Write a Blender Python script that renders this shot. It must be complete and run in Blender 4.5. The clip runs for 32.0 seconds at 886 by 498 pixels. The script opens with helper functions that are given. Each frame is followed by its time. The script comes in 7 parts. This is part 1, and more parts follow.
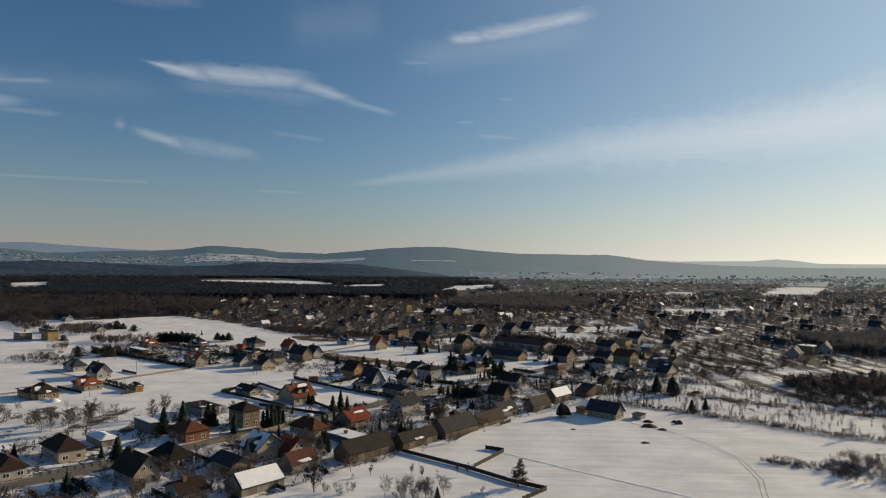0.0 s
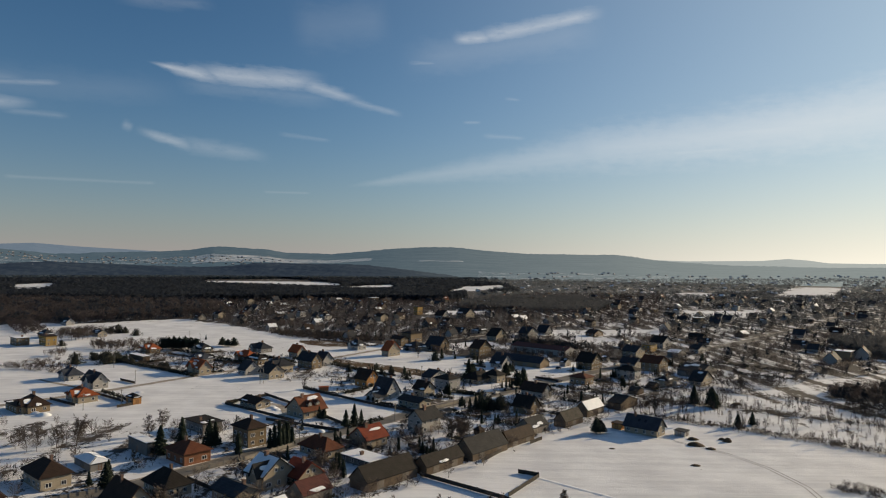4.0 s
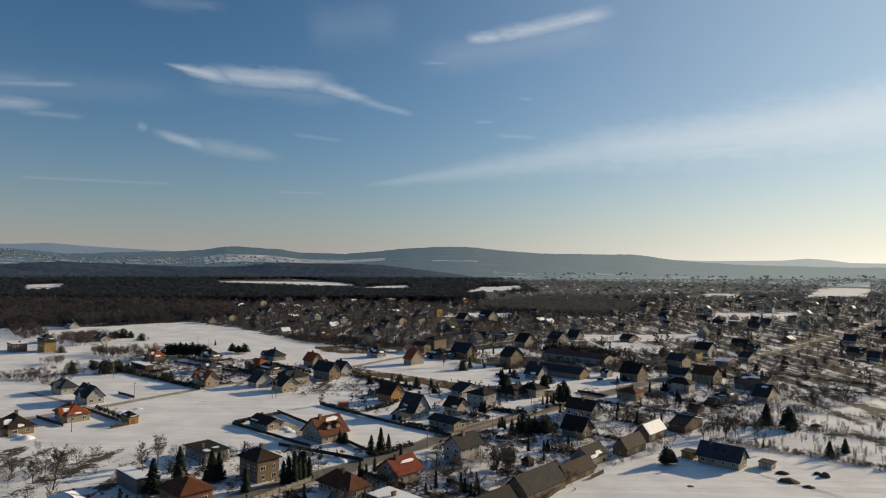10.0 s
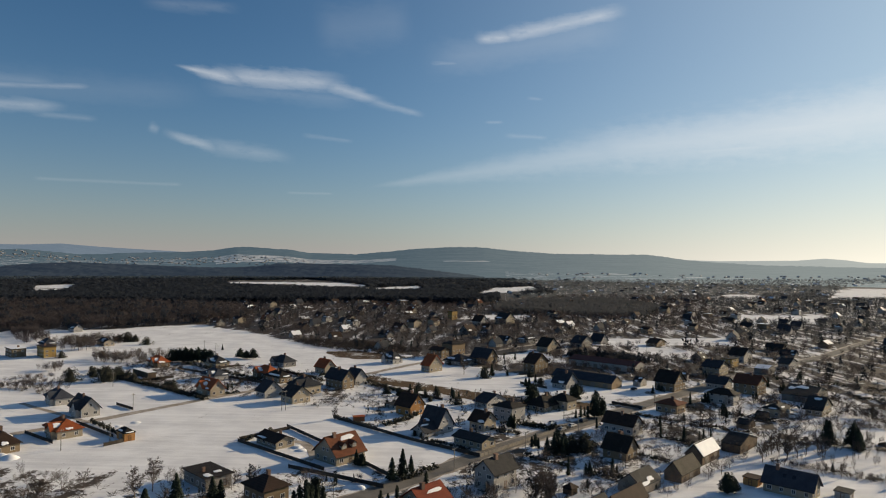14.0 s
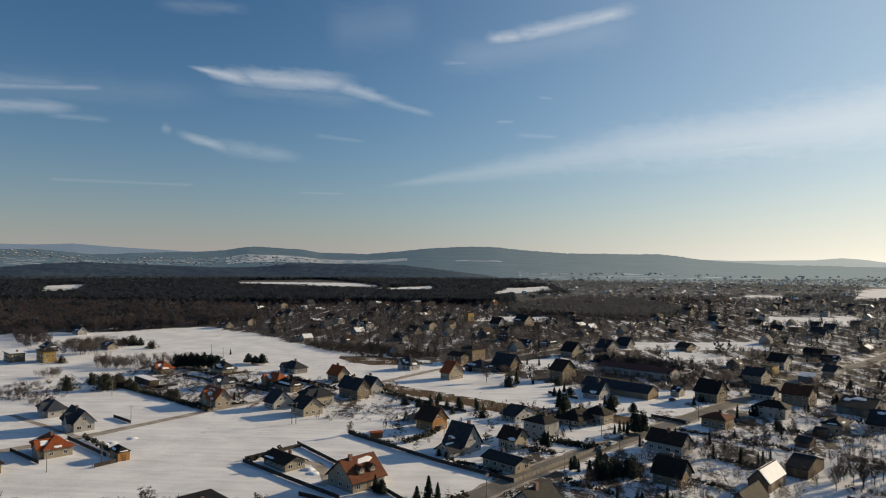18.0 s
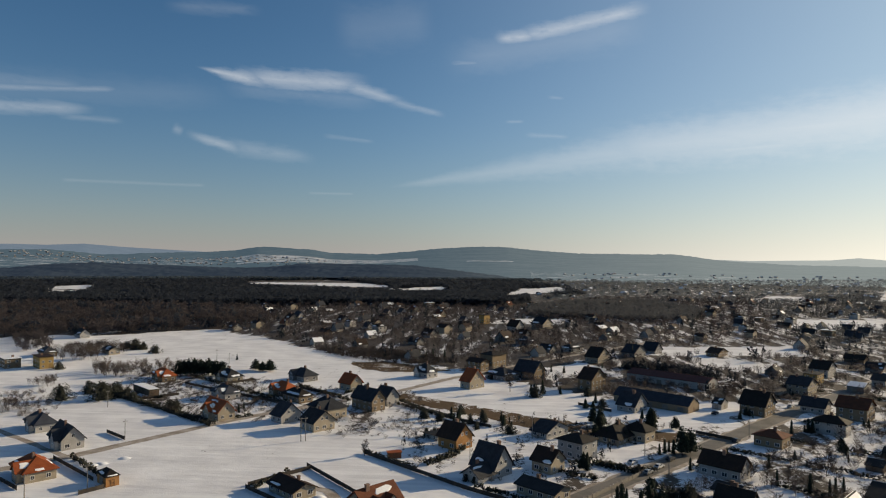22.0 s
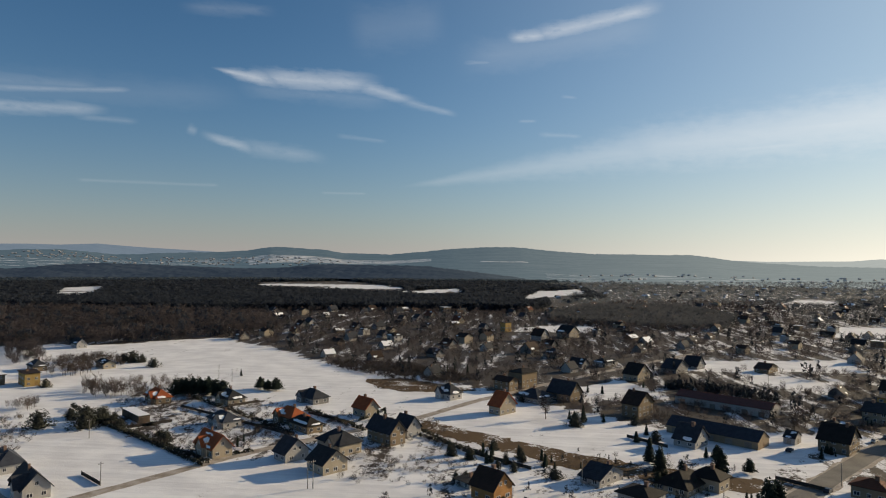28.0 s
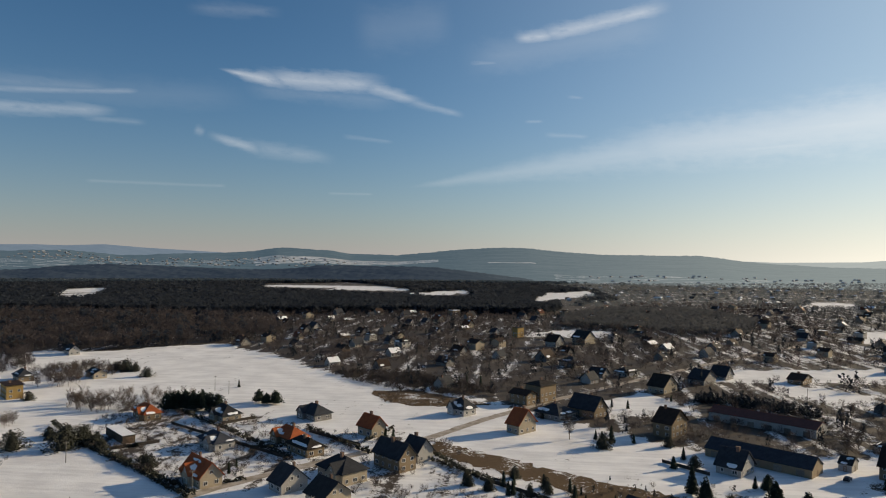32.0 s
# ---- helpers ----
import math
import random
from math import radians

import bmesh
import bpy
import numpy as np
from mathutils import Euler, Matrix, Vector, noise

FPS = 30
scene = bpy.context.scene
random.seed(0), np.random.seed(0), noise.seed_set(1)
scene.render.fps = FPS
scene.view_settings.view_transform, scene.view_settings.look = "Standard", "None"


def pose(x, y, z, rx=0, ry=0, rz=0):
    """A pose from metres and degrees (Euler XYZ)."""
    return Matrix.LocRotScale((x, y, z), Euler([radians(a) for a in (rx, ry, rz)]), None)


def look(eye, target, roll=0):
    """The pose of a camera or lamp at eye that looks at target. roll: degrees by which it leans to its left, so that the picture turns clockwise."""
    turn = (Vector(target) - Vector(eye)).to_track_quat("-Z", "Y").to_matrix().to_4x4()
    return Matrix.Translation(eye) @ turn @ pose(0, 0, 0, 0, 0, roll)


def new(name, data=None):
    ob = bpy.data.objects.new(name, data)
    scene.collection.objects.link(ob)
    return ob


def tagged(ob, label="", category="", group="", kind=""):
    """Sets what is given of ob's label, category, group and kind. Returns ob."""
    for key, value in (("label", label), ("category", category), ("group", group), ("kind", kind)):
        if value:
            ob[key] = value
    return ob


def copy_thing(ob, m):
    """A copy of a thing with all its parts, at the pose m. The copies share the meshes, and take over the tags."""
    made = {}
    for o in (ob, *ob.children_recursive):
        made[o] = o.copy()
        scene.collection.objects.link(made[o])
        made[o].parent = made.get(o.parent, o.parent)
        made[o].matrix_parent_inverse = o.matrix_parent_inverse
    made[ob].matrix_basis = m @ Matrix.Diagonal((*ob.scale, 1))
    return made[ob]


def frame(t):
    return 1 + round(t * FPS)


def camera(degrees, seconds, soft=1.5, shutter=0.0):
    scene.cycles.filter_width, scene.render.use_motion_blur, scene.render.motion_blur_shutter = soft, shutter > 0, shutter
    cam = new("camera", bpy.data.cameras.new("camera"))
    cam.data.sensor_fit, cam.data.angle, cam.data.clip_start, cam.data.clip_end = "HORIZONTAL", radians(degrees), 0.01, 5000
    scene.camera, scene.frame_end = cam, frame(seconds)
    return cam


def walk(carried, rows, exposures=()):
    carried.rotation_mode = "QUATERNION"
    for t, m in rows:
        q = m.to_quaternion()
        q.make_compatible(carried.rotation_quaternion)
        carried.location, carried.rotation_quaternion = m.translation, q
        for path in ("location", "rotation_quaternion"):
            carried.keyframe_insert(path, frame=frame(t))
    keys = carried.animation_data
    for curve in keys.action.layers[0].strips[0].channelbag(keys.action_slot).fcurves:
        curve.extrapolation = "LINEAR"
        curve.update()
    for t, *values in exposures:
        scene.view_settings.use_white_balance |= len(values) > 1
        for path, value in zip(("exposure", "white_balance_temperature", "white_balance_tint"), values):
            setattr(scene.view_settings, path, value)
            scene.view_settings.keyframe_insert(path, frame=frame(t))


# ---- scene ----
cam = camera(66.21, 32.0, soft=1.1)
PATH = [
    (0, (-0.000, 0.000, 66.373), (0.000, 99.984, 68.163), 0.743),
    (1, (-1.651, 6.321, 66.508), (-1.856, 106.305, 68.302), 0.687),
    (2, (-3.322, 12.637, 66.650), (-3.744, 112.620, 68.435), 0.660),
    (3, (-5.003, 18.946, 66.796), (-5.666, 118.927, 68.599), 0.648),
    (3.5, (-5.846, 22.083, 66.861), (-6.635, 122.063, 68.673), 0.643),
    (5.5, (-9.193, 34.593, 67.072), (-10.514, 134.568, 68.881), 0.644),
    (6, (-10.052, 37.823, 67.126), (-11.521, 137.796, 68.929), 0.658),
    (7, (-11.810, 44.383, 67.227), (-13.591, 144.352, 69.007), 0.683),
    (8, (-13.531, 50.851, 67.277), (-15.620, 150.814, 69.028), 0.669),
    (9, (-15.203, 57.307, 67.271), (-17.611, 157.263, 69.037), 0.631),
    (10, (-16.864, 63.824, 67.239), (-19.613, 163.771, 68.996), 0.612),
    (11, (-18.531, 70.391, 67.247), (-21.648, 170.326, 69.027), 0.592),
    (12, (-20.220, 76.932, 67.273), (-23.683, 176.855, 69.070), 0.572),
    (13, (-21.941, 83.405, 67.288), (-25.754, 183.316, 69.080), 0.574),
    (14, (-23.627, 89.855, 67.286), (-27.828, 189.751, 69.076), 0.571),
    (14.5, (-24.456, 93.080, 67.287), (-28.856, 192.967, 69.067), 0.567),
    (16.5, (-27.790, 105.953, 67.378), (-32.991, 205.802, 69.119), 0.554),
    (17, (-28.625, 109.174, 67.407), (-34.023, 209.013, 69.140), 0.550),
    (18, (-30.296, 115.628, 67.480), (-36.090, 215.445, 69.213), 0.545),
    (19, (-32.007, 122.104, 67.543), (-38.192, 221.897, 69.302), 0.551),
    (20, (-33.771, 128.574, 67.553), (-40.313, 228.344, 69.321), 0.553),
    (21, (-35.517, 135.031, 67.541), (-42.394, 234.779, 69.318), 0.542),
    (22, (-37.193, 141.470, 67.626), (-44.417, 241.193, 69.362), 0.542),
    (23, (-38.827, 147.964, 68.020), (-46.400, 247.663, 69.707), 0.561),
    (24, (-40.449, 154.535, 68.821), (-48.343, 254.208, 70.587), 0.574),
    (25, (-42.025, 161.188, 69.816), (-50.244, 260.833, 71.654), 0.592),
    (25.5, (-42.814, 164.560, 70.274), (-51.194, 264.192, 72.111), 0.600),
    (27.5, (-45.997, 178.180, 71.736), (-54.926, 277.766, 73.432), 0.625),
    (28, (-46.780, 181.570, 72.017), (-55.832, 281.145, 73.693), 0.626),
    (29, (-48.310, 188.329, 72.467), (-57.584, 287.884, 74.136), 0.621),
    (30, (-49.751, 195.095, 72.885), (-59.268, 294.627, 74.566), 0.633),
    (31, (-51.061, 201.857, 73.290), (-60.834, 301.363, 75.000), 0.651),
    (32, (-52.280, 208.614, 73.689), (-62.270, 308.098, 75.427), 0.646),
]
walk(cam, [(t, look(eye, target, roll)) for t, eye, target, roll in PATH],
     ((0, -0.12), (6, -0.06), (12, 0.0), (25, 0.02), (32, 0.06)))

# ---- world and sun ----
SUN_AZ, SUN_EL = radians(58), radians(16.5)   # azimuth to the right of +y
sun_dir = Vector((math.sin(SUN_AZ) * math.cos(SUN_EL), math.cos(SUN_AZ) * math.cos(SUN_EL), math.sin(SUN_EL)))
sun = new("sun", bpy.data.lights.new("sun", "SUN"))
sun.data.energy, sun.data.angle, sun.data.color = 5.8, radians(0.6), (1.0, 0.8, 0.52)
sun.matrix_world = look(sun_dir * 300, (0, 0, 0))
scene.view_settings.exposure = 0.0


class Nodes:
    """Short hand for building a node tree."""

    def __init__(self, tree):
        self.tree = tree

    def add(self, kind, **fields):
        node = self.tree.nodes.new(kind)
        for key, value in fields.items():
            if key == "op":
                node.operation = value
            elif key == "blend":
                node.blend_type = value
            elif key == "dtype":
                node.data_type = value
        return node

    def link(self, a, b):
        self.tree.links.new(a, b)

    def math(self, op, a, b=None, clamp=False):
        node = self.add("ShaderNodeMath", op=op)
        node.use_clamp = clamp
        for slot, value in zip(node.inputs, (a, b)):
            if value is None:
                continue
            if isinstance(value, (int, float)):
                slot.default_value = value
            else:
                self.link(value, slot)
        return node.outputs[0]

    def mix(self, fac, a, b, blend="MIX"):
        node = self.add("ShaderNodeMix", dtype="RGBA", blend=blend)
        for slot, value in ((node.inputs[0], fac), (node.inputs[6], a), (node.inputs[7], b)):
            if isinstance(value, (int, float)):
                slot.default_value = value
            elif isinstance(value, tuple):
                slot.default_value = (*value, 1)
            else:
                self.link(value, slot)
        return node.outputs[2]

    def noise(self, scale, detail=3.0, vector=None, rough=0.55):
        node = self.add("ShaderNodeTexNoise")
        node.inputs["Scale"].default_value = scale
        node.inputs["Detail"].default_value = detail
        node.inputs["Roughness"].default_value = rough
        if vector is not None:
            self.link(vector, node.inputs["Vector"])
        return node.outputs["Fac"]

    def ramp(self, value, lo, hi):
        node = self.add("ShaderNodeMapRange")
        node.interpolation_type = "SMOOTHSTEP"
        self.link(value, node.inputs[0])
        node.inputs[1].default_value, node.inputs[2].default_value = lo, hi
        return node.outputs[0]


def build_sky():
    world = bpy.data.worlds.new("sky")
    scene.world = world
    world.use_nodes = True
    tree = world.node_tree
    tree.nodes.clear()
    n = Nodes(tree)
    sky = n.add("ShaderNodeTexSky")
    sky.sky_type, sky.sun_disc = "NISHITA", False
    sky.sun_elevation, sky.sun_rotation = SUN_EL, SUN_AZ
    sky.altitude, sky.air_density, sky.dust_density, sky.ozone_density = 200, 1.0, 0.55, 3.0
    coord = n.add("ShaderNodeTexCoord").outputs["Generated"]
    split = n.add("ShaderNodeSeparateXYZ")
    n.link(coord, split.inputs[0])
    x, y, z = split.outputs
    az = n.math("MULTIPLY", n.math("ARCTAN2", x, y), 57.2958)
    el = n.math("MULTIPLY", n.math("ARCSINE", z), 57.2958)
    # cirrus: strokes from one azimuth and elevation to another, half width at both ends, strength
    flat = n.add("ShaderNodeCombineXYZ")
    n.link(n.math("MULTIPLY", az, 0.55), flat.inputs[0])
    n.link(n.math("MULTIPLY", el, 1.15), flat.inputs[1])
    puffs = n.math("SUBTRACT", n.noise(1.5, 5, flat.outputs[0], 0.6), 0.5)
    streaks = n.add("ShaderNodeCombineXYZ")
    n.link(n.math("ADD", n.math("MULTIPLY", az, 0.16), n.math("MULTIPLY", el, 0.12)), streaks.inputs[0])
    n.link(n.math("MULTIPLY", el, 1.3), streaks.inputs[1])
    fibres = n.math("SUBTRACT", n.noise(1.2, 6, streaks.outputs[0], 0.55), 0.5)
    total = None
    for a0, e0, a1, e1, w0, w1, power, *last in (
            (-24.2, 14.9, -19.3, 14.2, 0.11, 0.77, 0.9), (-20.1, 14.5, -11.9, 14.4, 0.77, 0.86, 0.8), (-12.7, 14.4, -7.9, 13.2, 0.77, 0.41, 0.62), (-8.6, 13.2, -4.4, 12.2, 0.4, 0.25, 0.36), (-21.2, 13.6, -10.3, 13.2, 0.82, 0.63, 0.16),
            (0.5, 18.2, 3.2, 18.3, 0.5, 0.54, 0.85), (2.8, 18.4, 11.8, 19.8, 0.68, 0.59, 0.78), (-2.7, 16.6, 11.3, 18.6, 1.54, 1.54, 0.2), (-3.4, 16.3, -1.3, 16.3, 0.23, 0.18, 0.3),
            (-9, 6.1, 14, 9.55, 0.1, 1.95, 0.2, 0.62), (9, 9.1, 31, 10.6, 1.8, 2.5, 0.6, 1.0), (26, 10.3, 46, 12, 2.3, 3.6, 0.95, 0.6), (26.4, 11.5, 31.5, 10.6, 0.32, 0.36, 0.3), (4, 8.3, 24, 9.0, 0.3, 0.7, 0.3, 0.7),
            (-44, 11.2, -30.2, 12.6, 0.32, 0.27, 0.36), (-44, 12.0, -32.1, 12.6, 0.82, 0.54, 0.2), (-44, 10.1, -32.2, 11.0, 0.68, 0.5, 0.46), (-33.5, 10.3, -29.8, 10.3, 0.27, 0.23, 0.2), (-44, 11.5, -22.9, 12.9, 1.63, 1.09, 0.1),
            (-25.9, 10.1, -25.3, 9.9, 0.41, 0.36, 0.26), (-24.5, 9.7, -21.2, 8.8, 0.36, 0.5, 0.52), (-21.6, 9.0, -15.8, 8.4, 0.68, 0.59, 0.28), (-14.0, 10.2, -10.3, 9.9, 0.2, 0.2, 0.16),
            (-33.4, 5.7, -23.7, 5.8, 0.14, 0.14, 0.14), (-15.3, 5.5, -11.8, 5.5, 0.11, 0.11, 0.16), (-12.7, 18.6, -5.8, 19.5, 1.99, 1.81, 0.13), (-25.9, 19.2, -20.0, 19.5, 0.54, 0.45, 0.16),
            (1.2, 11.6, 2.4, 11.6, 0.14, 0.14, 0.26), (4.7, 13.5, 5.7, 13.4, 0.14, 0.14, 0.2), (3.0, 10.5, 6.1, 10.3, 0.23, 0.18, 0.22),
            (-120, 24, -62, 27, 3, 2, 0.4), (80, 32, 150, 26, 3, 4, 0.4), (-178, 24, -140, 28, 3, 3, 0.4)):
        run = math.hypot(a1 - a0, e1 - e0)
        c, d = (a1 - a0) / run, (e1 - e0) / run
        da, de = n.math("SUBTRACT", az, a0), n.math("SUBTRACT", el, e0)
        u = n.math("ADD", n.math("MULTIPLY", da, c / run), n.math("MULTIPLY", de, d / run))
        v = n.math("ADD", n.math("MULTIPLY", da, -d), n.math("MULTIPLY", de, c))
        wide = n.math("ADD", n.math("MULTIPLY", n.math("MINIMUM", n.math("MAXIMUM", u, 0.0), 1.0), w1 - w0), w0)
        broad = max(w0, w1) > 1.0
        strength = n.math("ADD", n.math("MULTIPLY", n.math("MINIMUM", n.math("MAXIMUM", u, 0.0), 1.0), (last[0] if last else power) - power), power)
        q = n.math("ADD", n.math("DIVIDE", n.math("ABSOLUTE", v), wide), n.math("MULTIPLY", n.math("ADD", puffs, fibres), 0.9 if broad else 1.5))
        body = n.math("SUBTRACT", 1.0, n.ramp(q, -0.1, 1.35))
        soft = 0.16 if broad else min(0.34, 2.2 * max(w0, w1) / run)
        ends = n.math("MULTIPLY", n.ramp(u, -soft * (w0 / max(w0, w1)), soft), n.math("SUBTRACT", 1.0, n.ramp(u, 1 - soft, 1 + soft * (w1 / max(w0, w1)))))
        grain = n.math("ADD", 0.98, n.math("MULTIPLY", n.math("ADD", n.math("MULTIPLY", puffs, 0.35 if broad else 1.6), n.math("MULTIPLY", fibres, 0.7)), 1.2))
        veil = n.math("MAXIMUM", n.math("MULTIPLY", n.math("MULTIPLY", body, ends), n.math("MULTIPLY", grain, strength)), 0.0)
        total = veil if total is None else n.math("MAXIMUM", total, veil)
    total = n.math("MINIMUM", total, 0.9)
    deep = n.mix(1.0, sky.outputs[0], (0.635, 0.94, 1.09), "MULTIPLY")
    low = n.math("EXPONENT", n.math("MULTIPLY", n.math("ABSOLUTE", el), -0.23))
    hazed = n.mix(n.math("MULTIPLY", low, 0.85), deep, (5.6, 4.85, 4.7))
    toward = n.add("ShaderNodeVectorMath", op="DOT_PRODUCT")
    n.link(coord, toward.inputs[0])
    toward.inputs[1].default_value = sun_dir
    glow = n.math("POWER", n.math("MAXIMUM", toward.outputs["Value"], 0.0), 3.5)
    hazed = n.mix(n.math("MULTIPLY", glow, 0.58), hazed, (8.6, 9.9, 10.3))
    hazed = n.mix(n.math("MULTIPLY", n.math("MULTIPLY", glow, low), 1.5, True), hazed, (15.0, 13.9, 11.4))
    pale = n.mix(0.55, n.mix(1.0, hazed, (1.35, 1.3, 1.25), "MULTIPLY"), (9.2, 9.2, 9.2))
    tint = n.mix(total, hazed, pale)
    back = n.add("ShaderNodeBackground")
    n.link(tint, back.inputs[0])
    back.inputs[1].default_value = 0.076
    out = n.add("ShaderNodeOutputWorld")
    n.link(back.outputs[0], out.inputs[0])


build_sky()

# ---- materials ----
def material(name, color, other=None, scale=1.0, rough=0.8, bump=0.0, bump_scale=6.0, metal=0.0, vary=0.0, fine=8.0, thin=0.0):
    """A procedural surface: two colours mixed by a coarse and a fine noise, at scale features a metre."""
    mat = bpy.data.materials.new(name)
    mat.use_nodes = True
    n = Nodes(mat.node_tree)
    bsdf = mat.node_tree.nodes["Principled BSDF"]
    at = n.add("ShaderNodeNewGeometry").outputs["Position"]
    other = other or tuple(c * 0.75 for c in color)
    coarse, grain = n.noise(scale, 4, at), n.noise(scale * fine, 3, at)
    both = n.math("ADD", n.math("MULTIPLY", coarse, 0.65), n.math("MULTIPLY", grain, 0.35))
    shade = n.mix(n.ramp(both, 0.35, 0.65), color, other)
    if vary:
        seed = n.add("ShaderNodeObjectInfo").outputs["Random"]
        gain = n.math("ADD", n.math("MULTIPLY", seed, 2 * vary), 1 - vary)
        hsv = n.add("ShaderNodeHueSaturation")
        n.link(gain, hsv.inputs["Value"])
        n.link(shade, hsv.inputs["Color"])
        shade = hsv.outputs[0]
    n.link(shade, bsdf.inputs["Base Color"])
    if thin:
        through_light = n.add("ShaderNodeBsdfTranslucent")
        n.link(shade, through_light.inputs[0])
        blend = n.add("ShaderNodeMixShader")
        blend.inputs[0].default_value = thin
        n.link(bsdf.outputs[0], blend.inputs[1])
        n.link(through_light.outputs[0], blend.inputs[2])
        n.link(blend.outputs[0], mat.node_tree.nodes["Material Output"].inputs[0])
    bsdf.inputs["Roughness"].default_value, bsdf.inputs["Metallic"].default_value = rough, metal
    bsdf.inputs["Specular IOR Level"].default_value = 0.25
    if bump:
        b = n.add("ShaderNodeBump")
        b.inputs["Strength"].default_value = bump
        b.inputs["Distance"].default_value = 0.05
        n.link(n.noise(bump_scale, 4, at), b.inputs["Height"])
        n.link(b.outputs[0], bsdf.inputs["Normal"])
    return mat


def ribbed(name, color, other, pitch, axis, depth=0.6, rough=0.6, metal=0.0):
    """Rows of tiles, ribs or boards: a wave relief along z or along the eaves, with stained colour."""
    mat = material(name, color, other, 0.5, max(rough, 0.75), metal=metal, vary=0.16)
    n = Nodes(mat.node_tree)
    bsdf = mat.node_tree.nodes["Principled BSDF"]
    bsdf.inputs["Specular IOR Level"].default_value = 0.1
    at = n.add("ShaderNodeTexCoord").outputs["Object"]
    wave = n.add("ShaderNodeTexWave")
    wave.bands_direction = axis
    wave.inputs["Scale"].default_value = 0.314 / pitch
    wave.inputs["Distortion"].default_value = 0.6
    n.link(at, wave.inputs["Vector"])
    b = n.add("ShaderNodeBump")
    b.inputs["Strength"].default_value, b.inputs["Distance"].default_value = depth, 0.05
    n.link(wave.outputs["Fac"], b.inputs["Height"])
    n.link(b.outputs[0], bsdf.inputs["Normal"])
    return mat


def snow_ground():
    """Old snow with ripples, thawed grass where the attribute 'bare' is high."""
    mat = bpy.data.materials.new("snow_ground")
    mat.use_nodes = True
    n = Nodes(mat.node_tree)
    bsdf = mat.node_tree.nodes["Principled BSDF"]
    at = n.add("ShaderNodeNewGeometry").outputs["Position"]
    bare = n.add("ShaderNodeAttribute")
    bare.attribute_name = "bare"
    plots = n.add("ShaderNodeMapping")
    plots.inputs["Rotation"].default_value = (0, 0, radians(-49))
    plots.inputs["Scale"].default_value = (0.11, 0.016, 1.0)
    n.link(at, plots.inputs["Vector"])
    patch = n.math("ADD", n.math("MULTIPLY", n.noise(1.0, 3, plots.outputs[0], 0.5), 0.66), n.math("MULTIPLY", n.noise(0.22, 4, at, 0.55), 0.34))
    patch = n.math("ADD", patch, n.math("MULTIPLY", n.math("SUBTRACT", n.noise(0.9, 4, at, 0.7), 0.5), 0.42))
    limit = n.math("SUBTRACT", 0.78, n.math("MULTIPLY", bare.outputs["Fac"], 0.42))
    cover = n.ramp(n.math("SUBTRACT", patch, limit), -0.025, 0.035)
    soil = n.mix(n.noise(0.8, 4, at), (0.03, 0.025, 0.022), (0.085, 0.066, 0.05))
    furrows = n.add("ShaderNodeMapping")
    furrows.inputs["Rotation"].default_value = (0, 0, radians(41))
    furrows.inputs["Scale"].default_value = (0.012, 0.35, 1.0)
    n.link(at, furrows.inputs["Vector"])
    worn = n.math("ADD", n.math("MULTIPLY", n.noise(0.06, 4, at), 0.55), n.math("MULTIPLY", n.noise(1.0, 4, furrows.outputs[0], 0.65), 0.45))
    snow = n.mix(n.ramp(worn, 0.34, 0.66), (0.63, 0.625, 0.64), (0.84, 0.835, 0.84))
    n.link(n.mix(cover, snow, soil), bsdf.inputs["Base Color"])
    bsdf.inputs["Roughness"].default_value = 0.75
    bsdf.inputs["Specular IOR Level"].default_value = 0.2
    b = n.add("ShaderNodeBump")
    b.inputs["Strength"].default_value, b.inputs["Distance"].default_value = 0.55, 0.5
    stretch = n.add("ShaderNodeMapping")
    stretch.inputs["Rotation"].default_value = (0, 0, radians(40))
    stretch.inputs["Scale"].default_value = (0.35, 1.0, 1.0)
    n.link(at, stretch.inputs["Vector"])
    relief = n.math("ADD", n.noise(0.25, 5, stretch.outputs[0]), n.math("MULTIPLY", n.noise(2.2, 3, at), 0.3))
    n.link(relief, b.inputs["Height"])
    n.link(b.outputs[0], bsdf.inputs["Normal"])
    return mat


SNOW = material("snow", (0.82, 0.83, 0.85), (0.74, 0.75, 0.78), 0.7, 0.7, 0.4, 3.0)
GROUND = snow_ground()
ROAD = material("asphalt", (0.10, 0.092, 0.082), (0.17, 0.155, 0.135), 0.12, 0.75, 0.2, 5.0, fine=14)
RUT = material("packed_snow_rut", (0.5, 0.48, 0.47), (0.36, 0.34, 0.33), 0.3, 0.85, 0.3, 3.0)
TRACK = material("trodden_track", (0.22, 0.18, 0.14), (0.42, 0.38, 0.34), 0.25, 0.85, 0.3, 3.0, fine=9)
def strip_ground():
    """Dry grass with flecks of snow left between the tufts."""
    mat = bpy.data.materials.new("strip_ground")
    mat.use_nodes = True
    n = Nodes(mat.node_tree)
    bsdf = mat.node_tree.nodes["Principled BSDF"]
    at = n.add("ShaderNodeNewGeometry").outputs["Position"]
    grass = n.mix(n.noise(0.5, 5, at, 0.7), (0.055, 0.038, 0.024), (0.15, 0.1, 0.058))
    flecks = n.math("ADD", n.math("MULTIPLY", n.noise(0.09, 3, at), 0.5), n.math("MULTIPLY", n.noise(0.8, 4, at, 0.7), 0.5))
    n.link(n.mix(n.ramp(flecks, 0.54, 0.6), grass, (0.72, 0.72, 0.73)), bsdf.inputs["Base Color"])
    bsdf.inputs["Roughness"].default_value, bsdf.inputs["Specular IOR Level"].default_value = 0.95, 0.1
    return mat


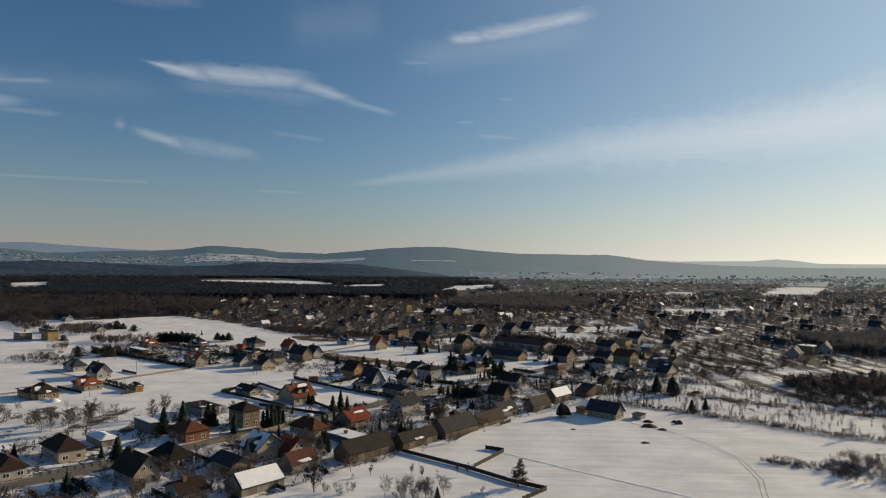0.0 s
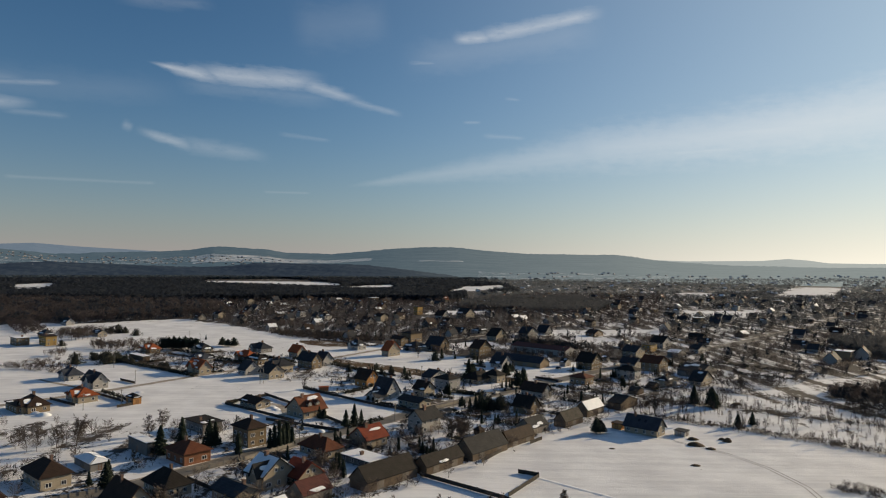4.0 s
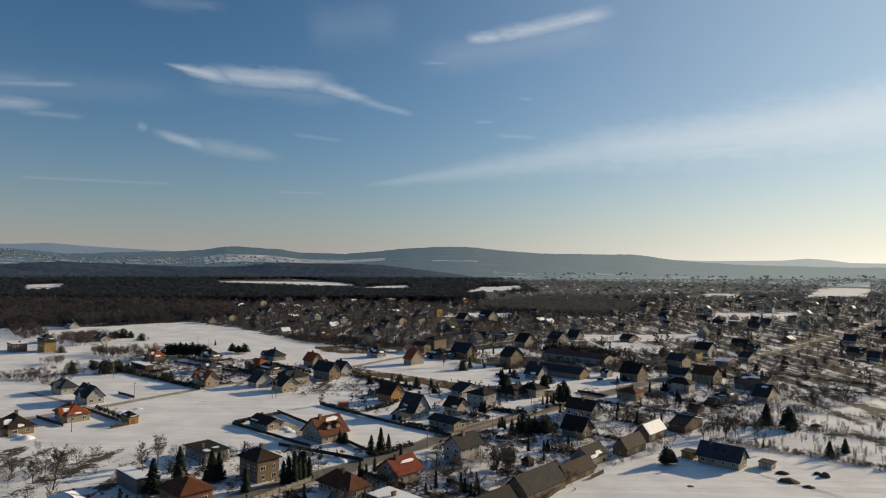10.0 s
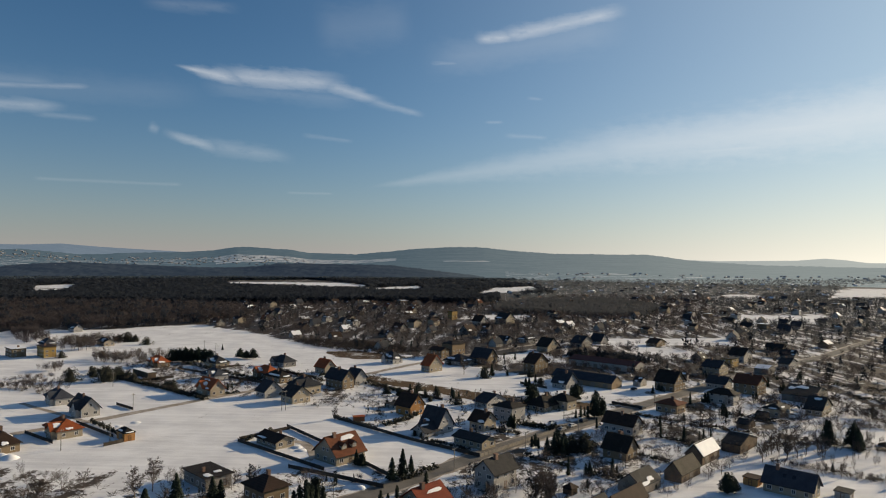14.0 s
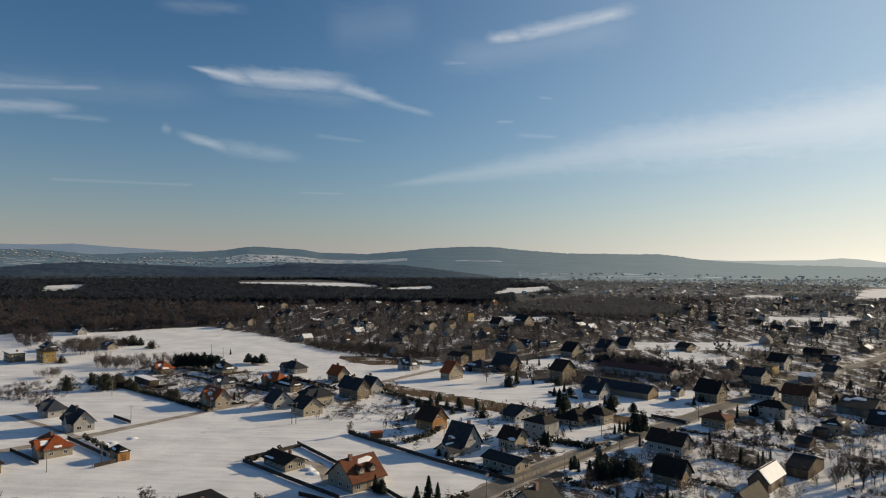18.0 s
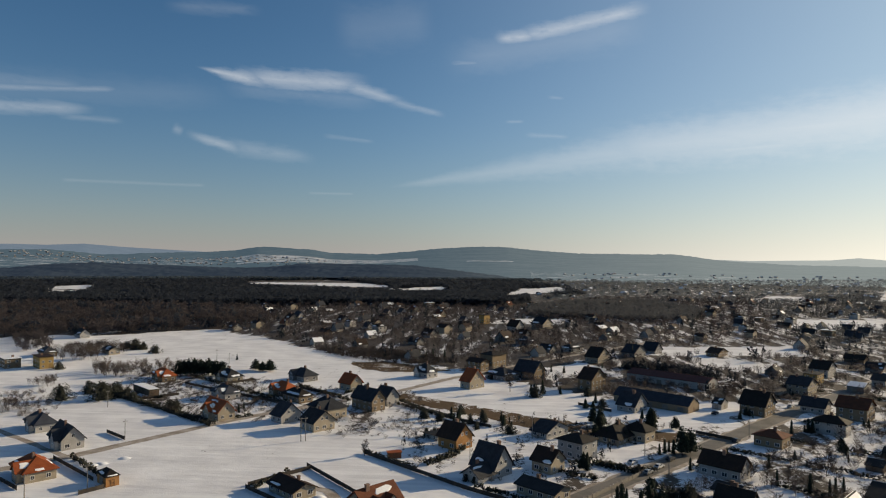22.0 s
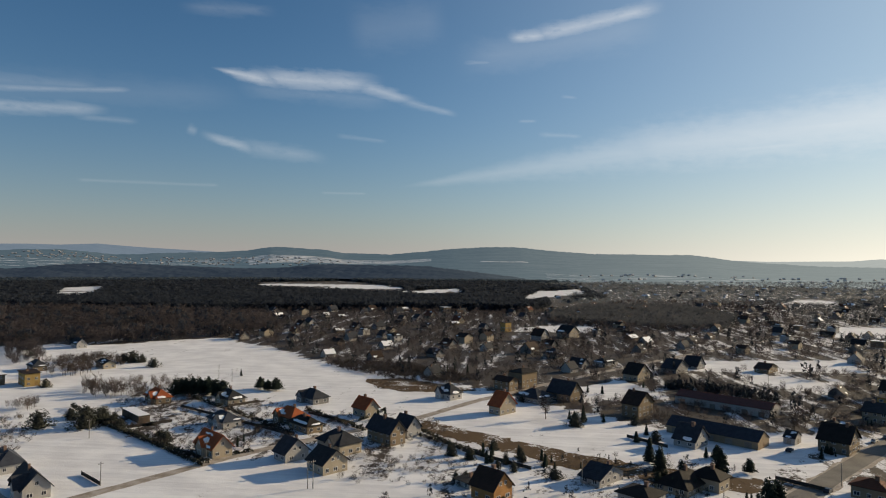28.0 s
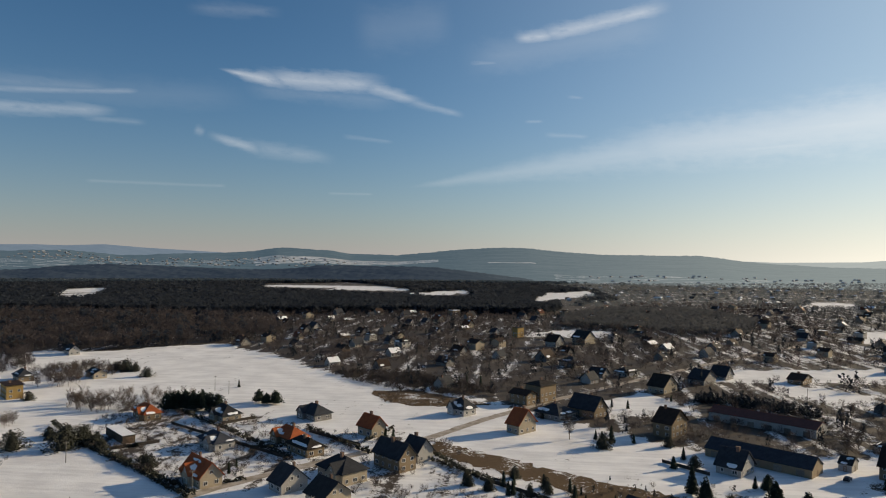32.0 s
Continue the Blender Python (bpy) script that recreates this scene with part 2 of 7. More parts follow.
STRIP_GROUND = strip_ground()
DRY_GRASS = material("dry_grass", (0.12, 0.078, 0.044), (0.06, 0.042, 0.027), 0.22, 0.95, 0.6, 2.0, fine=11)
WALLS = {
    "cream": material("cream_render", (0.34, 0.29, 0.22), (0.28, 0.24, 0.18), 0.3, 0.9, 0.1, 9, vary=0.12),
    "white": material("white_render", (0.37, 0.355, 0.335), (0.3, 0.29, 0.275), 0.3, 0.9, 0.1, 9, vary=0.1),
    "tan": material("tan_render", (0.23, 0.172, 0.11), (0.19, 0.143, 0.092), 0.3, 0.9, 0.1, 9, vary=0.15),
    "yellow": material("yellow_render", (0.36, 0.245, 0.09), (0.3, 0.205, 0.075), 0.3, 0.9, 0.1, 9, vary=0.1),
    "grey": material("grey_render", (0.21, 0.2, 0.19), (0.16, 0.155, 0.147), 0.3, 0.9, 0.2, 9, vary=0.15),
    "wood": ribbed("timber_cladding", (0.42, 0.22, 0.085), (0.32, 0.16, 0.06), 0.18, "Z"),
    "boards": ribbed("weathered_boards", (0.16, 0.12, 0.085), (0.1, 0.076, 0.056), 0.2, "X"),
    "block": ribbed("breeze_block", (0.27, 0.235, 0.19), (0.2, 0.175, 0.145), 0.25, "Z", 0.3),
    "brick": ribbed("red_brick", (0.25, 0.115, 0.065), (0.18, 0.085, 0.05), 0.09, "Z", 0.3),
}
ROOFS = {
    "brown": ribbed("brown_tiles", (0.135, 0.05, 0.027), (0.095, 0.037, 0.022), 0.34, "Z"),
    "darkbrown": ribbed("dark_brown_tiles", (0.042, 0.026, 0.02), (0.028, 0.019, 0.015), 0.34, "Z"),
    "red": ribbed("red_tiles", (0.17, 0.04, 0.022), (0.12, 0.03, 0.018), 0.34, "Z"),
    "orange": ribbed("orange_tiles", (0.31, 0.085, 0.03), (0.23, 0.062, 0.025), 0.34, "Z"),
    "maroon": ribbed("maroon_sheet", (0.11, 0.042, 0.036), (0.08, 0.034, 0.03), 0.3, "Z"),
    "grey": ribbed("grey_sheet", (0.032, 0.032, 0.034), (0.022, 0.022, 0.024), 0.4, "X", rough=0.5),
    "greybrown": ribbed("fibre_cement_sheet", (0.026, 0.022, 0.02), (0.018, 0.0155, 0.0135), 0.35, "X"),
    "black": ribbed("anthracite_tiles", (0.042, 0.045, 0.053), (0.028, 0.03, 0.036), 0.34, "Z"),
    "navy": ribbed("slate_blue_sheet", (0.05, 0.055, 0.068), (0.036, 0.04, 0.052), 0.35, "Z", rough=0.5),
}
GLASS = material("window_glass", (0.03, 0.035, 0.045), (0.02, 0.022, 0.03), 0.5, 0.08)
FRAME = material("white_frame", (0.72, 0.71, 0.69), None, 2, 0.5)
DOOR = material("brown_door", (0.16, 0.085, 0.045), None, 2, 0.5, vary=0.3)
GATE = material("garage_door", (0.2, 0.17, 0.14), (0.14, 0.12, 0.1), 1, 0.7, vary=0.3)
CHIMNEY = material("chimney_brick", (0.2, 0.125, 0.095), (0.14, 0.09, 0.07), 2, 0.9, 0.3, vary=0.3)
BARK = material("bark", (0.105, 0.078, 0.058), (0.065, 0.05, 0.04), 1.5, 0.95, 0.4)
TWIGS = material("twigs", (0.1, 0.078, 0.066), (0.062, 0.05, 0.044), 0.05, 0.95, vary=0.2)
PALE_TWIGS = material("pale_twigs", (0.13, 0.108, 0.093), (0.09, 0.075, 0.065), 0.2, 0.95, vary=0.2, thin=0.3)
CONIFER = material("conifer_needles", (0.022, 0.033, 0.023), (0.013, 0.021, 0.015), 0.6, 0.9, 0.4, vary=0.25)
PINE = material("pine_needles", (0.034, 0.04, 0.045), (0.025, 0.03, 0.034), 0.02, 0.95)
HEDGE = material("hedge_leaves", (0.046, 0.048, 0.038), (0.03, 0.032, 0.026), 0.6, 0.95, 0.5)
FENCE = material("fence_panels", (0.055, 0.046, 0.038), (0.035, 0.03, 0.026), 0.5, 0.85, vary=0.2)
PALE_WALL = material("concrete_wall", (0.3, 0.27, 0.23), (0.22, 0.2, 0.175), 0.5, 0.9, 0.2)
POLE = material("concrete_pole", (0.26, 0.24, 0.22), (0.18, 0.17, 0.155), 1, 0.9)
# far tree colours carry air haze: greyer and bluer than the plants themselves
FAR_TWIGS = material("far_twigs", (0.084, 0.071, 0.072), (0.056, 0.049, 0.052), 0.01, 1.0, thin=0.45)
HAZED_TWIGS = material("hazed_twigs", (0.17, 0.185, 0.2), (0.125, 0.138, 0.15), 0.01, 1.0, thin=0.45)
HAZED_PINE = material("hazed_pine_needles", (0.075, 0.098, 0.122), (0.062, 0.082, 0.102), 0.004, 1.0, thin=0.5)
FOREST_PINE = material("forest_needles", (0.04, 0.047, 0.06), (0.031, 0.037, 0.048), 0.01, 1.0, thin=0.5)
HAZED_WOOD = material("hazed_wood_twigs", (0.1, 0.104, 0.112), (0.072, 0.075, 0.082), 0.01, 1.0, thin=0.45)

# ---- mesh helpers ----
def mesh_of(name, verts, faces, mat, smooth=False):
    me = bpy.data.meshes.new(name)
    me.from_pydata([tuple(v) for v in verts], [], [tuple(f) for f in faces])
    me.materials.append(mat)
    if smooth:
        me.shade_smooth()
    return me


def mesh_np(name, verts, tris, mat):
    """A mesh from arrays of corners and triangles."""
    me = bpy.data.meshes.new(name)
    me.vertices.add(len(verts))
    me.vertices.foreach_set("co", np.ascontiguousarray(verts, dtype=np.float32).ravel())
    me.loops.add(len(tris) * 3)
    me.loops.foreach_set("vertex_index", np.ascontiguousarray(tris, dtype=np.int32).ravel())
    me.polygons.add(len(tris))
    me.polygons.foreach_set("loop_start", np.arange(0, len(tris) * 3, 3, dtype=np.int32))
    me.update(calc_edges=True)
    me.materials.append(mat)
    return me


def put(name, me, parent=None, m=None, label=""):
    ob = new(name, me)
    if parent is not None:
        ob.parent = parent
    if m is not None:
        ob.matrix_basis = m
    if label:
        ob["label"] = label
    return ob


def slab(corners, thick):
    """Corners of a polygon and the same pushed along its normal: verts and faces of a closed plate."""
    c = [Vector(p) for p in corners]
    nrm = (c[1] - c[0]).cross(c[2] - c[0]).normalized()
    if nrm.z < 0:
        c.reverse()
        nrm = -nrm
    k = len(c)
    verts = [p for p in c] + [p + nrm * thick for p in c]
    faces = [tuple(range(k - 1, -1, -1)), tuple(range(k, 2 * k))]
    faces += [(i, (i + 1) % k, k + (i + 1) % k, k + i) for i in range(k)]
    return verts, faces


def box(x0, y0, z0, x1, y1, z1):
    v = [(x0, y0, z0), (x1, y0, z0), (x1, y1, z0), (x0, y1, z0), (x0, y0, z1), (x1, y0, z1), (x1, y1, z1), (x0, y1, z1)]
    return v, [(3, 2, 1, 0), (4, 5, 6, 7), (0, 1, 5, 4), (1, 2, 6, 5), (2, 3, 7, 6), (3, 0, 4, 7)]


def lattice(xs, zs, holes, y0, y1):
    """A plate cut through by holes: cells of a grid, kept as one closed mesh."""
    verts, faces, index = [], [], {}

    def vert(i, j, k):
        if (i, j, k) not in index:
            index[i, j, k] = len(verts)
            verts.append((xs[i], (y0, y1)[k], zs[j]))
        return index[i, j, k]

    w, h = len(xs) - 1, len(zs) - 1
    solid = {(i, j) for i in range(w) for j in range(h)} - set(holes)
    for i, j in solid:
        faces.append((vert(i, j, 0), vert(i + 1, j, 0), vert(i + 1, j + 1, 0), vert(i, j + 1, 0)))
        for di, dj, e in ((-1, 0, ((0, 1), (0, 0))), (1, 0, ((1, 0), (1, 1))), (0, -1, ((0, 0), (1, 0))), (0, 1, ((1, 1), (0, 1)))):
            if (i + di, j + dj) not in solid:
                (a, b), (c, d) = e
                faces.append((vert(i + c, j + d, 0), vert(i + a, j + b, 0), vert(i + a, j + b, 1), vert(i + c, j + d, 1)))
    return verts, faces


def profile(points, x0, x1):
    """A closed outline in y and z drawn out along x."""
    k = len(points)
    verts = [(x0, y, z) for y, z in points] + [(x1, y, z) for y, z in points]
    faces = [(i, (i + 1) % k, k + (i + 1) % k, k + i) for i in range(k)] + [tuple(range(k - 1, -1, -1)), tuple(range(k, 2 * k))]
    return verts, faces


def stack(rings):
    """Square rings (half x, half y, z) joined from bottom to top."""
    verts, faces = [], []
    for hx, hy, z in rings:
        verts += [(-hx, -hy, z), (hx, -hy, z), (hx, hy, z), (-hx, hy, z)]
    for r in range(len(rings) - 1):
        for i in range(4):
            j = (i + 1) % 4
            faces.append((4 * r + i, 4 * r + j, 4 * r + 4 + j, 4 * r + 4 + i))
    n = len(verts)
    return verts, faces + [(3, 2, 1, 0), (n - 4, n - 3, n - 2, n - 1)]


UNIT_FRAME = mesh_of("window_frame", *lattice((-0.5, -0.42, -0.03, 0.03, 0.42, 0.5), (-0.5, -0.42, 0.42, 0.5), ((1, 1), (3, 1)), -0.06, 0.0), FRAME)
UNIT_PANE = mesh_of("pane", *box(-0.42, -0.02, -0.42, 0.42, 0.0, 0.42), GLASS)
UNIT_DOOR = mesh_of("door", *lattice((-0.5, -0.36, 0.36, 0.5), (0, 0.1, 0.48, 0.56, 0.92, 1), ((1, 1), (1, 3)), -0.07, -0.02), DOOR)
UNIT_GATE = mesh_of("garage_door", *profile([(0, 0), (-0.05, 0)] + [q for k in range(4) for q in ((-0.08, 0.02 + k * 0.245), (-0.08, 0.22 + k * 0.245), (-0.05, 0.245 + k * 0.245))] + [(0, 1)], -0.5, 0.5), GATE)
UNIT_CHIMNEY = mesh_of("chimney", *stack(((0.5, 0.5, 0), (0.5, 0.5, 0.88), (0.58, 0.58, 0.9), (0.58, 0.58, 1.0))), CHIMNEY)
UNIT_SKYLIGHT = mesh_of("skylight", *box(-0.5, -0.5, 0, 0.5, 0.5, 0.06), GLASS)
UNIT_STEP = mesh_of("step", *profile([(0, 0), (-1.0, 0), (-1.0, 0.17), (-0.6, 0.17), (-0.6, 0.34), (0, 0.34)], -0.8, 0.8), PALE_WALL)


def chevron(x0, x1, half, low, high, thick):
    """Two roof slopes meeting at a ridge, as one closed piece along x."""
    return profile([(-half, low), (0, high), (half, low), (half, low + thick), (0.12, high + thick), (0.1, high + thick + 0.1), (-0.1, high + thick + 0.1), (-0.12, high + thick), (-half, low + thick)], x0, x1)


def hipped(ox, oy, low, r, high, thick):
    """Four roof slopes over a rectangle with a ridge of half length r, as one closed piece."""
    top = [(-ox, -oy, low + thick), (ox, -oy, low + thick), (ox, oy, low + thick), (-ox, oy, low + thick), (-r, 0, high + thick), (r, 0, high + thick)]
    under = [(-ox, -oy, low), (ox, -oy, low), (ox, oy, low), (-ox, oy, low)]
    faces = [(0, 1, 5, 4), (2, 3, 4, 5), (1, 2, 5), (3, 0, 4), (9, 8, 7, 6)] + [(6 + i, 6 + (i + 1) % 4, (i + 1) % 4, i) for i in range(4)]
    return top + under, faces


def blob_plate(rng, at, ux, uy, rx, ry, thick):
    """A lumpy plate of snow on a slope: centre, two slope axes and radii."""
    k = 11
    pts = []
    for i in range(k):
        a = 2 * math.pi * i / k
        r = 1 + rng.uniform(-0.28, 0.2)
        pts.append(at + ux * (math.copysign(abs(math.cos(a)) ** 0.7, math.cos(a)) * rx * r) + uy * (math.copysign(abs(math.sin(a)) ** 0.7, math.sin(a)) * ry * r))
    nrm = ux.cross(uy).normalized()
    if nrm.z < 0:
        nrm = -nrm
        pts.reverse()
    verts = pts + [at + (p - at) * 0.9 + nrm * thick for p in pts] + [at + nrm * thick * 1.25]
    faces = [(i, (i + 1) % k, k + (i + 1) % k, k + i) for i in range(k)] + [(k + i, k + (i + 1) % k, 2 * k) for i in range(k)]
    return verts, faces


WALL_WORDS = {"cream": "cream rendered", "white": "white rendered", "tan": "tan rendered", "yellow": "yellow rendered", "grey": "grey rendered",
              "wood": "timber clad", "boards": "weathered board", "block": "bare block", "brick": "red brick"}
ROOF_WORDS = {"brown": "brown tiled", "darkbrown": "dark brown tiled", "red": "red tiled", "orange": "orange tiled", "maroon": "maroon sheet",
              "grey": "grey sheet", "greybrown": "grey-brown sheet", "black": "anthracite tiled", "navy": "slate-blue sheet"}
SHAPE_WORDS = {"L": "gable roof", "R": "gable roof", "H": "hipped roof", "F": "flat roof"}


def house(x, y, turn, lu, lv, eave, top, shape, wall, roof, snow=0.0, barn=0, dormers=0, sky=0, plain=0, wing=0):
    """A house or barn: walls, roof, chimney, windows, doors and the snow left on its roof. lu runs along the turn, lv across it."""
    rng = random.Random(int(x * 13 + y * 7))
    kind = ("barn" if lu * lv > 55 else "shed") if barn else "house"
    root = new(kind)
    if shape == "R" or (shape == "H" and lv > lu):
        root.matrix_basis, length, width = pose(x, y, 0, 0, 0, turn + 90), lv, lu
    else:
        root.matrix_basis, length, width = pose(x, y, 0, 0, 0, turn), lu, lv
    state = "snow-covered" if snow > 0.6 else "snow patches" if snow > 0.08 else "swept bare"
    tagged(root, f"{WALL_WORDS[wall]} {kind} with {ROOF_WORDS[roof]} {SHAPE_WORDS[shape]}, {state}", kind, group=kind + "s of the village")
    wm, rm = WALLS[wall], ROOFS[roof]
    a, b, over = length / 2, width / 2, 0.3 if barn else 0.7
    if shape == "F":
        top = eave + 0.25
    top = max(top, eave + 0.3)
    rise = top - eave
    # walls
    if shape in "LR":
        verts = [(-a, -b, -0.3), (a, -b, -0.3), (a, b, -0.3), (-a, b, -0.3), (-a, -b, eave), (a, -b, eave), (a, b, eave), (-a, b, eave), (-a, 0, top - 0.05), (a, 0, top - 0.05)]
        faces = [(0, 1, 5, 4), (2, 3, 7, 6), (1, 2, 6, 9, 5), (3, 0, 4, 8, 7), (3, 2, 1, 0), (4, 5, 9, 8), (6, 7, 8, 9)]
    else:
        verts, faces = box(-a, -b, -0.3, a, b, eave)
    put("wall", mesh_of("wall", verts, faces, wm), root)
    # roof slopes as (lower left, lower right, upper right, upper left)
    ox, oy = a + over, b + over
    drop = over * rise / b
    if shape in "LR":
        slopes = [((-ox, -oy, eave - drop), (ox, -oy, eave - drop), (ox, 0, top), (-ox, 0, top)),
                  ((ox, oy, eave - drop), (-ox, oy, eave - drop), (-ox, 0, top), (ox, 0, top))]
    elif shape == "H":
        r = max(a - b, 0.25)
        lo = eave - drop * 0.6
        slopes = [((-ox, -oy, lo), (ox, -oy, lo), (r, 0, top), (-r, 0, top)), ((ox, oy, lo), (-ox, oy, lo), (-r, 0, top), (r, 0, top)),
                  ((ox, -oy, lo), (ox, oy, lo), (r, 0, top)), ((-ox, oy, lo), (-ox, -oy, lo), (-r, 0, top))]
    else:
        slopes = [((-ox, -oy, eave), (ox, -oy, eave), (ox, oy, eave + 0.12), (-ox, oy, eave + 0.12))]
    if shape in "LR":
        shell = chevron(-ox, ox, oy, eave - drop, top, 0.2)
    elif shape == "H":
        shell = hipped(ox, oy, lo, r, top, 0.2)
    else:
        shell = slab(slopes[0], 0.2)
    put("roof", mesh_of("roof", *shell, rm), root)
    if not barn and not plain:
        for side in (-1, 1):
            if shape in "LRH":
                put("gutter", mesh_of("gutter", *box(-ox, side * oy - 0.07, eave - drop * (0.6 if shape == "H" else 1) - 0.12, ox, side * oy + 0.07, eave - drop * (0.6 if shape == "H" else 1) + 0.02), FENCE), root)
    # snow on the slopes
    for s in slopes:
        if snow <= 0:
            break
        p = [Vector(q) for q in s]
        ux = (p[1] - p[0]).normalized()
        mid = sum(p, Vector()) / len(p)
        nrm = (p[1] - p[0]).cross(p[-1] - p[0]).normalized()
        nrm = nrm if nrm.z > 0 else -nrm
        uy = nrm.cross(ux)
        span, reach = (p[1] - p[0]).length, abs((p[-1] - p[0]).dot(uy))
        base = nrm * 0.2
        if snow > 0.6:
            inset = [mid + (q - mid) * 0.95 + base for q in p]
            verts, faces = slab(inset, 0.16 + rng.uniform(0, 0.1))
            put("snow_cover", mesh_of("snow_cover", verts, faces, SNOW), root, label="thick snow lying on the roof")
            if shape == "F":
                break
            if snow < 0.8:
                break
        else:
            for k in range(max(1, round(snow * 6 * rng.uniform(0.4, 1.2)))):
                f = rng.uniform(-0.36, 0.36) * (0.6 if shape == "H" else 1)
                g = rng.choice((-0.36, -0.3, -0.2, 0.15, 0.3)) if shape != "H" else -0.2
                at = mid + ux * (f * span) + uy * (g * reach) + base
                plate = blob_plate(rng, at, ux, uy, span * rng.uniform(0.1, 0.26), reach * rng.uniform(0.06, 0.15), 0.1)
                put("snow_patch", mesh_of("snow_patch", *plate, SNOW), root)
    # a gabled bay standing out of the front
    if wing:
        side = 1 if shape == "R" or (shape == "H" and lv > lu) else -1
        half, out, back = min(length * 0.2, 2.6), b + 1.7, 0.4
        cx = rng.choice((-0.22, 0.0, 0.2)) * length
        crown = eave + rise * 0.78
        low = eave + 0.1
        verts = [(cx - half, side * back, 0), (cx + half, side * back, 0), (cx + half, side * out, -0.3), (cx - half, side * out, -0.3),
                 (cx - half, side * back, low), (cx + half, side * back, low), (cx + half, side * out, low), (cx - half, side * out, low), (cx, side * back, crown), (cx, side * out, crown)]
        faces = [(0, 1, 5, 8, 4), (1, 2, 6, 5), (3, 2, 6, 9, 7), (0, 3, 7, 4), (4, 7, 9, 8), (5, 6, 9, 8), (0, 1, 2, 3)]
        bay = put("bay", mesh_of("bay", verts, faces, wm), root)
        slope = (crown - low) / half
        verts, faces = chevron(side * back, side * (out + 0.5), half + 0.45, low - 0.45 * slope, crown, 0.18)
        put("roof", mesh_of("roof", [(cx + q, p, w) for p, q, w in verts], faces, rm), bay)
        face = pose(cx, side * (out + 0.004), 0, 0, 0, 180 if side > 0 else 0)
        for z, tall in ((1.45, 1.7), (low + (crown - low) * 0.3, 1.1)):
            frame_ob = put("window", UNIT_FRAME, bay, face @ pose(0, 0, z) @ Matrix.Diagonal((half * 1.1 if z < 2 else 1.1, 1, tall, 1)))
        if snow > 0:
            uy = Vector((-half - 0.45, 0, low - 0.45 * slope - crown)).normalized()
            at = Vector((cx - half * 0.5, side * (back + out) * 0.55, (low + crown) / 2 + 0.2))
            put("snow_patch", mesh_of("snow_patch", *blob_plate(rng, at, uy, Vector((0, 1, 0)), half * 0.5, 1.6, 0.12), SNOW), bay)
    # chimney
    if not barn:
        cx = rng.uniform(-0.3, 0.3) * length * (0.5 if shape == "H" else 1)
        size = rng.uniform(0.6, 0.9)
        put("chimney", UNIT_CHIMNEY, root, pose(cx, rng.choice((-0.6, 0.6)), top - 0.6) @ Matrix.Diagonal((size * 1.4, size, 1.9, 1)))
    for k in range(sky):
        slope = math.atan2(rise, b)
        put("skylight", UNIT_SKYLIGHT, root, pose((k - (sky - 1) / 2) * 2.6, b * 0.5, eave + rise * 0.5 + 0.22, -math.degrees(slope)) @ Matrix.Diagonal((0.9, 1.3, 1, 1)))
    for k in range(dormers):
        dx = (k - (dormers - 1) / 2) * 4.2
        dz = eave + rise * 0.28
        w, h = 0.95, rise * 0.42
        y0 = -b * 0.86
        y1 = -b * 0.2
        dormer = put("dormer", mesh_of("dormer", [(dx - w, y0, dz), (dx + w, y0, dz), (dx + w, y0, dz + h * 0.6), (dx, y0, dz + h), (dx - w, y0, dz + h * 0.6), (dx - w, y1, dz + h * 0.6), (dx + w, y1, dz + h * 0.6), (dx, y1 + 0.3, dz + h)],
                                             [(0, 1, 2, 3, 4), (1, 6, 2), (0, 4, 5), (4, 3, 7, 5), (3, 2, 6, 7)], wm), root)
        verts, faces = profile([(dx - w - 0.2, dz + h * 0.5), (dx, dz + h), (dx + w + 0.2, dz + h * 0.5), (dx + w + 0.2, dz + h * 0.5 + 0.12), (dx, dz + h + 0.12), (dx - w - 0.2, dz + h * 0.5 + 0.12)], y0 - 0.25, y1 + 0.4)
        verts = [(b_, a_, c_) for a_, b_, c_ in verts]
        put("roof", mesh_of("roof", verts, faces, rm), dormer)
        put("window", UNIT_FRAME, dormer, pose(dx, y0 - 0.01, dz + h * 0.36) @ Matrix.Diagonal((1.1, 1, min(1.0, h * 0.6), 1)))
    # openings on the four faces: run along the face, turn of its outward normal
    faces4 = [(length, -b, 0), (length, b, 180), (width, -a, -90), (width, a, 90)]
    for number, (run, off, spin) in enumerate(faces4):
        face = pose(0, 0, 0, 0, 0, spin) @ pose(0, -abs(off) - 0.004, 0)
        gable = number > 1 and shape in "LR"
        if barn:
            if number in (0, 1) and run > 7:
                for k in range(int(run / 7)):
                    put("barn_door" if run > 6 else "door", UNIT_GATE, root, face @ pose((k + 0.5) * run / int(run / 7) - run / 2, 0, 0) @ Matrix.Diagonal((2.8, 1, min(2.4, eave - 0.2), 1)))
            elif run > 3:
                put("door", UNIT_DOOR, root, face @ pose(0, 0, 0) @ Matrix.Diagonal((1.1, 1, min(2.0, eave - 0.15), 1)))
            continue
        floors = [1.5] + ([4.2] if eave > 4.6 else [])
        count = max(1, int(run / 3.2))
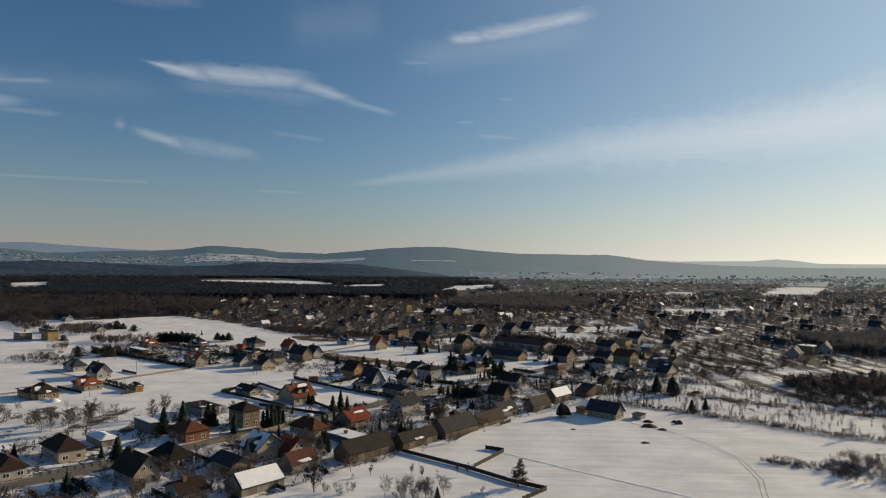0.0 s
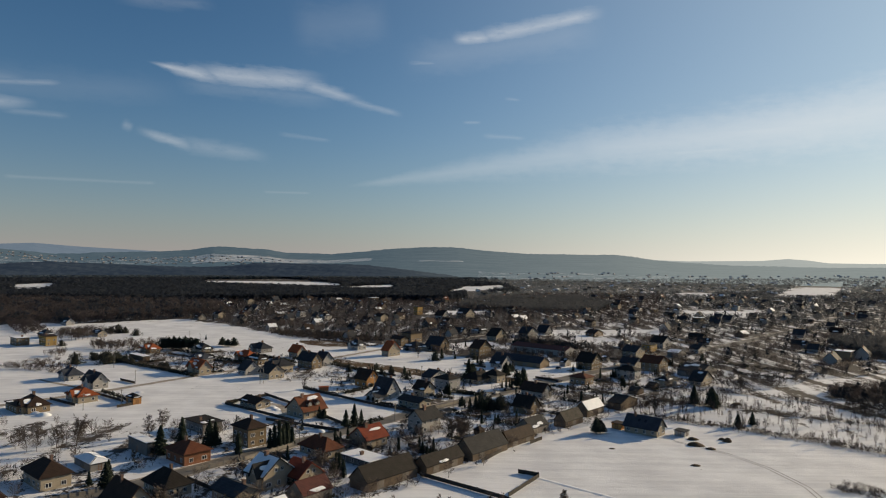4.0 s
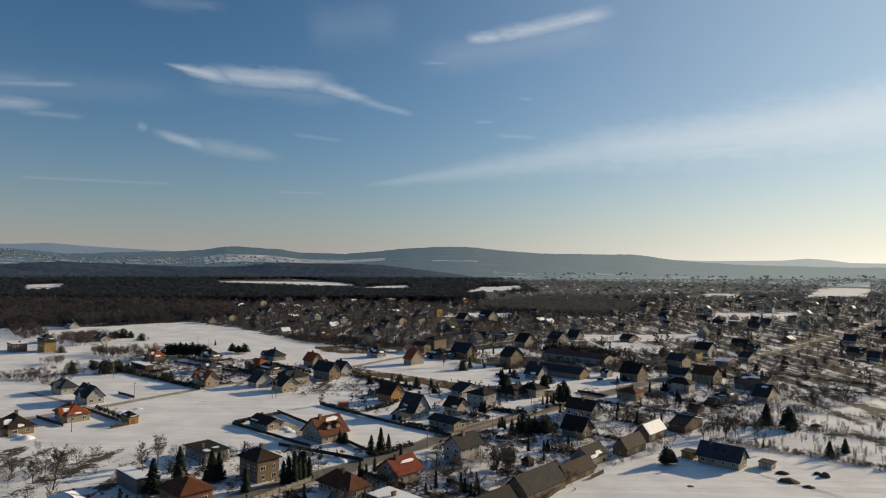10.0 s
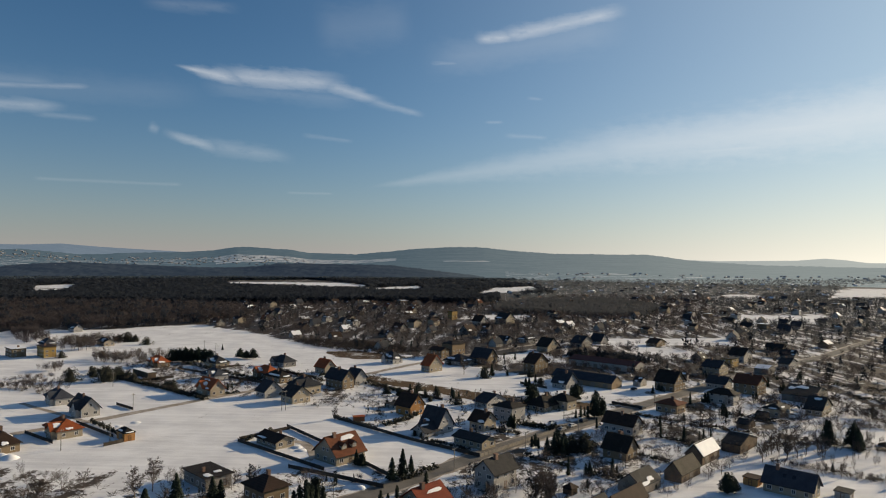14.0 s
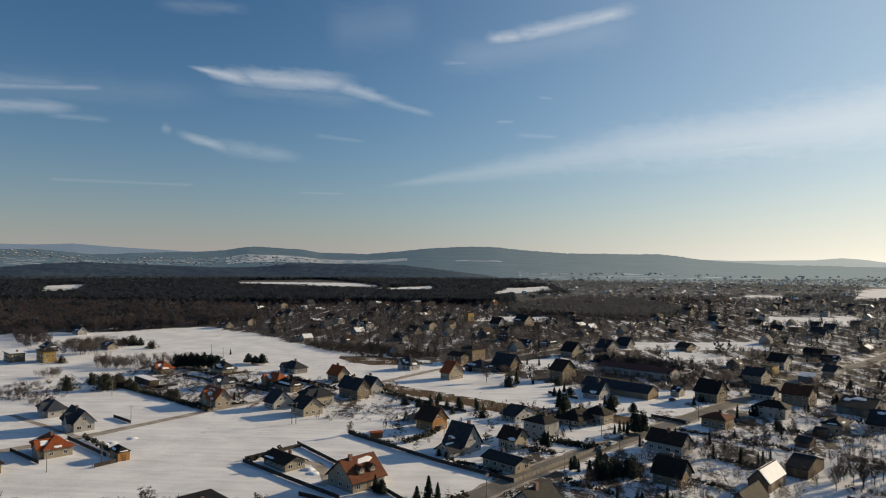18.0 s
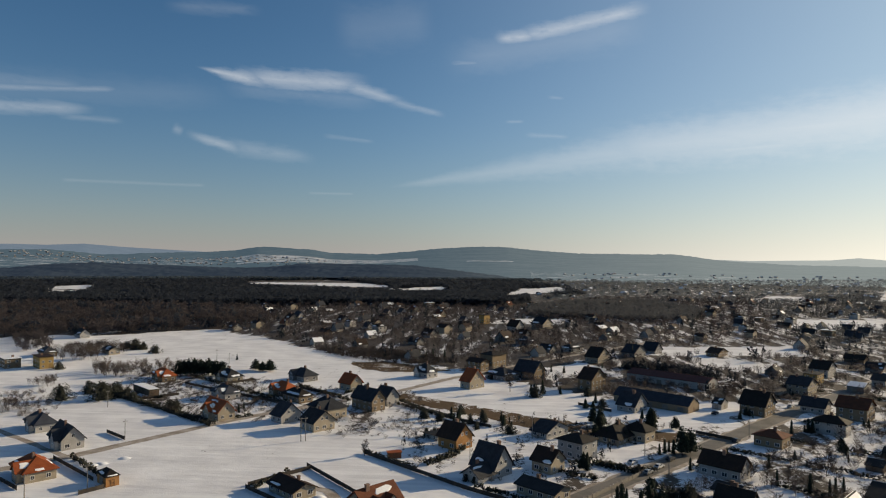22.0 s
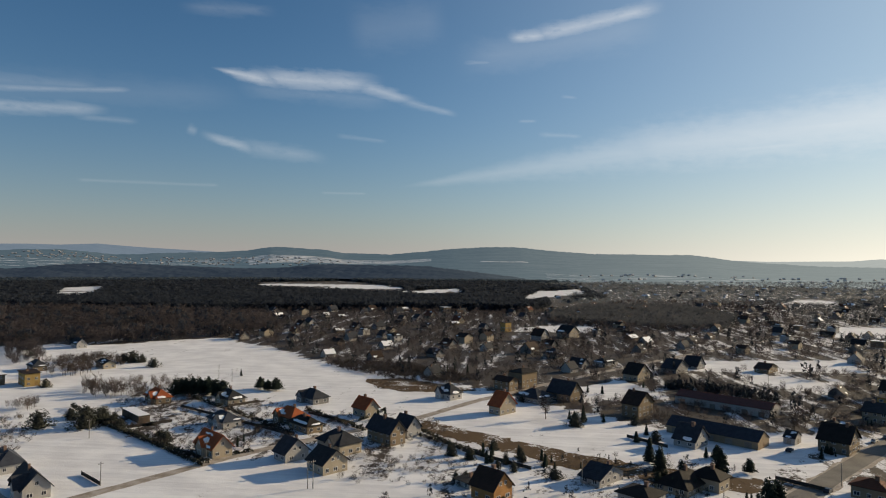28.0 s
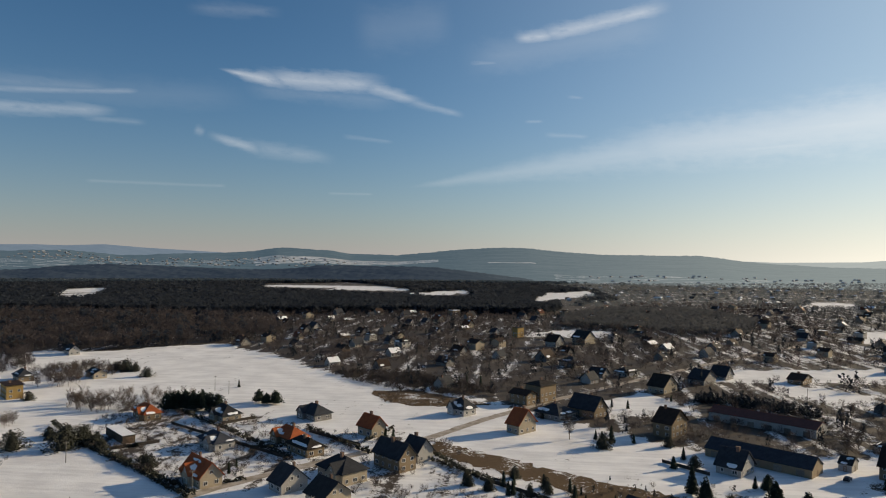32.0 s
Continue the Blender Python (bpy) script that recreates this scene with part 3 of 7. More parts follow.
        for z in floors:
            if z + 0.8 > eave:
                z = eave - 0.85
            for k in range(count):
                px = (k + 0.5) * run / count - run / 2
                if number == 0 and k == count // 2 and z < 2:
                    put("door", UNIT_DOOR, root, face @ pose(px, 0, 0.34) @ Matrix.Diagonal((1.05, 1, 2.05, 1)))
                    put("step", UNIT_STEP, root, face @ pose(px, 0, 0))
                    continue
                w = rng.choice((1.1, 1.4, 1.8))
                if plain:
                    if number in (0, 3) and k < 2:
                        put("window", UNIT_PANE, root, face @ pose(px, 0, z) @ Matrix.Diagonal((w, 3, 1.5, 1)))
                    continue
                frame_ob = put("window", UNIT_FRAME, root, face @ pose(px, 0, z) @ Matrix.Diagonal((w, 1, 1.35, 1)))
                put("pane", UNIT_PANE, frame_ob)
        if gable and rise > 2.2 and not plain:
            for px in ((-1.1, 1.1) if width > 7.5 else (0,)):
                frame_ob = put("window", UNIT_FRAME, root, face @ pose(px, 0, eave + min(1.0, rise * 0.27)) @ Matrix.Diagonal((1.1, 1, 1.25, 1)))
                put("pane", UNIT_PANE, frame_ob)
    return root


# ---- plants ----
def prism(a, b, ra, rb):
    """A three-sided limb from a to b as verts and triangles."""
    d = (b - a)
    d = d / (np.linalg.norm(d) + 1e-9)
    s = np.cross(d, (0.3, 0.9, 0.2))
    s /= np.linalg.norm(s)
    w = np.cross(d, s)
    ring = [s, -0.5 * s + 0.87 * w, -0.5 * s - 0.87 * w]
    v = [a + r * ra for r in ring] + [b + r * rb for r in ring]
    t = []
    for i in range(3):
        j = (i + 1) % 3
        t += [(i, j, 3 + j), (i, 3 + j, 3 + i)]
    return v, t


def bare_tree(seed, height, limbs, branches, twigs, spread=0.42, twig=0.05, lean=0.55, stems=1, cone=False):
    """Trunk and crown arrays of a leafless tree: limbs that fork twice, twigs as thin slivers."""
    rng = np.random.RandomState(seed)
    tv, tt, cv, ct = [], [], [], []

    def grow(store_v, store_t, piece):
        v, t = piece
        n = len(store_v)
        store_v.extend(v)
        store_t.extend([(i + n, j + n, k + n) for i, j, k in t])

    for s in range(stems):
        top = np.array([rng.normal(0, 0.05) * height, rng.normal(0, 0.05) * height, height * (0.78 if stems == 1 else rng.uniform(0.5, 0.8))])
        foot = np.zeros(3) if stems == 1 else np.array([rng.normal(0, 0.06), rng.normal(0, 0.06), 0]) * height
        if stems > 1:
            top[:2] += rng.normal(0, 0.18, 2) * height
        r0 = height * 0.017 / math.sqrt(stems)
        grow(tv, tt, prism(foot - (0, 0, 0.2), top, r0, r0 * 0.25))
        for i in range(limbs):
            f = rng.uniform(0.1, 0.98) if cone else rng.uniform(0.22, 0.98)
            p = foot + (top - foot) * f
            ang = rng.uniform(0, 2 * math.pi)
            reach = height * spread * ((1.12 - f) if cone else (1.05 - 0.6 * f)) * rng.uniform(0.6, 1.1)
            q = p + np.array([math.cos(ang) * reach, math.sin(ang) * reach, reach * lean * rng.uniform(0.7, 1.7)])
            grow(cv, ct, prism(p, q, r0 * 0.28, r0 * 0.07))
            for j in range(branches):
                g = rng.uniform(0.3, 1.0)
                p2 = p + (q - p) * g
                d = rng.normal(0, 1, 3)
                d[2] = abs(d[2]) * 0.9
                q2 = p2 + d / np.linalg.norm(d) * reach * rng.uniform(0.25, 0.5)
                grow(cv, ct, prism(p2, q2, r0 * 0.1, r0 * 0.04))
                for k in range(twigs):
                    p3 = p2 + (q2 - p2) * rng.uniform(0.2, 1)
                    d = rng.normal(0, 1, 3)
                    d[2] = d[2] * 0.7 + 0.4
                    q3 = p3 + d / np.linalg.norm(d) * reach * rng.uniform(0.18, 0.4)
                    side = rng.normal(0, 1, 3)
                    side = side / np.linalg.norm(side) * twig
                    n = len(cv)
                    cv.extend([p3 - side, p3 + side, q3])
                    ct.append((n, n + 1, n + 2))
    return (np.array(tv), np.array(tt)), (np.array(cv), np.array(ct))


def clump_crown(seed, height, radius, count, low=0.1, power=1.0, size=0.35, droop=0.3, lobes=0.0):
    """A needle crown of many small tufts round a tapering axis. power shapes the taper: 1 a cone, below it fuller."""
    rng = np.random.RandomState(seed)
    v, t = [], []
    for i in range(count):
        f = rng.uniform(0, 1) ** 1.25
        z = height * (low + (1 - low) * f)
        r = radius * (1 - f) ** power * rng.uniform(0.45, 1.12) + 0.05
        a = rng.uniform(0, 2 * math.pi)
        swell = 1 + lobes * (math.sin(2 * a + seed) + math.sin(5 * a + 2.3 * seed) + 0.6 * math.sin(9 * f + 3 * a))
        r, z = r * swell, z * (0.55 + 0.45 * swell)
        p = np.array([math.cos(a) * r, math.sin(a) * r, z])
        out = np.array([math.cos(a), math.sin(a), -droop])
        side = np.array([-math.sin(a), math.cos(a), 0])
        s = size * radius * rng.uniform(0.6, 1.3)
        n = len(v)
        v += [p + out * s, p - out * s * 0.8 + side * s * 0.8, p - out * s * 0.8 - side * s * 0.8, p + np.array([0, 0, s * 1.1])]
        t += [(n, n + 1, n + 3), (n + 2, n, n + 3), (n + 1, n + 2, n + 3), (n, n + 2, n + 1)]
    # dark core that keeps the crown closed
    n = len(v)
    k = 7
    for lvl, f in enumerate((low, 0.45, 0.8)):
        for i in range(k):
            a = 2 * math.pi * i / k + lvl * 0.4
            r = radius * max(0.06, (1 - (f - low) / (1 - low))) ** power * (0.72 - lobes) * rng.uniform(0.8, 1.1)
            v.append(np.array([math.cos(a) * r, math.sin(a) * r, height * f]))
    v.append(np.array([0, 0, height * (1 - lobes)]))
    for lvl in range(2):
        for i in range(k):
            a0, a1 = n + lvl * k + i, n + lvl * k + (i + 1) % k
            t += [(a0, a1, a1 + k), (a0, a1 + k, a0 + k)]
    for i in range(k):
        t.append((n + 2 * k + i, n + 2 * k + (i + 1) % k, n + 3 * k))
    return np.array(v), np.array(t)


def trunk_mesh(height, r):
    v, t = prism(np.zeros(3) - (0, 0, 0.2), np.array([0, 0, height]), r, r * 0.4)
    return mesh_np("trunk", np.array(v), np.array(t), BARK)


PROTO = {}


def plant_proto(key):
    """Shared trunk and crown meshes of each kind of plant, one metre-true size each."""
    if key in PROTO:
        return PROTO[key]
    kind, seed = key
    if kind == "bare":
        tr, cr = bare_tree(seed, 10, 26, 8, 12, spread=0.28, lean=1.4, twig=0.045)
        out = (mesh_np("trunk", *tr, BARK), mesh_np("crown", *cr, TWIGS))
    elif kind == "pale":
        tr, cr = bare_tree(seed, 10, 38, 9, 12, spread=0.3, lean=1.6, twig=0.035)
        out = (mesh_np("trunk", *tr, BARK), mesh_np("crown", *cr, PALE_TWIGS))
    elif kind == "larch":
        tr, cr = bare_tree(seed, 10, 130, 5, 6, spread=0.3, lean=0.12, twig=0.05, cone=True)
        out = (mesh_np("trunk", *tr, BARK), mesh_np("crown", *cr, TWIGS))
    elif kind == "shrub":
        tr, cr = bare_tree(seed, 10, 7, 6, 8, spread=0.26, lean=1.2, twig=0.05, stems=7)
        out = (mesh_np("trunk", *tr, BARK), mesh_np("crown", *cr, TWIGS))
    elif kind == "spruce":
        out = (trunk_mesh(8, 0.16), mesh_np("crown", *clump_crown(seed, 10, 2.3, 480, 0.06, 1.0, 0.15), CONIFER))
    elif kind == "thuja":
        out = (trunk_mesh(6, 0.12), mesh_np("crown", *clump_crown(seed, 10, 1.7, 420, 0.03, 0.5, 0.13, -0.8), CONIFER))
    elif kind == "pine":
        out = (trunk_mesh(8, 0.2), mesh_np("crown", *clump_crown(seed, 10, 3.4, 620, 0.15, 0.55, 0.12, -0.2, 0.14), CONIFER))
    else:
        out = (trunk_mesh(4, 0.3), mesh_np("crown", *clump_crown(seed, 10, 5.6, 900, 0.0, 0.5, 0.075, -0.4, 0.2), HEDGE))
    PROTO[key] = out
    return out


PLANT_LABELS = {"bare": ("leafless deciduous tree with brown twigs in snow", "tree"), "pale": ("slender leafless birch with pale twigs", "tree"),
                "larch": ("leafless conical larch standing by the snowy field", "tree"), "shrub": ("leafless brown shrub standing in the snow", "shrub"),
                "spruce": ("dark green conical spruce in a snowy garden", "tree"), "thuja": ("narrow dark green thuja in a garden row", "tree"),
                "pine": ("dark green pine with a broad crown", "tree"), "bush": ("wide dark evergreen bush in the snow", "bush")}
PLANT_NAMES = {"bare": "bare_tree", "pale": "birch_tree", "larch": "larch_tree", "shrub": "shrub", "spruce": "spruce_tree", "thuja": "thuja", "pine": "pine_tree", "bush": "bush"}


def plant(kind, x, y, height, wide=1.0, z=0.0):
    rng = random.Random(int(x * 31 + y * 17))
    trunk, crown = plant_proto((kind, rng.randrange(3) + 5))
    root = new(PLANT_NAMES[kind])
    s = height / 10
    root.matrix_basis = pose(x, y, z, 0, 0, rng.uniform(0, 360)) @ Matrix.Diagonal((s * wide, s * wide, s, 1))
    tagged(root, PLANT_LABELS[kind][0], PLANT_LABELS[kind][1], group=PLANT_NAMES[kind].replace("_", " ") + " plants in the village")
    put("trunk", trunk, root)
    put("crown", crown, root)
    return root


def scatter(name, protos, places, mat, label, category):
    """One joined mesh of many plants: protos are (verts, tris), places rows of x, y, z, height scale, width scale."""
    rng = np.random.RandomState(len(places))
    allv, allt, base = [], [], 0
    for x, y, z, h, w in places:
        v, t = protos[rng.randint(len(protos))]
        a = rng.uniform(0, 2 * math.pi)
        c, s = math.cos(a), math.sin(a)
        q = np.empty_like(v)
        q[:, 0] = (v[:, 0] * c - v[:, 1] * s) * w + x
        q[:, 1] = (v[:, 0] * s + v[:, 1] * c) * w + y
        q[:, 2] = v[:, 2] * h + z
        allv.append(q)
        allt.append(t + base)
        base += len(v)
    ob = new(name, mesh_np(name, np.concatenate(allv), np.concatenate(allt), mat))
    return tagged(ob, label, category, kind="stuff")


def inside(x, y, poly):
    hit = False
    j = len(poly) - 1
    for i in range(len(poly)):
        (xi, yi), (xj, yj) = poly[i], poly[j]
        if (yi > y) != (yj > y) and x < (xj - xi) * (y - yi) / (yj - yi) + xi:
            hit = not hit
        j = i
    return hit

# ---- ground ----
RIDGE = ((-180, 0.5), (-60, 0.6), (-38.4, 0.42), (-36.4, 0.53), (-34.4, 0.57), (-32.6, 0.43), (-30.7, 0.25), (-29.2, 0.27), (-27.7, 0.38), (-23.2, 0.52), (-21, 0.69), (-19.3, 0.99),
         (-18, 0.96), (-15.2, 0.81), (-13.4, 0.55), (-9.7, 0.5), (-7.3, 0.71), (-4.5, 1.03), (-1.1, 1.2), (1.2, 1.18), (3.1, 0.95), (6.9, 0.7), (11.4, 0.68), (14.5, 0.66), (15.8, 0.53),
         (17.4, 0.26), (19.9, 0.08), (23.8, -0.1), (30, -0.18), (45, 0.1), (90, 0.4), (180, 0.5))
FAR_RIDGE = ((-60, 0.9), (-38.4, 0.89), (-36.4, 0.93), (-34.4, 0.9), (-31.9, 1.03), (-29.2, 0.83), (-25.2, 0.63), (-21, 0.42), (-16.6, 0.42), (-5, 0.3), (15.8, 0.33), (19.9, 0.21), (23.8, 0.28), (25.3, 0.3),
             (27.1, 0.47), (28.5, 0.36), (29.8, 0.17), (32.1, 0.15), (60, 0.4))
WOODED_RISE = ((-60, -0.8), (-38.4, -0.79), (-36.4, -0.78), (-35.4, -0.62), (-33.6, -0.45), (-31.1, -0.35), (-28, -0.45), (-25.2, -0.56), (-21.9, -0.68), (-18.8, -0.66), (-15.7, -0.31), (-12, -0.33),
               (-9.2, -0.35), (-6.4, -0.42), (-2.5, -0.85), (3, -1.5), (20, -1.65), (60, -1.65))
RIDGE_AZ = np.array([a for a, e in RIDGE])
RIDGE_EL = np.array([e for a, e in RIDGE])


def terrain(x, y):
    """Height of the land: flat by the village, rising to the ridges that close the view."""
    dx, dy = x + 30, y - 115
    r = np.hypot(dx, dy)
    az = np.degrees(np.arctan2(dx, dy))
    crest = 66 + 4350 * np.tan(np.radians(np.interp(az, RIDGE_AZ, RIDGE_EL)))
    f = np.clip((r - 2400) / (4300 - 2400), 0, 1)
    bump = 0.8 * np.sin(dx * 0.021 + 1.3 * np.sin(dy * 0.013)) * np.sin(dy * 0.017 + dx * 0.006)
    return crest * (f ** 1.2) * np.where(r < 4300, 1, 1 - np.clip((r - 4300) / 900, 0, 1) * 0.6) + bump * f - 0.5


FIELDS = (
    ((-402, 640), (-363, 690), (-324, 765), (-221, 705), (-152, 620), (-68, 548), (5, 440), (-7, 412), (-84, 490), (-135, 500), (-251, 553), (-353, 591)),
    ((-23, 1436), (37, 1829), (152, 1984), (141, 1787), (41, 1576)), ((430, 1394), (536, 1595), (617, 1615), (528, 1416)),
    ((281, 888), (329, 996), (449, 1016), (378, 888)), ((644, 1402), (1139, 2245), (1419, 2488), (814, 1478)),
    ((97, 614), (134, 581), (150, 614), (112, 652)), ((-731, 2026), (-787, 2177), (-556, 2407), (-280, 1855), (-364, 1828)),
    ((-285, 1705), (-168, 1932), (-142, 1782), (-199, 1664)), ((-901, 1412), (-1052, 1648), (-1026, 1777), (-843, 1402)),
    ((-43, 905), (6, 954), (52, 934), (34, 885), (-32, 878)), ((-10, 575), (25, 605), (38, 551), (-1, 540)), ((70, 692), (208, 718), (190, 659), (70, 650)),
)
MAIN_ROAD = ((-190, 130), (-152, 168), (-125, 196), (-109, 213), (-93, 233), (-76, 257), (-58, 279), (-42, 298), (-10, 341), (29, 384), (69, 429), (122, 487), (168, 534), (240, 606), (312, 689), (401, 783), (474, 880), (620, 1060))
LANE = ((-240, 290), (-205, 332), (-180, 363), (-160, 396), (-143, 424), (-130, 440), (-85, 491), (-63, 528), (-35, 569), (15, 632), (84, 716), (148, 787), (240, 890))
ROAD_PTS = np.array([(a[0] + (b[0] - a[0]) * k / 8, a[1] + (b[1] - a[1]) * k / 8) for a, b in zip(MAIN_ROAD, MAIN_ROAD[1:]) for k in range(8)])
LANE_PTS = np.array([(a[0] + (b[0] - a[0]) * k / 8, a[1] + (b[1] - a[1]) * k / 8) for a, b in zip(LANE, LANE[1:]) for k in range(8)])
VILLAGE = ((-330, 800), (-240, 720), (-165, 640), (-70, 575), (20, 480), (110, 480), (230, 440), (420, 480), (800, 700), (1250, 1300), (900, 1700), (150, 1400), (40, 1180), (-200, 1140), (-400, 1080))
LEFT_WOOD = ((-1300, 560), (-640, 600), (-470, 655), (-425, 702), (-395, 706), (-368, 712), (-352, 724), (-334, 755), (-312, 765), (-270, 850), (-340, 1000), (-480, 1040), (-1300, 1000))
PINE_BELT = ((-1100, 1060), (-840, 1060), (-450, 1060), (-200, 1140), (-20, 1150), (20, 1240), (30, 1400), (-60, 1440), (-250, 1420), (-420, 1420), (-700, 1400), (-760, 1180), (-1100, 1180))
RIGHT_WOOD = ((300, 520), (310, 600), (420, 640), (700, 640), (560, 470), (400, 470))
RIGHT_PINES = ((185, 372), (197, 362), (222, 362), (290, 352), (400, 400), (330, 440), (249, 405), (201, 395))
BANDS = (((80, 327), (93, 316), (109, 306), (121, 295), (136, 283), (147, 272), (159, 264), (190, 248)), ((100, 358), (118, 350), (133, 340), (145, 331), (157, 323), (168, 317), (186, 306), (230, 285)),
         ((135, 385), (150, 376), (163, 368), (174, 354), (182, 338), (195, 318), (240, 300)))
BAND_PTS = np.array([(a[0] + (b[0] - a[0]) * k / 6, a[1] + (b[1] - a[1]) * k / 6) for line in BANDS for a, b in zip(line, line[1:]) for k in range(6)])
SCRUB = ((78, 352), (100, 372), (190, 345), (300, 300), (260, 225), (170, 262), (140, 280), (104, 306), (84, 330))
STRIP = ((-82, 485), (-62, 473), (-41, 456), (-22, 443), (6, 428), (40, 418), (34, 404), (0, 411), (-31, 427), (-43, 439), (-63, 453), (-84, 469))
PLOTS = ((-236, 471), (-240, 529), (-212, 565), (-147, 536), (-120, 520), (-60, 500), (-70, 470), (-60, 400), (-95, 395), (-120, 425), (-148, 410))
MEADOW = ((-129, 585), (-108, 595), (-60, 560), (-88, 552), (-99, 551), (-118, 559))
OLD_SCRUB = ((-181, 608), (-164, 645), (-121, 652), (-60, 600), (-80, 575), (-108, 591), (-128, 578), (-160, 587))
GREY_WOOD = ((20, 1130), (100, 1264), (232, 1297), (252, 1091), (188, 930), (118, 925), (60, 960), (7, 975))


LEFT_GARDENS = ((-75, 395), (-54, 413), (-17, 446), (23, 440), (36, 430), (-7, 363), (-18, 346), (-52, 350))


def bare_amount(x, y):
    """How much of the ground has thawed: gardens, scrub and woods more than the open fields."""
    for f in FIELDS:
        if inside(x, y, f):
            return 0.3 if f is FIELDS[0] else 0.1
    if inside(x, y, LEFT_WOOD) or inside(x, y, PINE_BELT) or inside(x, y, RIGHT_WOOD) or inside(x, y, RIGHT_PINES):
        return 0.95
    if inside(x, y, SCRUB):
        return 0.75 if ((BAND_PTS - (x, y)) ** 2).sum(1).min() < 16 else 0.4
    if inside(x, y, VILLAGE):
        return 0.78 if x > y * 0.12 else 0.9
    d = ROAD_PTS - (x, y)
    k = np.argmin((d ** 2).sum(1))
    far = math.hypot(*d[k])
    side = x - ROAD_PTS[k][0] - (y - ROAD_PTS[k][1])
    if (side > 0 and far < 62) or far < 16:
        return 0.6
    if y > 1000:
        return 0.84 if x > 150 else 0.97
    if inside(x, y, PLOTS):
        return 0.56
    if inside(x, y, LEFT_GARDENS):
        return 0.46
    if x > 150 and 300 < y < 700:
        return 0.66
    if x < -110 and y < 300:
        return 0.5
    if y < 305 and x < 20 and far < 42:
        return 0.6
    return 0.16


def spread(lo, hi, fine_lo, fine_hi, step):
    out, v, s = list(np.arange(fine_lo, fine_hi + 0.1, step)), fine_hi, step
    while v < hi:
        s *= 1.09
        v += s
        out.append(min(v, hi))
    v, s = fine_lo, step
    while v > lo:
        s *= 1.09
        v -= s
        out.insert(0, max(v, lo))
    return np.array(out)


def build_ground():
    xs, ys = spread(-4800, 4800, -420, 520, 7), spread(-2500, 3200, 150, 760, 7)
    gx, gy = np.meshgrid(xs, ys)
    verts = np.stack([gx.ravel(), gy.ravel(), np.zeros(gx.size)], 1)
    w, h = len(xs), len(ys)
    idx = np.arange(w * h).reshape(h, w)
    a, b, c, d = idx[:-1, :-1].ravel(), idx[:-1, 1:].ravel(), idx[1:, 1:].ravel(), idx[1:, :-1].ravel()
    me = mesh_np("ground", verts, np.concatenate([np.stack([a, b, c], 1), np.stack([a, c, d], 1)]), GROUND)
    me.shade_smooth()
    att = me.attributes.new("bare", "FLOAT", "POINT")
    att.data.foreach_set("value", np.array([bare_amount(x, y) if y < 2100 and abs(x) < 1500 else 0.97 for x, y, z in verts], dtype=np.float32))
    tagged(new("ground", me), "old snow over fields and gardens with thawed brown patches", "ground", kind="structure")


build_ground()


def ribbon(name, pts, width, z, mat, label, category, ragged=0.0):
    rng = random.Random(len(pts))
    pts = [Vector(p) for p in pts]
    fine = []
    for a, b in zip(pts, pts[1:]):
        k = max(1, int((b - a).length / 5))
        fine += [a.lerp(b, i / k) for i in range(k)]
    fine.append(pts[-1])
    verts, faces = [], []
    for i, p in enumerate(fine):
        d = (fine[min(i + 1, len(fine) - 1)] - fine[max(i - 1, 0)]).normalized()
        s = Vector((-d.y, d.x))
        for k in (-1, 1):
            q = p + s * k * (width / 2 + rng.uniform(-ragged, ragged))
            verts.append((q.x, q.y, z))
    for i in range(len(fine) - 1):
        faces.append((2 * i, 2 * i + 2, 2 * i + 3, 2 * i + 1))
    me = mesh_of(name, [*verts], faces, mat)
    return tagged(new(name, me), label, category, kind="structure")


ribbon("verge", MAIN_ROAD, 9.8, 0.03, TRACK, "trodden dirty snow verge along the village road", "verge", 1.0)
ribbon("road", MAIN_ROAD, 7.2, 0.06, ROAD, "wet grey asphalt village road swept of snow", "road", 0.12)
ribbon("lane", LANE, 5.0, 0.04, TRACK, "narrow lane of packed dirty snow", "road", 0.4)
for k in (-0.8, 0.8):
    ribbon("wheel_track", [(91 + k, 190), (99 + k, 211), (102 + k, 232), (99 + k, 252), (92 + k, 268), (79, 284 + k)], 0.4, 0.03, RUT, "wheel rut across the snowy field", "track", 0.15)


def snow_bank(line, width, height):
    """A long low ridge of heaped snow with an uneven crest."""
    r = random.Random(9)
    verts, faces = [], []
    for a, b in zip(line, line[1:]):
        k = int(math.hypot(b[0] - a[0], b[1] - a[1]) / 1.5)
        for i in range(k):
            x, y = a[0] + (b[0] - a[0]) * i / k, a[1] + (b[1] - a[1]) * i / k
            w, h = width * r.uniform(0.8, 1.2), height * r.uniform(0.6, 1.2)
            verts += [(x - 0.66 * w, y - 0.75 * w, -0.1), (x - 0.2 * w, y - 0.23 * w, h * 0.9), (x + 0.2 * w, y + 0.23 * w, h), (x + 0.66 * w, y + 0.75 * w, -0.1)]
    for i in range(len(verts) // 4 - 1):
        faces += [(4 * i + j, 4 * i + j + 1, 4 * i + j + 5, 4 * i + j + 4) for j in range(3)]
    tagged(new("snow_bank", mesh_of("snow_bank", verts, faces, SNOW, True)), "long low bank of heaped snow across the field", "snow", kind="structure")


snow_bank([(18, 241), (29, 231), (45, 217), (74, 193), (100, 170)], 1.3, 0.2)
ribbon("field_lane", [(-180, 363), (-193, 371), (-230, 395)], 2.5, 0.035, TRACK, "dirt lane to the farm yards", "track", 0.4)


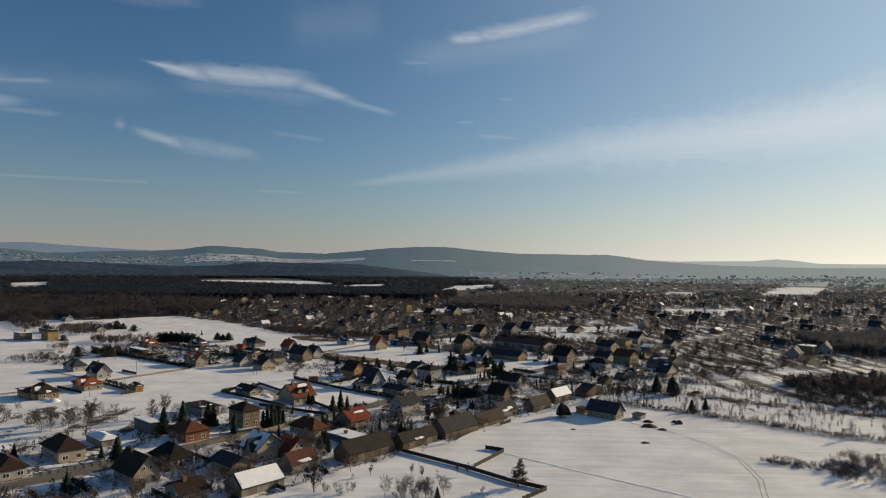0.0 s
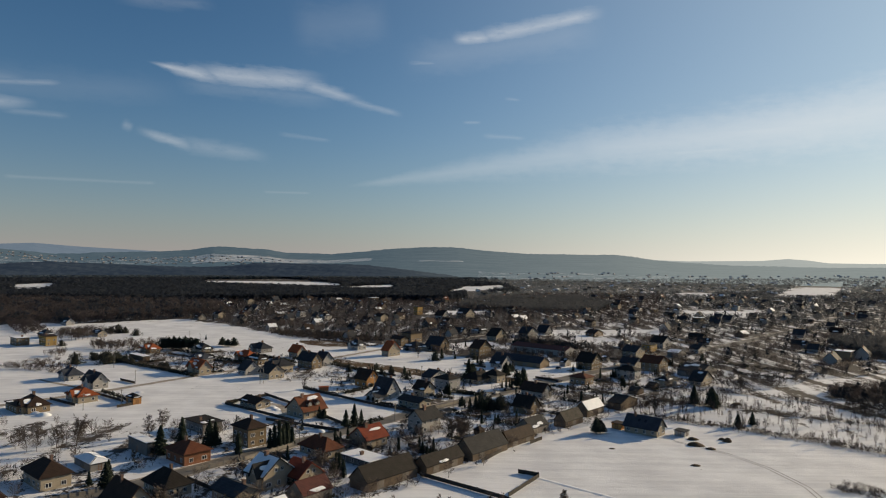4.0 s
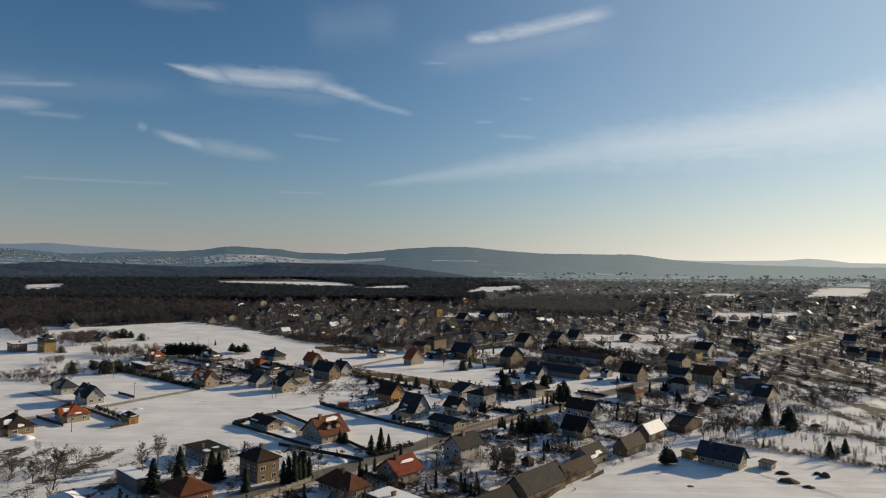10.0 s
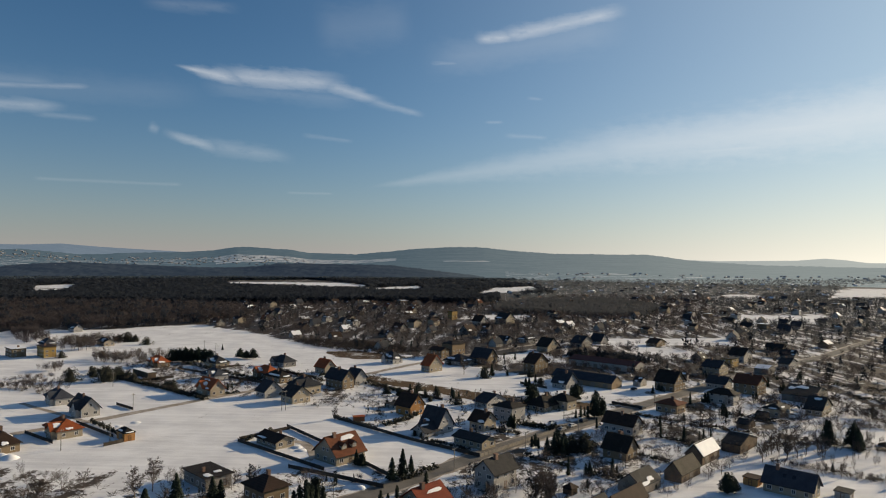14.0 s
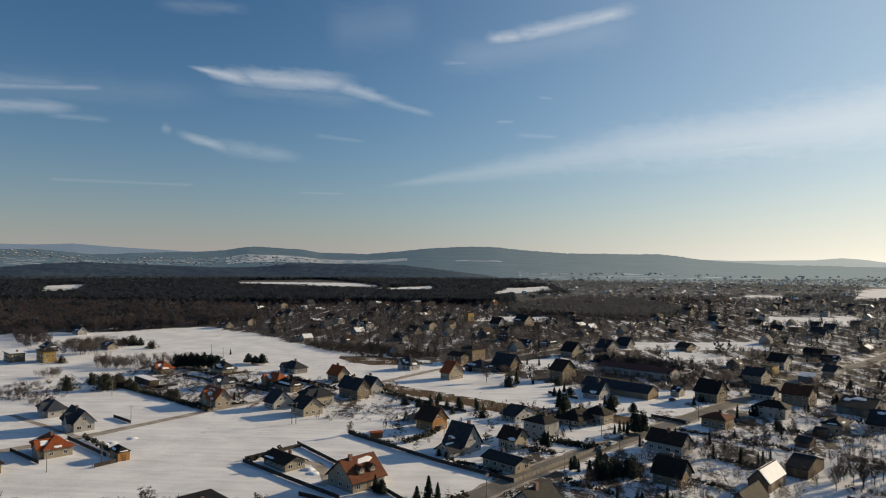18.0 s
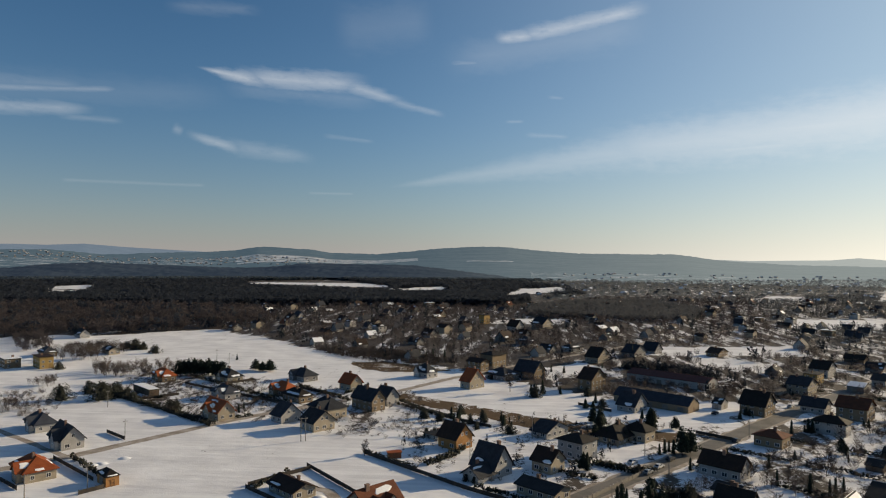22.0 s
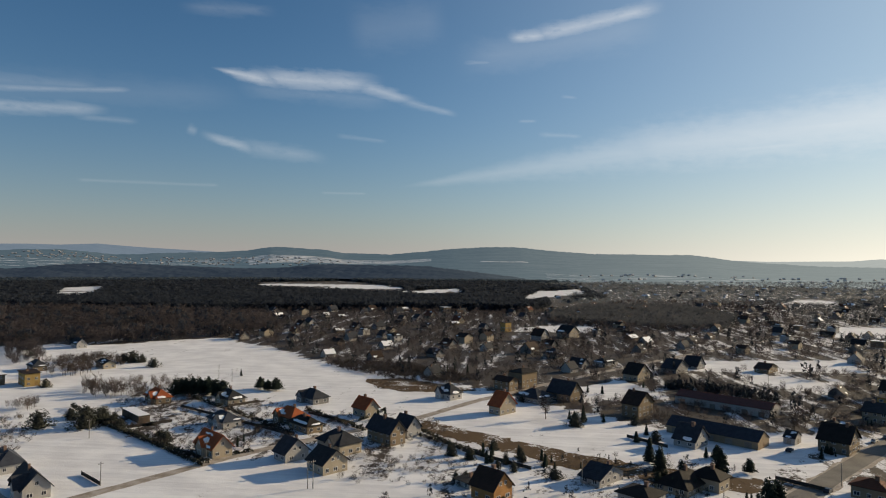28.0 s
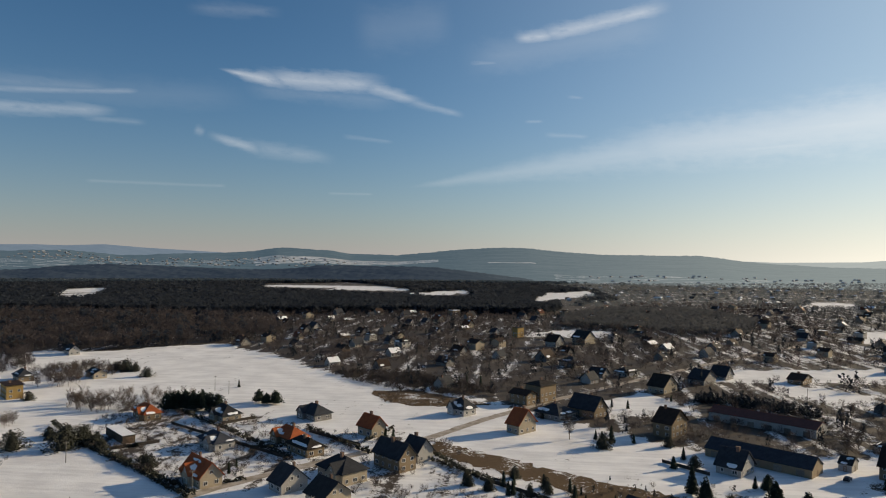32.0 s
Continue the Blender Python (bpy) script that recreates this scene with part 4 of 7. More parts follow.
def patch(name, poly, z, mat, label, category):
    """A flat uneven patch of ground cover with a frayed edge."""
    rng = random.Random(int(poly[0][0]))
    rim = []
    for a, b in zip(poly, poly[1:] + poly[:1]):
        k = max(2, int(math.hypot(b[0] - a[0], b[1] - a[1]) / 2.5))
        for i in range(k):
            rim.append((a[0] + (b[0] - a[0]) * i / k + rng.uniform(-1.6, 1.6), a[1] + (b[1] - a[1]) * i / k + rng.uniform(-1.6, 1.6), z))
    bm = bmesh.new()
    bm.faces.new([bm.verts.new(p) for p in rim])
    bmesh.ops.triangulate(bm, faces=bm.faces[:])
    me = bpy.data.meshes.new(name)
    bm.to_mesh(me)
    bm.free()
    me.materials.append(mat)
    return tagged(new(name, me), label, category, kind="structure")


patch("dry_meadow", MEADOW, 0.05, STRIP_GROUND, "patch of dry brown meadow beside the snow field", "grass")
patch("grass_strip", STRIP, 0.05, STRIP_GROUND, "strip of dry brown grass across the snow field", "grass")

# ---- far hills ----
BACK_RIDGE = tuple((math.sin(radians(a)) * 2400 - 30, math.cos(radians(a)) * 2400 + 115) for a in range(60, -61, -5))


def hill_material(name, dark, light):
    """Distant woodland in blued colours with a glow for haze, and snowy meadows where the attribute 'open' is high."""
    mat = bpy.data.materials.new(name)
    mat.use_nodes = True
    n = Nodes(mat.node_tree)
    bsdf = mat.node_tree.nodes["Principled BSDF"]
    at = n.add("ShaderNodeNewGeometry").outputs["Position"]
    open_land, air = n.add("ShaderNodeAttribute"), n.add("ShaderNodeAttribute")
    open_land.attribute_name, air.attribute_name = "open", "air"
    strips = n.add("ShaderNodeMapping")
    strips.inputs["Scale"].default_value = (0.0035, 0.02, 0.0)
    n.link(at, strips.inputs["Vector"])
    stands = n.math("ADD", n.math("MULTIPLY", n.noise(1.0, 5, strips.outputs[0], 0.6), 0.6), n.math("MULTIPLY", n.noise(0.03, 4, at, 0.7), 0.4))
    # both wood colours come in already blued, as distance haze would make them
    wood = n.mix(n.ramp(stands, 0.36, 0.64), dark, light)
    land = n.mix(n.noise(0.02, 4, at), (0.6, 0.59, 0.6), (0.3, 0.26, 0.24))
    edge = n.math("ADD", open_land.outputs["Fac"], n.math("MULTIPLY", n.math("SUBTRACT", n.noise(2.2, 5, strips.outputs[0], 0.65), 0.5), 1.9))
    n.link(n.mix(n.ramp(edge, 0.44, 0.56), wood, land), bsdf.inputs["Base Color"])
    bsdf.inputs["Roughness"].default_value, bsdf.inputs["Specular IOR Level"].default_value = 1.0, 0.0
    # haze: the hills themselves emit the air tint
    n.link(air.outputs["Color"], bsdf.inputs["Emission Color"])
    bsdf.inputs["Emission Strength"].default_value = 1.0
    return mat


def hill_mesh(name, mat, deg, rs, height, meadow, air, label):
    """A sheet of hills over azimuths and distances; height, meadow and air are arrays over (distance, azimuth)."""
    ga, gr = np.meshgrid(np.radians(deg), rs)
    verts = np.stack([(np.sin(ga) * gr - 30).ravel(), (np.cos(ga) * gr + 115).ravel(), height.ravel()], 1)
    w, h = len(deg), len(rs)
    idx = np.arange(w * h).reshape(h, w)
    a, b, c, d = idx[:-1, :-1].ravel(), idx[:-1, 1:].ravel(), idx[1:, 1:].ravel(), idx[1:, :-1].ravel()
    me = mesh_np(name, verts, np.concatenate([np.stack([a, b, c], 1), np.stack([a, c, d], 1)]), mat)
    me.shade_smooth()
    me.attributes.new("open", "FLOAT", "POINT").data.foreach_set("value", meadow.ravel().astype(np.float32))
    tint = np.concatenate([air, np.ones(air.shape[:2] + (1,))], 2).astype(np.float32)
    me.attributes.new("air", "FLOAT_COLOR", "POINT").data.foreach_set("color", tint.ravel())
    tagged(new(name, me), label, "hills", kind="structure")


def ease(value, lo, hi):
    f = np.clip((value - lo) / (hi - lo), 0, 1)
    return f * f * (3 - 2 * f)


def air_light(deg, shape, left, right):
    """Haze painted as emission on far land: bluish away from the sun, brighter and warmer towards it."""
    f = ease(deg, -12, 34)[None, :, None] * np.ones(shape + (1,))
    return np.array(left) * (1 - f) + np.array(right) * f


def far_hills():
    """The ridges that close the view: a pale one furthest off, the wooded hills, and a dark wooded rise before them."""
    rnd = np.random.RandomState(4)
    deg = np.arange(-75, 75.1, 0.22)
    # furthest ridge
    rs = np.linspace(4450, 4840, 8)
    crest = 67 + 4840 * np.tan(np.radians(np.interp(deg, [a for a, e in FAR_RIDGE], [e for a, e in FAR_RIDGE])))
    z = crest[None, :] * np.linspace(0.1, 1, 8)[:, None] ** 0.7
    hill_mesh("backdrop_ridge", hill_material("far_ridge_wood", (0.05, 0.06, 0.07), (0.08, 0.09, 0.1)), deg, rs, z, np.zeros(z.shape), air_light(deg, z.shape, (0.115, 0.155, 0.2), (0.42, 0.44, 0.4)), "ridge furthest off on the horizon, pale blue with glowing haze")
    # the wooded hills with the snowy fields and the town on their lower slopes
    rs = np.concatenate([np.linspace(2380, 4300, 76), np.linspace(4320, 4440, 4)])
    ga, gr = np.meshgrid(np.radians(deg), rs)
    z = terrain(np.sin(ga) * gr - 30, np.cos(ga) * gr + 115)
    z += rnd.uniform(0, 4.0, z.shape) * ease(gr, 4100, 4300)
    z[0] -= 4
    az = np.degrees(ga)
    meadow = 0.36 * ((az < -20) & (gr > 3120 + 12 * (az + 36)) & (gr < 3690))
    meadow = np.maximum(meadow, 0.52 * ((az > -21) & (az < -6.2) & (gr > 3210 + (az + 21) * 21) & (gr < 3770 - (az + 21) * 4)))
    meadow = np.maximum(meadow, 0.62 * ((az > -2.2) & (az < 1.6) & (gr > 3340) & (gr < 3400)))
    meadow = np.maximum(meadow, 0.34 * ((az > 3) & (gr < 2900)))
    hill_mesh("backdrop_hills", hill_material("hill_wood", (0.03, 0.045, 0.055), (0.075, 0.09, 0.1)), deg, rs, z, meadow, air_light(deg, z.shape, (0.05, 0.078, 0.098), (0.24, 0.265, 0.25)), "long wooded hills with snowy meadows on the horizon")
    # the dark wooded rise
    rs = np.linspace(2330, 2640, 26)
    crest = 67 + 2620 * np.tan(np.radians(np.interp(deg, [a for a, e in WOODED_RISE], [e for a, e in WOODED_RISE])))
    f = np.linspace(0, 1, 26)[:, None]
    z = -2 + (crest[None, :] + 2) * np.where(f < 0.94, ease(f, -0.35, 0.94) * 1.0, 1 - (f - 0.94) * 4)
    z += rnd.uniform(-2.5, 2.5, z.shape) * (f > 0.05)
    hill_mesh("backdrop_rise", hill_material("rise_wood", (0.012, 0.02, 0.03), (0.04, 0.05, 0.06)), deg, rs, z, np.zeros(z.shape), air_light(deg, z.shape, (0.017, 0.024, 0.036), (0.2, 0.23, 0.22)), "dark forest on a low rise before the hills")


far_hills()

# ---- buildings of the near village ----
house(-67.6, 319.4, 49, 11.9, 12.0, 3.4, 8.3, 'L', 'cream', 'brown', snow=0.15, dormers=2)
house(-94.4, 335.7, 49, 7.5, 12.9, 2.6, 4.2, 'R', 'cream', 'darkbrown', snow=0.25)
house(-35.4, 274.1, 49, 9.9, 9.3, 3.4, 6.8, 'L', 'cream', 'red', snow=0.2)
house(-15.8, 295.6, 49, 10.7, 7.4, 5.6, 8.7, 'L', 'white', 'grey')
house(-14.2, 410.6, 49, 14.0, 7.4, 2.7, 5.6, 'R', 'white', 'black')
house(-21.9, 340.7, 49, 7.5, 13.5, 3.0, 4.3, 'R', 'cream', 'grey')
house(-50.3, 261.1, 49, 7.5, 14.0, 3.0, 6.0, 'H', 'cream', 'brown')
house(-34.2, 251.3, 49, 7.5, 14.1, 2.1, 0.7, 'F', 'grey', 'grey', snow=0.95)
house(-25.6, 232.1, 49, 20.8, 7.8, 2.9, 6.6, 'L', 'boards', 'greybrown', barn=1)
house(-9.2, 246.6, 49, 17.9, 5.6, 2.8, 5.4, 'L', 'boards', 'greybrown', barn=1, snow=0.2)
house(5.2, 264.0, 49, 19.7, 8.5, 2.6, 6.7, 'L', 'boards', 'grey', barn=1)
house(19.2, 278.6, 49, 16.6, 4.3, 2.3, 5.4, 'L', 'boards', 'darkbrown', barn=1)
house(27.0, 296.1, 49, 11.8, 7.6, 2.7, 5.6, 'L', 'block', 'grey', barn=1, snow=0.4)
house(43.6, 308.7, 49, 13.9, 5.6, 2.6, 5.9, 'L', 'boards', 'greybrown', barn=1)
house(56.3, 328.1, 49, 14.5, 5.9, 3.1, 6.4, 'L', 'boards', 'grey', barn=1, snow=0.9)
house(75.0, 344.0, 49, 16.9, 6.6, 3.1, 5.4, 'R', 'boards', 'grey', barn=1, snow=0.7)
house(71.3, 295.7, 49, 7.5, 13.4, 3.2, 6.6, 'R', 'cream', 'navy', sky=2)
house(63.0, 302.9, 49, 4.4, 4.2, 2.2, 2.2, 'F', 'wood', 'darkbrown', barn=1)
house(85.0, 292.8, 49, 4.6, 4.0, 1.9, 1.8, 'F', 'white', 'grey', barn=1)
house(98.8, 425.2, 49, 7.5, 12.2, 5.1, 7.1, 'H', 'white', 'greybrown')
house(111.5, 466.1, 49, 10.1, 10.1, 3.4, 6.4, 'R', 'white', 'black')
house(122.9, 454.1, 49, 13.2, 11.9, 5.7, 9.3, 'R', 'tan', 'brown')
house(67.6, 404.6, 49, 8.8, 9.9, 4.0, 5.8, 'H', 'tan', 'brown')
house(83.0, 459.3, 49, 12.9, 10.9, 5.1, 10.1, 'R', 'tan', 'greybrown')
house(19.4, 407.5, 49, 7.5, 9.4, 4.3, 6.7, 'H', 'cream', 'greybrown')
house(37.3, 365.4, 49, 7.8, 12.9, 4.0, 7.1, 'R', 'white', 'darkbrown')
house(28.5, 329.3, 49, 7.5, 9.0, 3.7, 7.6, 'R', 'tan', 'greybrown')
house(113.5, 401.4, 49, 11.9, 7.5, 3.6, 5.4, 'H', 'cream', 'grey', snow=0.2)
house(134.6, 406.8, 49, 16.0, 6.7, 3.1, 7.5, 'R', 'cream', 'grey', snow=0.3)
house(144.8, 440.6, 49, 25.0, 14.5, 3.2, 6.4, 'R', 'grey', 'grey', snow=0.5, barn=1)
house(163.1, 569.8, 49, 16.0, 10.1, 5.4, 9.5, 'R', 'white', 'greybrown')
house(146.5, 544.5, 49, 12.0, 6.5, 5.6, 6.4, 'F', 'yellow', 'grey')
house(126.0, 513.3, 49, 14.1, 10.2, 5.2, 8.4, 'R', 'cream', 'black')
house(159.2, 521.5, 49, 13.8, 8.1, 3.0, 4.6, 'R', 'grey', 'grey', snow=0.85, barn=1)
house(182.6, 542.8, 49, 16.0, 6.5, 3.7, 6.3, 'R', 'white', 'grey', snow=0.7)
house(-187.6, 321.5, 49, 8.7, 14.5, 3.3, 6.6, 'H', 'tan', 'darkbrown', snow=0.1, wing=1)
house(-192.6, 320.8, 49, 7.5, 14.5, 3.3, 4.2, 'F', 'tan', 'darkbrown', snow=0.5)
house(-178.0, 343.1, 49, 8.7, 14.5, 3.3, 6.4, 'H', 'cream', 'orange', snow=0.3, wing=1)
house(-189.5, 376.9, 49, 7.5, 14.5, 3.8, 7.8, 'R', 'white', 'black', wing=1)
house(-214.2, 398.5, 49, 7.5, 14.5, 3.3, 6.6, 'H', 'white', 'navy', wing=1)
house(-151.4, 338.5, 49, 3.8, 7.2, 3.0, 4.4, 'H', 'wood', 'greybrown', barn=1, snow=0.3)
house(-332.1, 539.7, 49, 8.6, 14.5, 5.6, 6.5, 'F', 'tan', 'grey', snow=0.7)
house(-166.4, 466.0, 49, 8.1, 14.5, 3.3, 6.1, 'H', 'white', 'navy', snow=0.05, wing=1)
house(-122.7, 421.9, 49, 9.5, 7.7, 3.5, 7.7, 'R', 'white', 'black')
house(-91.0, 205.1, 49, 8.0, 13.2, 3.5, 7.9, 'R', 'cream', 'darkbrown')
house(-86.9, 221.1, 49, 7.9, 12.6, 3.1, 6.5, 'H', 'cream', 'greybrown')
house(-124.8, 226.2, 49, 8.2, 14.5, 4.1, 7.2, 'H', 'cream', 'darkbrown')
house(-132.1, 207.5, 49, 7.5, 14.5, 3.3, 5.7, 'H', 'white', 'darkbrown')
house(-65.3, 214.4, 49, 7.5, 11.4, 3.4, 5.0, 'R', 'cream', 'black')
house(-59.4, 228.6, 49, 10.5, 9.0, 4.4, 8.5, 'R', 'cream', 'grey', snow=0.9, wing=1)
house(-50.2, 231.1, 49, 8.7, 7.9, 3.1, 6.5, 'R', 'cream', 'red')
house(-45.0, 216.2, 49, 9.9, 7.6, 3.0, 5.8, 'L', 'block', 'maroon', snow=0.3, barn=1)
house(-53.6, 197.8, 49, 14.2, 8.7, 2.4, 5.7, 'L', 'block', 'grey', snow=0.9, barn=1)
house(-92.8, 251.9, 49, 9.2, 12.3, 3.9, 6.5, 'H', 'brick', 'brown')
house(-112.2, 261.0, 49, 3.7, 14.1, 4.1, 3.1, 'F', 'grey', 'grey', snow=0.95, barn=1)
house(-102.1, 291.8, 49, 8.1, 13.5, 3.7, 3.2, 'F', 'grey', 'greybrown', snow=0.4)
house(-78.5, 272.6, 49, 7.5, 10.0, 6.8, 9.0, 'H', 'tan', 'darkbrown')
house(-120.7, 243.6, 49, 5.8, 12.9, 2.2, 3.2, 'H', 'grey', 'grey', snow=0.95, barn=1)
house(-70.3, 189.5, 49, 7.5, 9.4, 3.0, 5.0, 'L', 'cream', 'darkbrown')
house(10.6, 406.3, 49, 16.0, 11.0, 2.6, 6.1, 'H', 'cream', 'greybrown')
house(-56.3, 402.3, 49, 9.9, 6.5, 1.9, 2.8, 'F', 'white', 'grey')
house(97.5, 495.2, 49, 8.4, 8.3, 2.4, 3.8, 'H', 'white', 'grey', snow=0.5, wing=1)
house(31.6, 343.6, 49, 7.5, 6.5, 3.2, 4.3, 'R', 'white', 'grey', snow=0.3)
house(-14.7, 543.7, 49, 10.3, 14.5, 4.3, 9.7, 'R', 'tan', 'black')
house(34.9, 610.9, 49, 14.8, 10.0, 4.3, 9.9, 'R', 'cream', 'greybrown')
house(23.8, 665.7, 49, 16.0, 10.3, 3.0, 5.5, 'H', 'white', 'grey', snow=0.4)
house(65.6, 643.1, 49, 16.0, 10.2, 3.7, 8.5, 'R', 'grey', 'black')
house(83.2, 662.5, 49, 11.2, 10.0, 2.9, 8.2, 'R', 'grey', 'black')
house(128.0, 654.8, 49, 16.0, 9.0, 2.8, 5.7, 'R', 'tan', 'darkbrown')
house(69.4, 468.4, 49, 7.1, 4.4, 2.7, 4.8, 'R', 'white', 'grey', snow=0.5, barn=1)
house(-129.7, 462.8, 49, 7.5, 14.3, 3.4, 5.9, 'H', 'tan', 'greybrown', snow=0.5)
house(-209.8, 471.9, 49, 4.7, 20.5, 3.0, 2.5, 'F', 'boards', 'grey', snow=0.8, barn=1)
house(-218.5, 507.9, 49, 7.5, 14.5, 3.3, 6.6, 'H', 'tan', 'orange', snow=0.2, wing=1)
house(-182.6, 510.8, 49, 8.8, 14.5, 3.3, 6.6, 'H', 'cream', 'grey', snow=0.45, wing=1)
house(-153.2, 425.0, 49, 7.5, 14.5, 3.8, 7.8, 'R', 'cream', 'orange', snow=0.45, wing=1)
house(-140.2, 476.2, 49, 8.3, 14.5, 3.3, 6.6, 'H', 'tan', 'orange', snow=0.12, wing=1)
house(-142.5, 518.5, 49, 9.1, 14.4, 3.3, 6.6, 'H', 'grey', 'black', wing=1)
house(-311.5, 541.0, 49, 7.5, 14.5, 7.1, 7.2, 'F', 'yellow', 'darkbrown')
house(-340.8, 587.9, 49, 7.9, 14.5, 3.3, 6.6, 'H', 'tan', 'black', snow=0.4)
house(-382.4, 693.6, 49, 7.5, 14.5, 3.8, 7.3, 'R', 'white', 'grey', snow=0.5)
house(-305.0, 604.1, 49, 7.5, 14.5, 3.1, 5.2, 'R', 'cream', 'grey', snow=0.5)
house(-110.1, 492.4, 49, 7.5, 9.6, 4.4, 8.3, 'R', 'cream', 'orange')
house(-86.0, 459.7, 49, 7.5, 8.3, 4.2, 8.3, 'R', 'white', 'black')
house(-93.0, 449.6, 49, 7.5, 14.5, 5.3, 9.4, 'R', 'tan', 'black')
house(-108.1, 433.9, 49, 9.9, 14.5, 4.4, 7.9, 'H', 'cream', 'black', wing=1)
house(-106.5, 410.6, 49, 9.9, 9.6, 3.9, 7.6, 'R', 'cream', 'grey')
house(-75.1, 537.3, 49, 8.4, 10.5, 3.6, 7.8, 'H', 'white', 'black', snow=0.3, wing=1)
house(-47.2, 506.7, 49, 11.3, 6.9, 4.5, 10.0, 'R', 'cream', 'orange')
house(-36.0, 574.8, 49, 13.0, 10.3, 9.1, 10.8, 'H', 'tan', 'greybrown')
house(-45.5, 565.9, 49, 7.5, 11.4, 5.5, 7.3, 'R', 'tan', 'darkbrown')
house(-30.8, 536.5, 49, 13.1, 14.5, 3.1, 6.7, 'H', 'grey', 'black', snow=0.35)
house(-44.9, 878.3, 49, 9.2, 6.7, 9.5, 10.5, 'F', 'yellow', 'grey')
house(-14.1, 808.9, 49, 10.9, 11.6, 5.3, 10.7, 'R', 'white', 'darkbrown')
house(14.0, 838.8, 49, 16.0, 14.5, 5.5, 11.3, 'R', 'cream', 'grey', snow=0.3)
house(-9.3, 699.8, 49, 10.2, 13.3, 3.6, 6.7, 'H', 'grey', 'black', snow=0.3)
house(27.3, 459.7, 49, 10.8, 8.9, 3.4, 8.2, 'R', 'white', 'black', snow=0.08)
house(40.5, 471.5, 49, 10.8, 38.0, 3.2, 6.4, 'R', 'tan', 'navy', barn=1)
house(63.6, 532.2, 49, 13.4, 47.1, 3.9, 6.1, 'R', 'white', 'maroon', barn=1)
house(16.5, 510.7, 49, 13.4, 8.5, 6.4, 11.3, 'R', 'tan', 'darkbrown')
house(-36.8, 360.2, 49, 8.7, 9.6, 3.5, 9.4, 'R', 'white', 'black', snow=0.05)
house(-50.1, 390.1, 49, 8.3, 9.2, 4.5, 8.7, 'R', 'wood', 'darkbrown')
house(-18.5, 365.1, 49, 7.5, 7.5, 4.0, 7.2, 'R', 'cream', 'darkbrown', snow=0.05)
house(-6.9, 382.8, 49, 9.2, 10.0, 6.1, 7.9, 'H', 'white', 'greybrown')
house(-40.8, 353.7, 49, 7.5, 6.5, 2.3, 4.6, 'L', 'white', 'black', snow=0.1)
house(90.2, 376.8, 49, 7.4, 5.0, 1.9, 3.3, 'R', 'boards', 'grey', barn=1, snow=0.7)
house(103.9, 393.2, 49, 6.8, 4.0, 1.9, 3.1, 'R', 'boards', 'greybrown', barn=1, snow=0.7)


# ---- fences, hedges, walls, poles ----
PANEL = mesh_of("panel", *profile([(0.02, 0.08)] + [q for k in range(5) for q in ((-0.015, 0.08 + k * 0.25), (-0.035, 0.1 + k * 0.25), (-0.035, 0.3 + k * 0.25), (-0.015, 0.32 + k * 0.25))] + [(0.02, 1.33)], -1.15, 1.15), FENCE)
POST = mesh_of("post", *box(-0.07, -0.07, -0.2, 0.07, 0.07, 1.45), FENCE)
WALL_PANEL = mesh_of("panel", *profile([(0.06, 0), (-0.06, 0), (-0.06, 0.4), (-0.03, 0.43), (-0.06, 0.46), (-0.06, 0.82), (-0.03, 0.85), (-0.06, 0.88), (-0.06, 1.22), (0.06, 1.22)], -1.2, 1.2), PALE_WALL)
WALL_POST = mesh_of("post", *stack(((0.16, 0.16, -0.2), (0.16, 0.16, 1.42), (0.2, 0.2, 1.45), (0.2, 0.2, 1.52))), PALE_WALL)
THICKETS = []


def thicket(x, y, height, wide=1.0):
    """Notes a clump of leafless stems, planted further down."""
    r = random.Random(int(x * 7 + y))
    for k in range(9):
        h = height * r.uniform(0.55, 1.1)
        THICKETS.append((x + r.gauss(0, 2.6 * wide), y + r.gauss(0, 3.2), 0.0, h, h * r.uniform(0.6, 0.9)))


def fence(x0, y0, x1, y1, panel=None, post=None, label="dark wooden panel fence along a snowy plot", category="fence"):
    panel, post = panel or PANEL, post or POST
    run = math.hypot(x1 - x0, y1 - y0)
    count = max(1, round(run / 2.4))
    root = new("fence")
    root.matrix_basis = pose(x0, y0, 0, 0, 0, math.degrees(math.atan2(y1 - y0, x1 - x0)))
    tagged(root, label, category, group="garden fences")
    step = run / count
    for k in range(count):
        put("post", post, root, pose(k * step, 0, 0))
        put("panel", panel, root, pose((k + 0.5) * step, 0, 0) @ Matrix.Diagonal((step / 2.4, 1, 1, 1)))
    put("post", post, root, pose(run, 0, 0))


def palewall(x0, y0, x1, y1):
    fence(x0, y0, x1, y1, WALL_PANEL, WALL_POST, "pale concrete garden wall with posts beside the road", "wall")


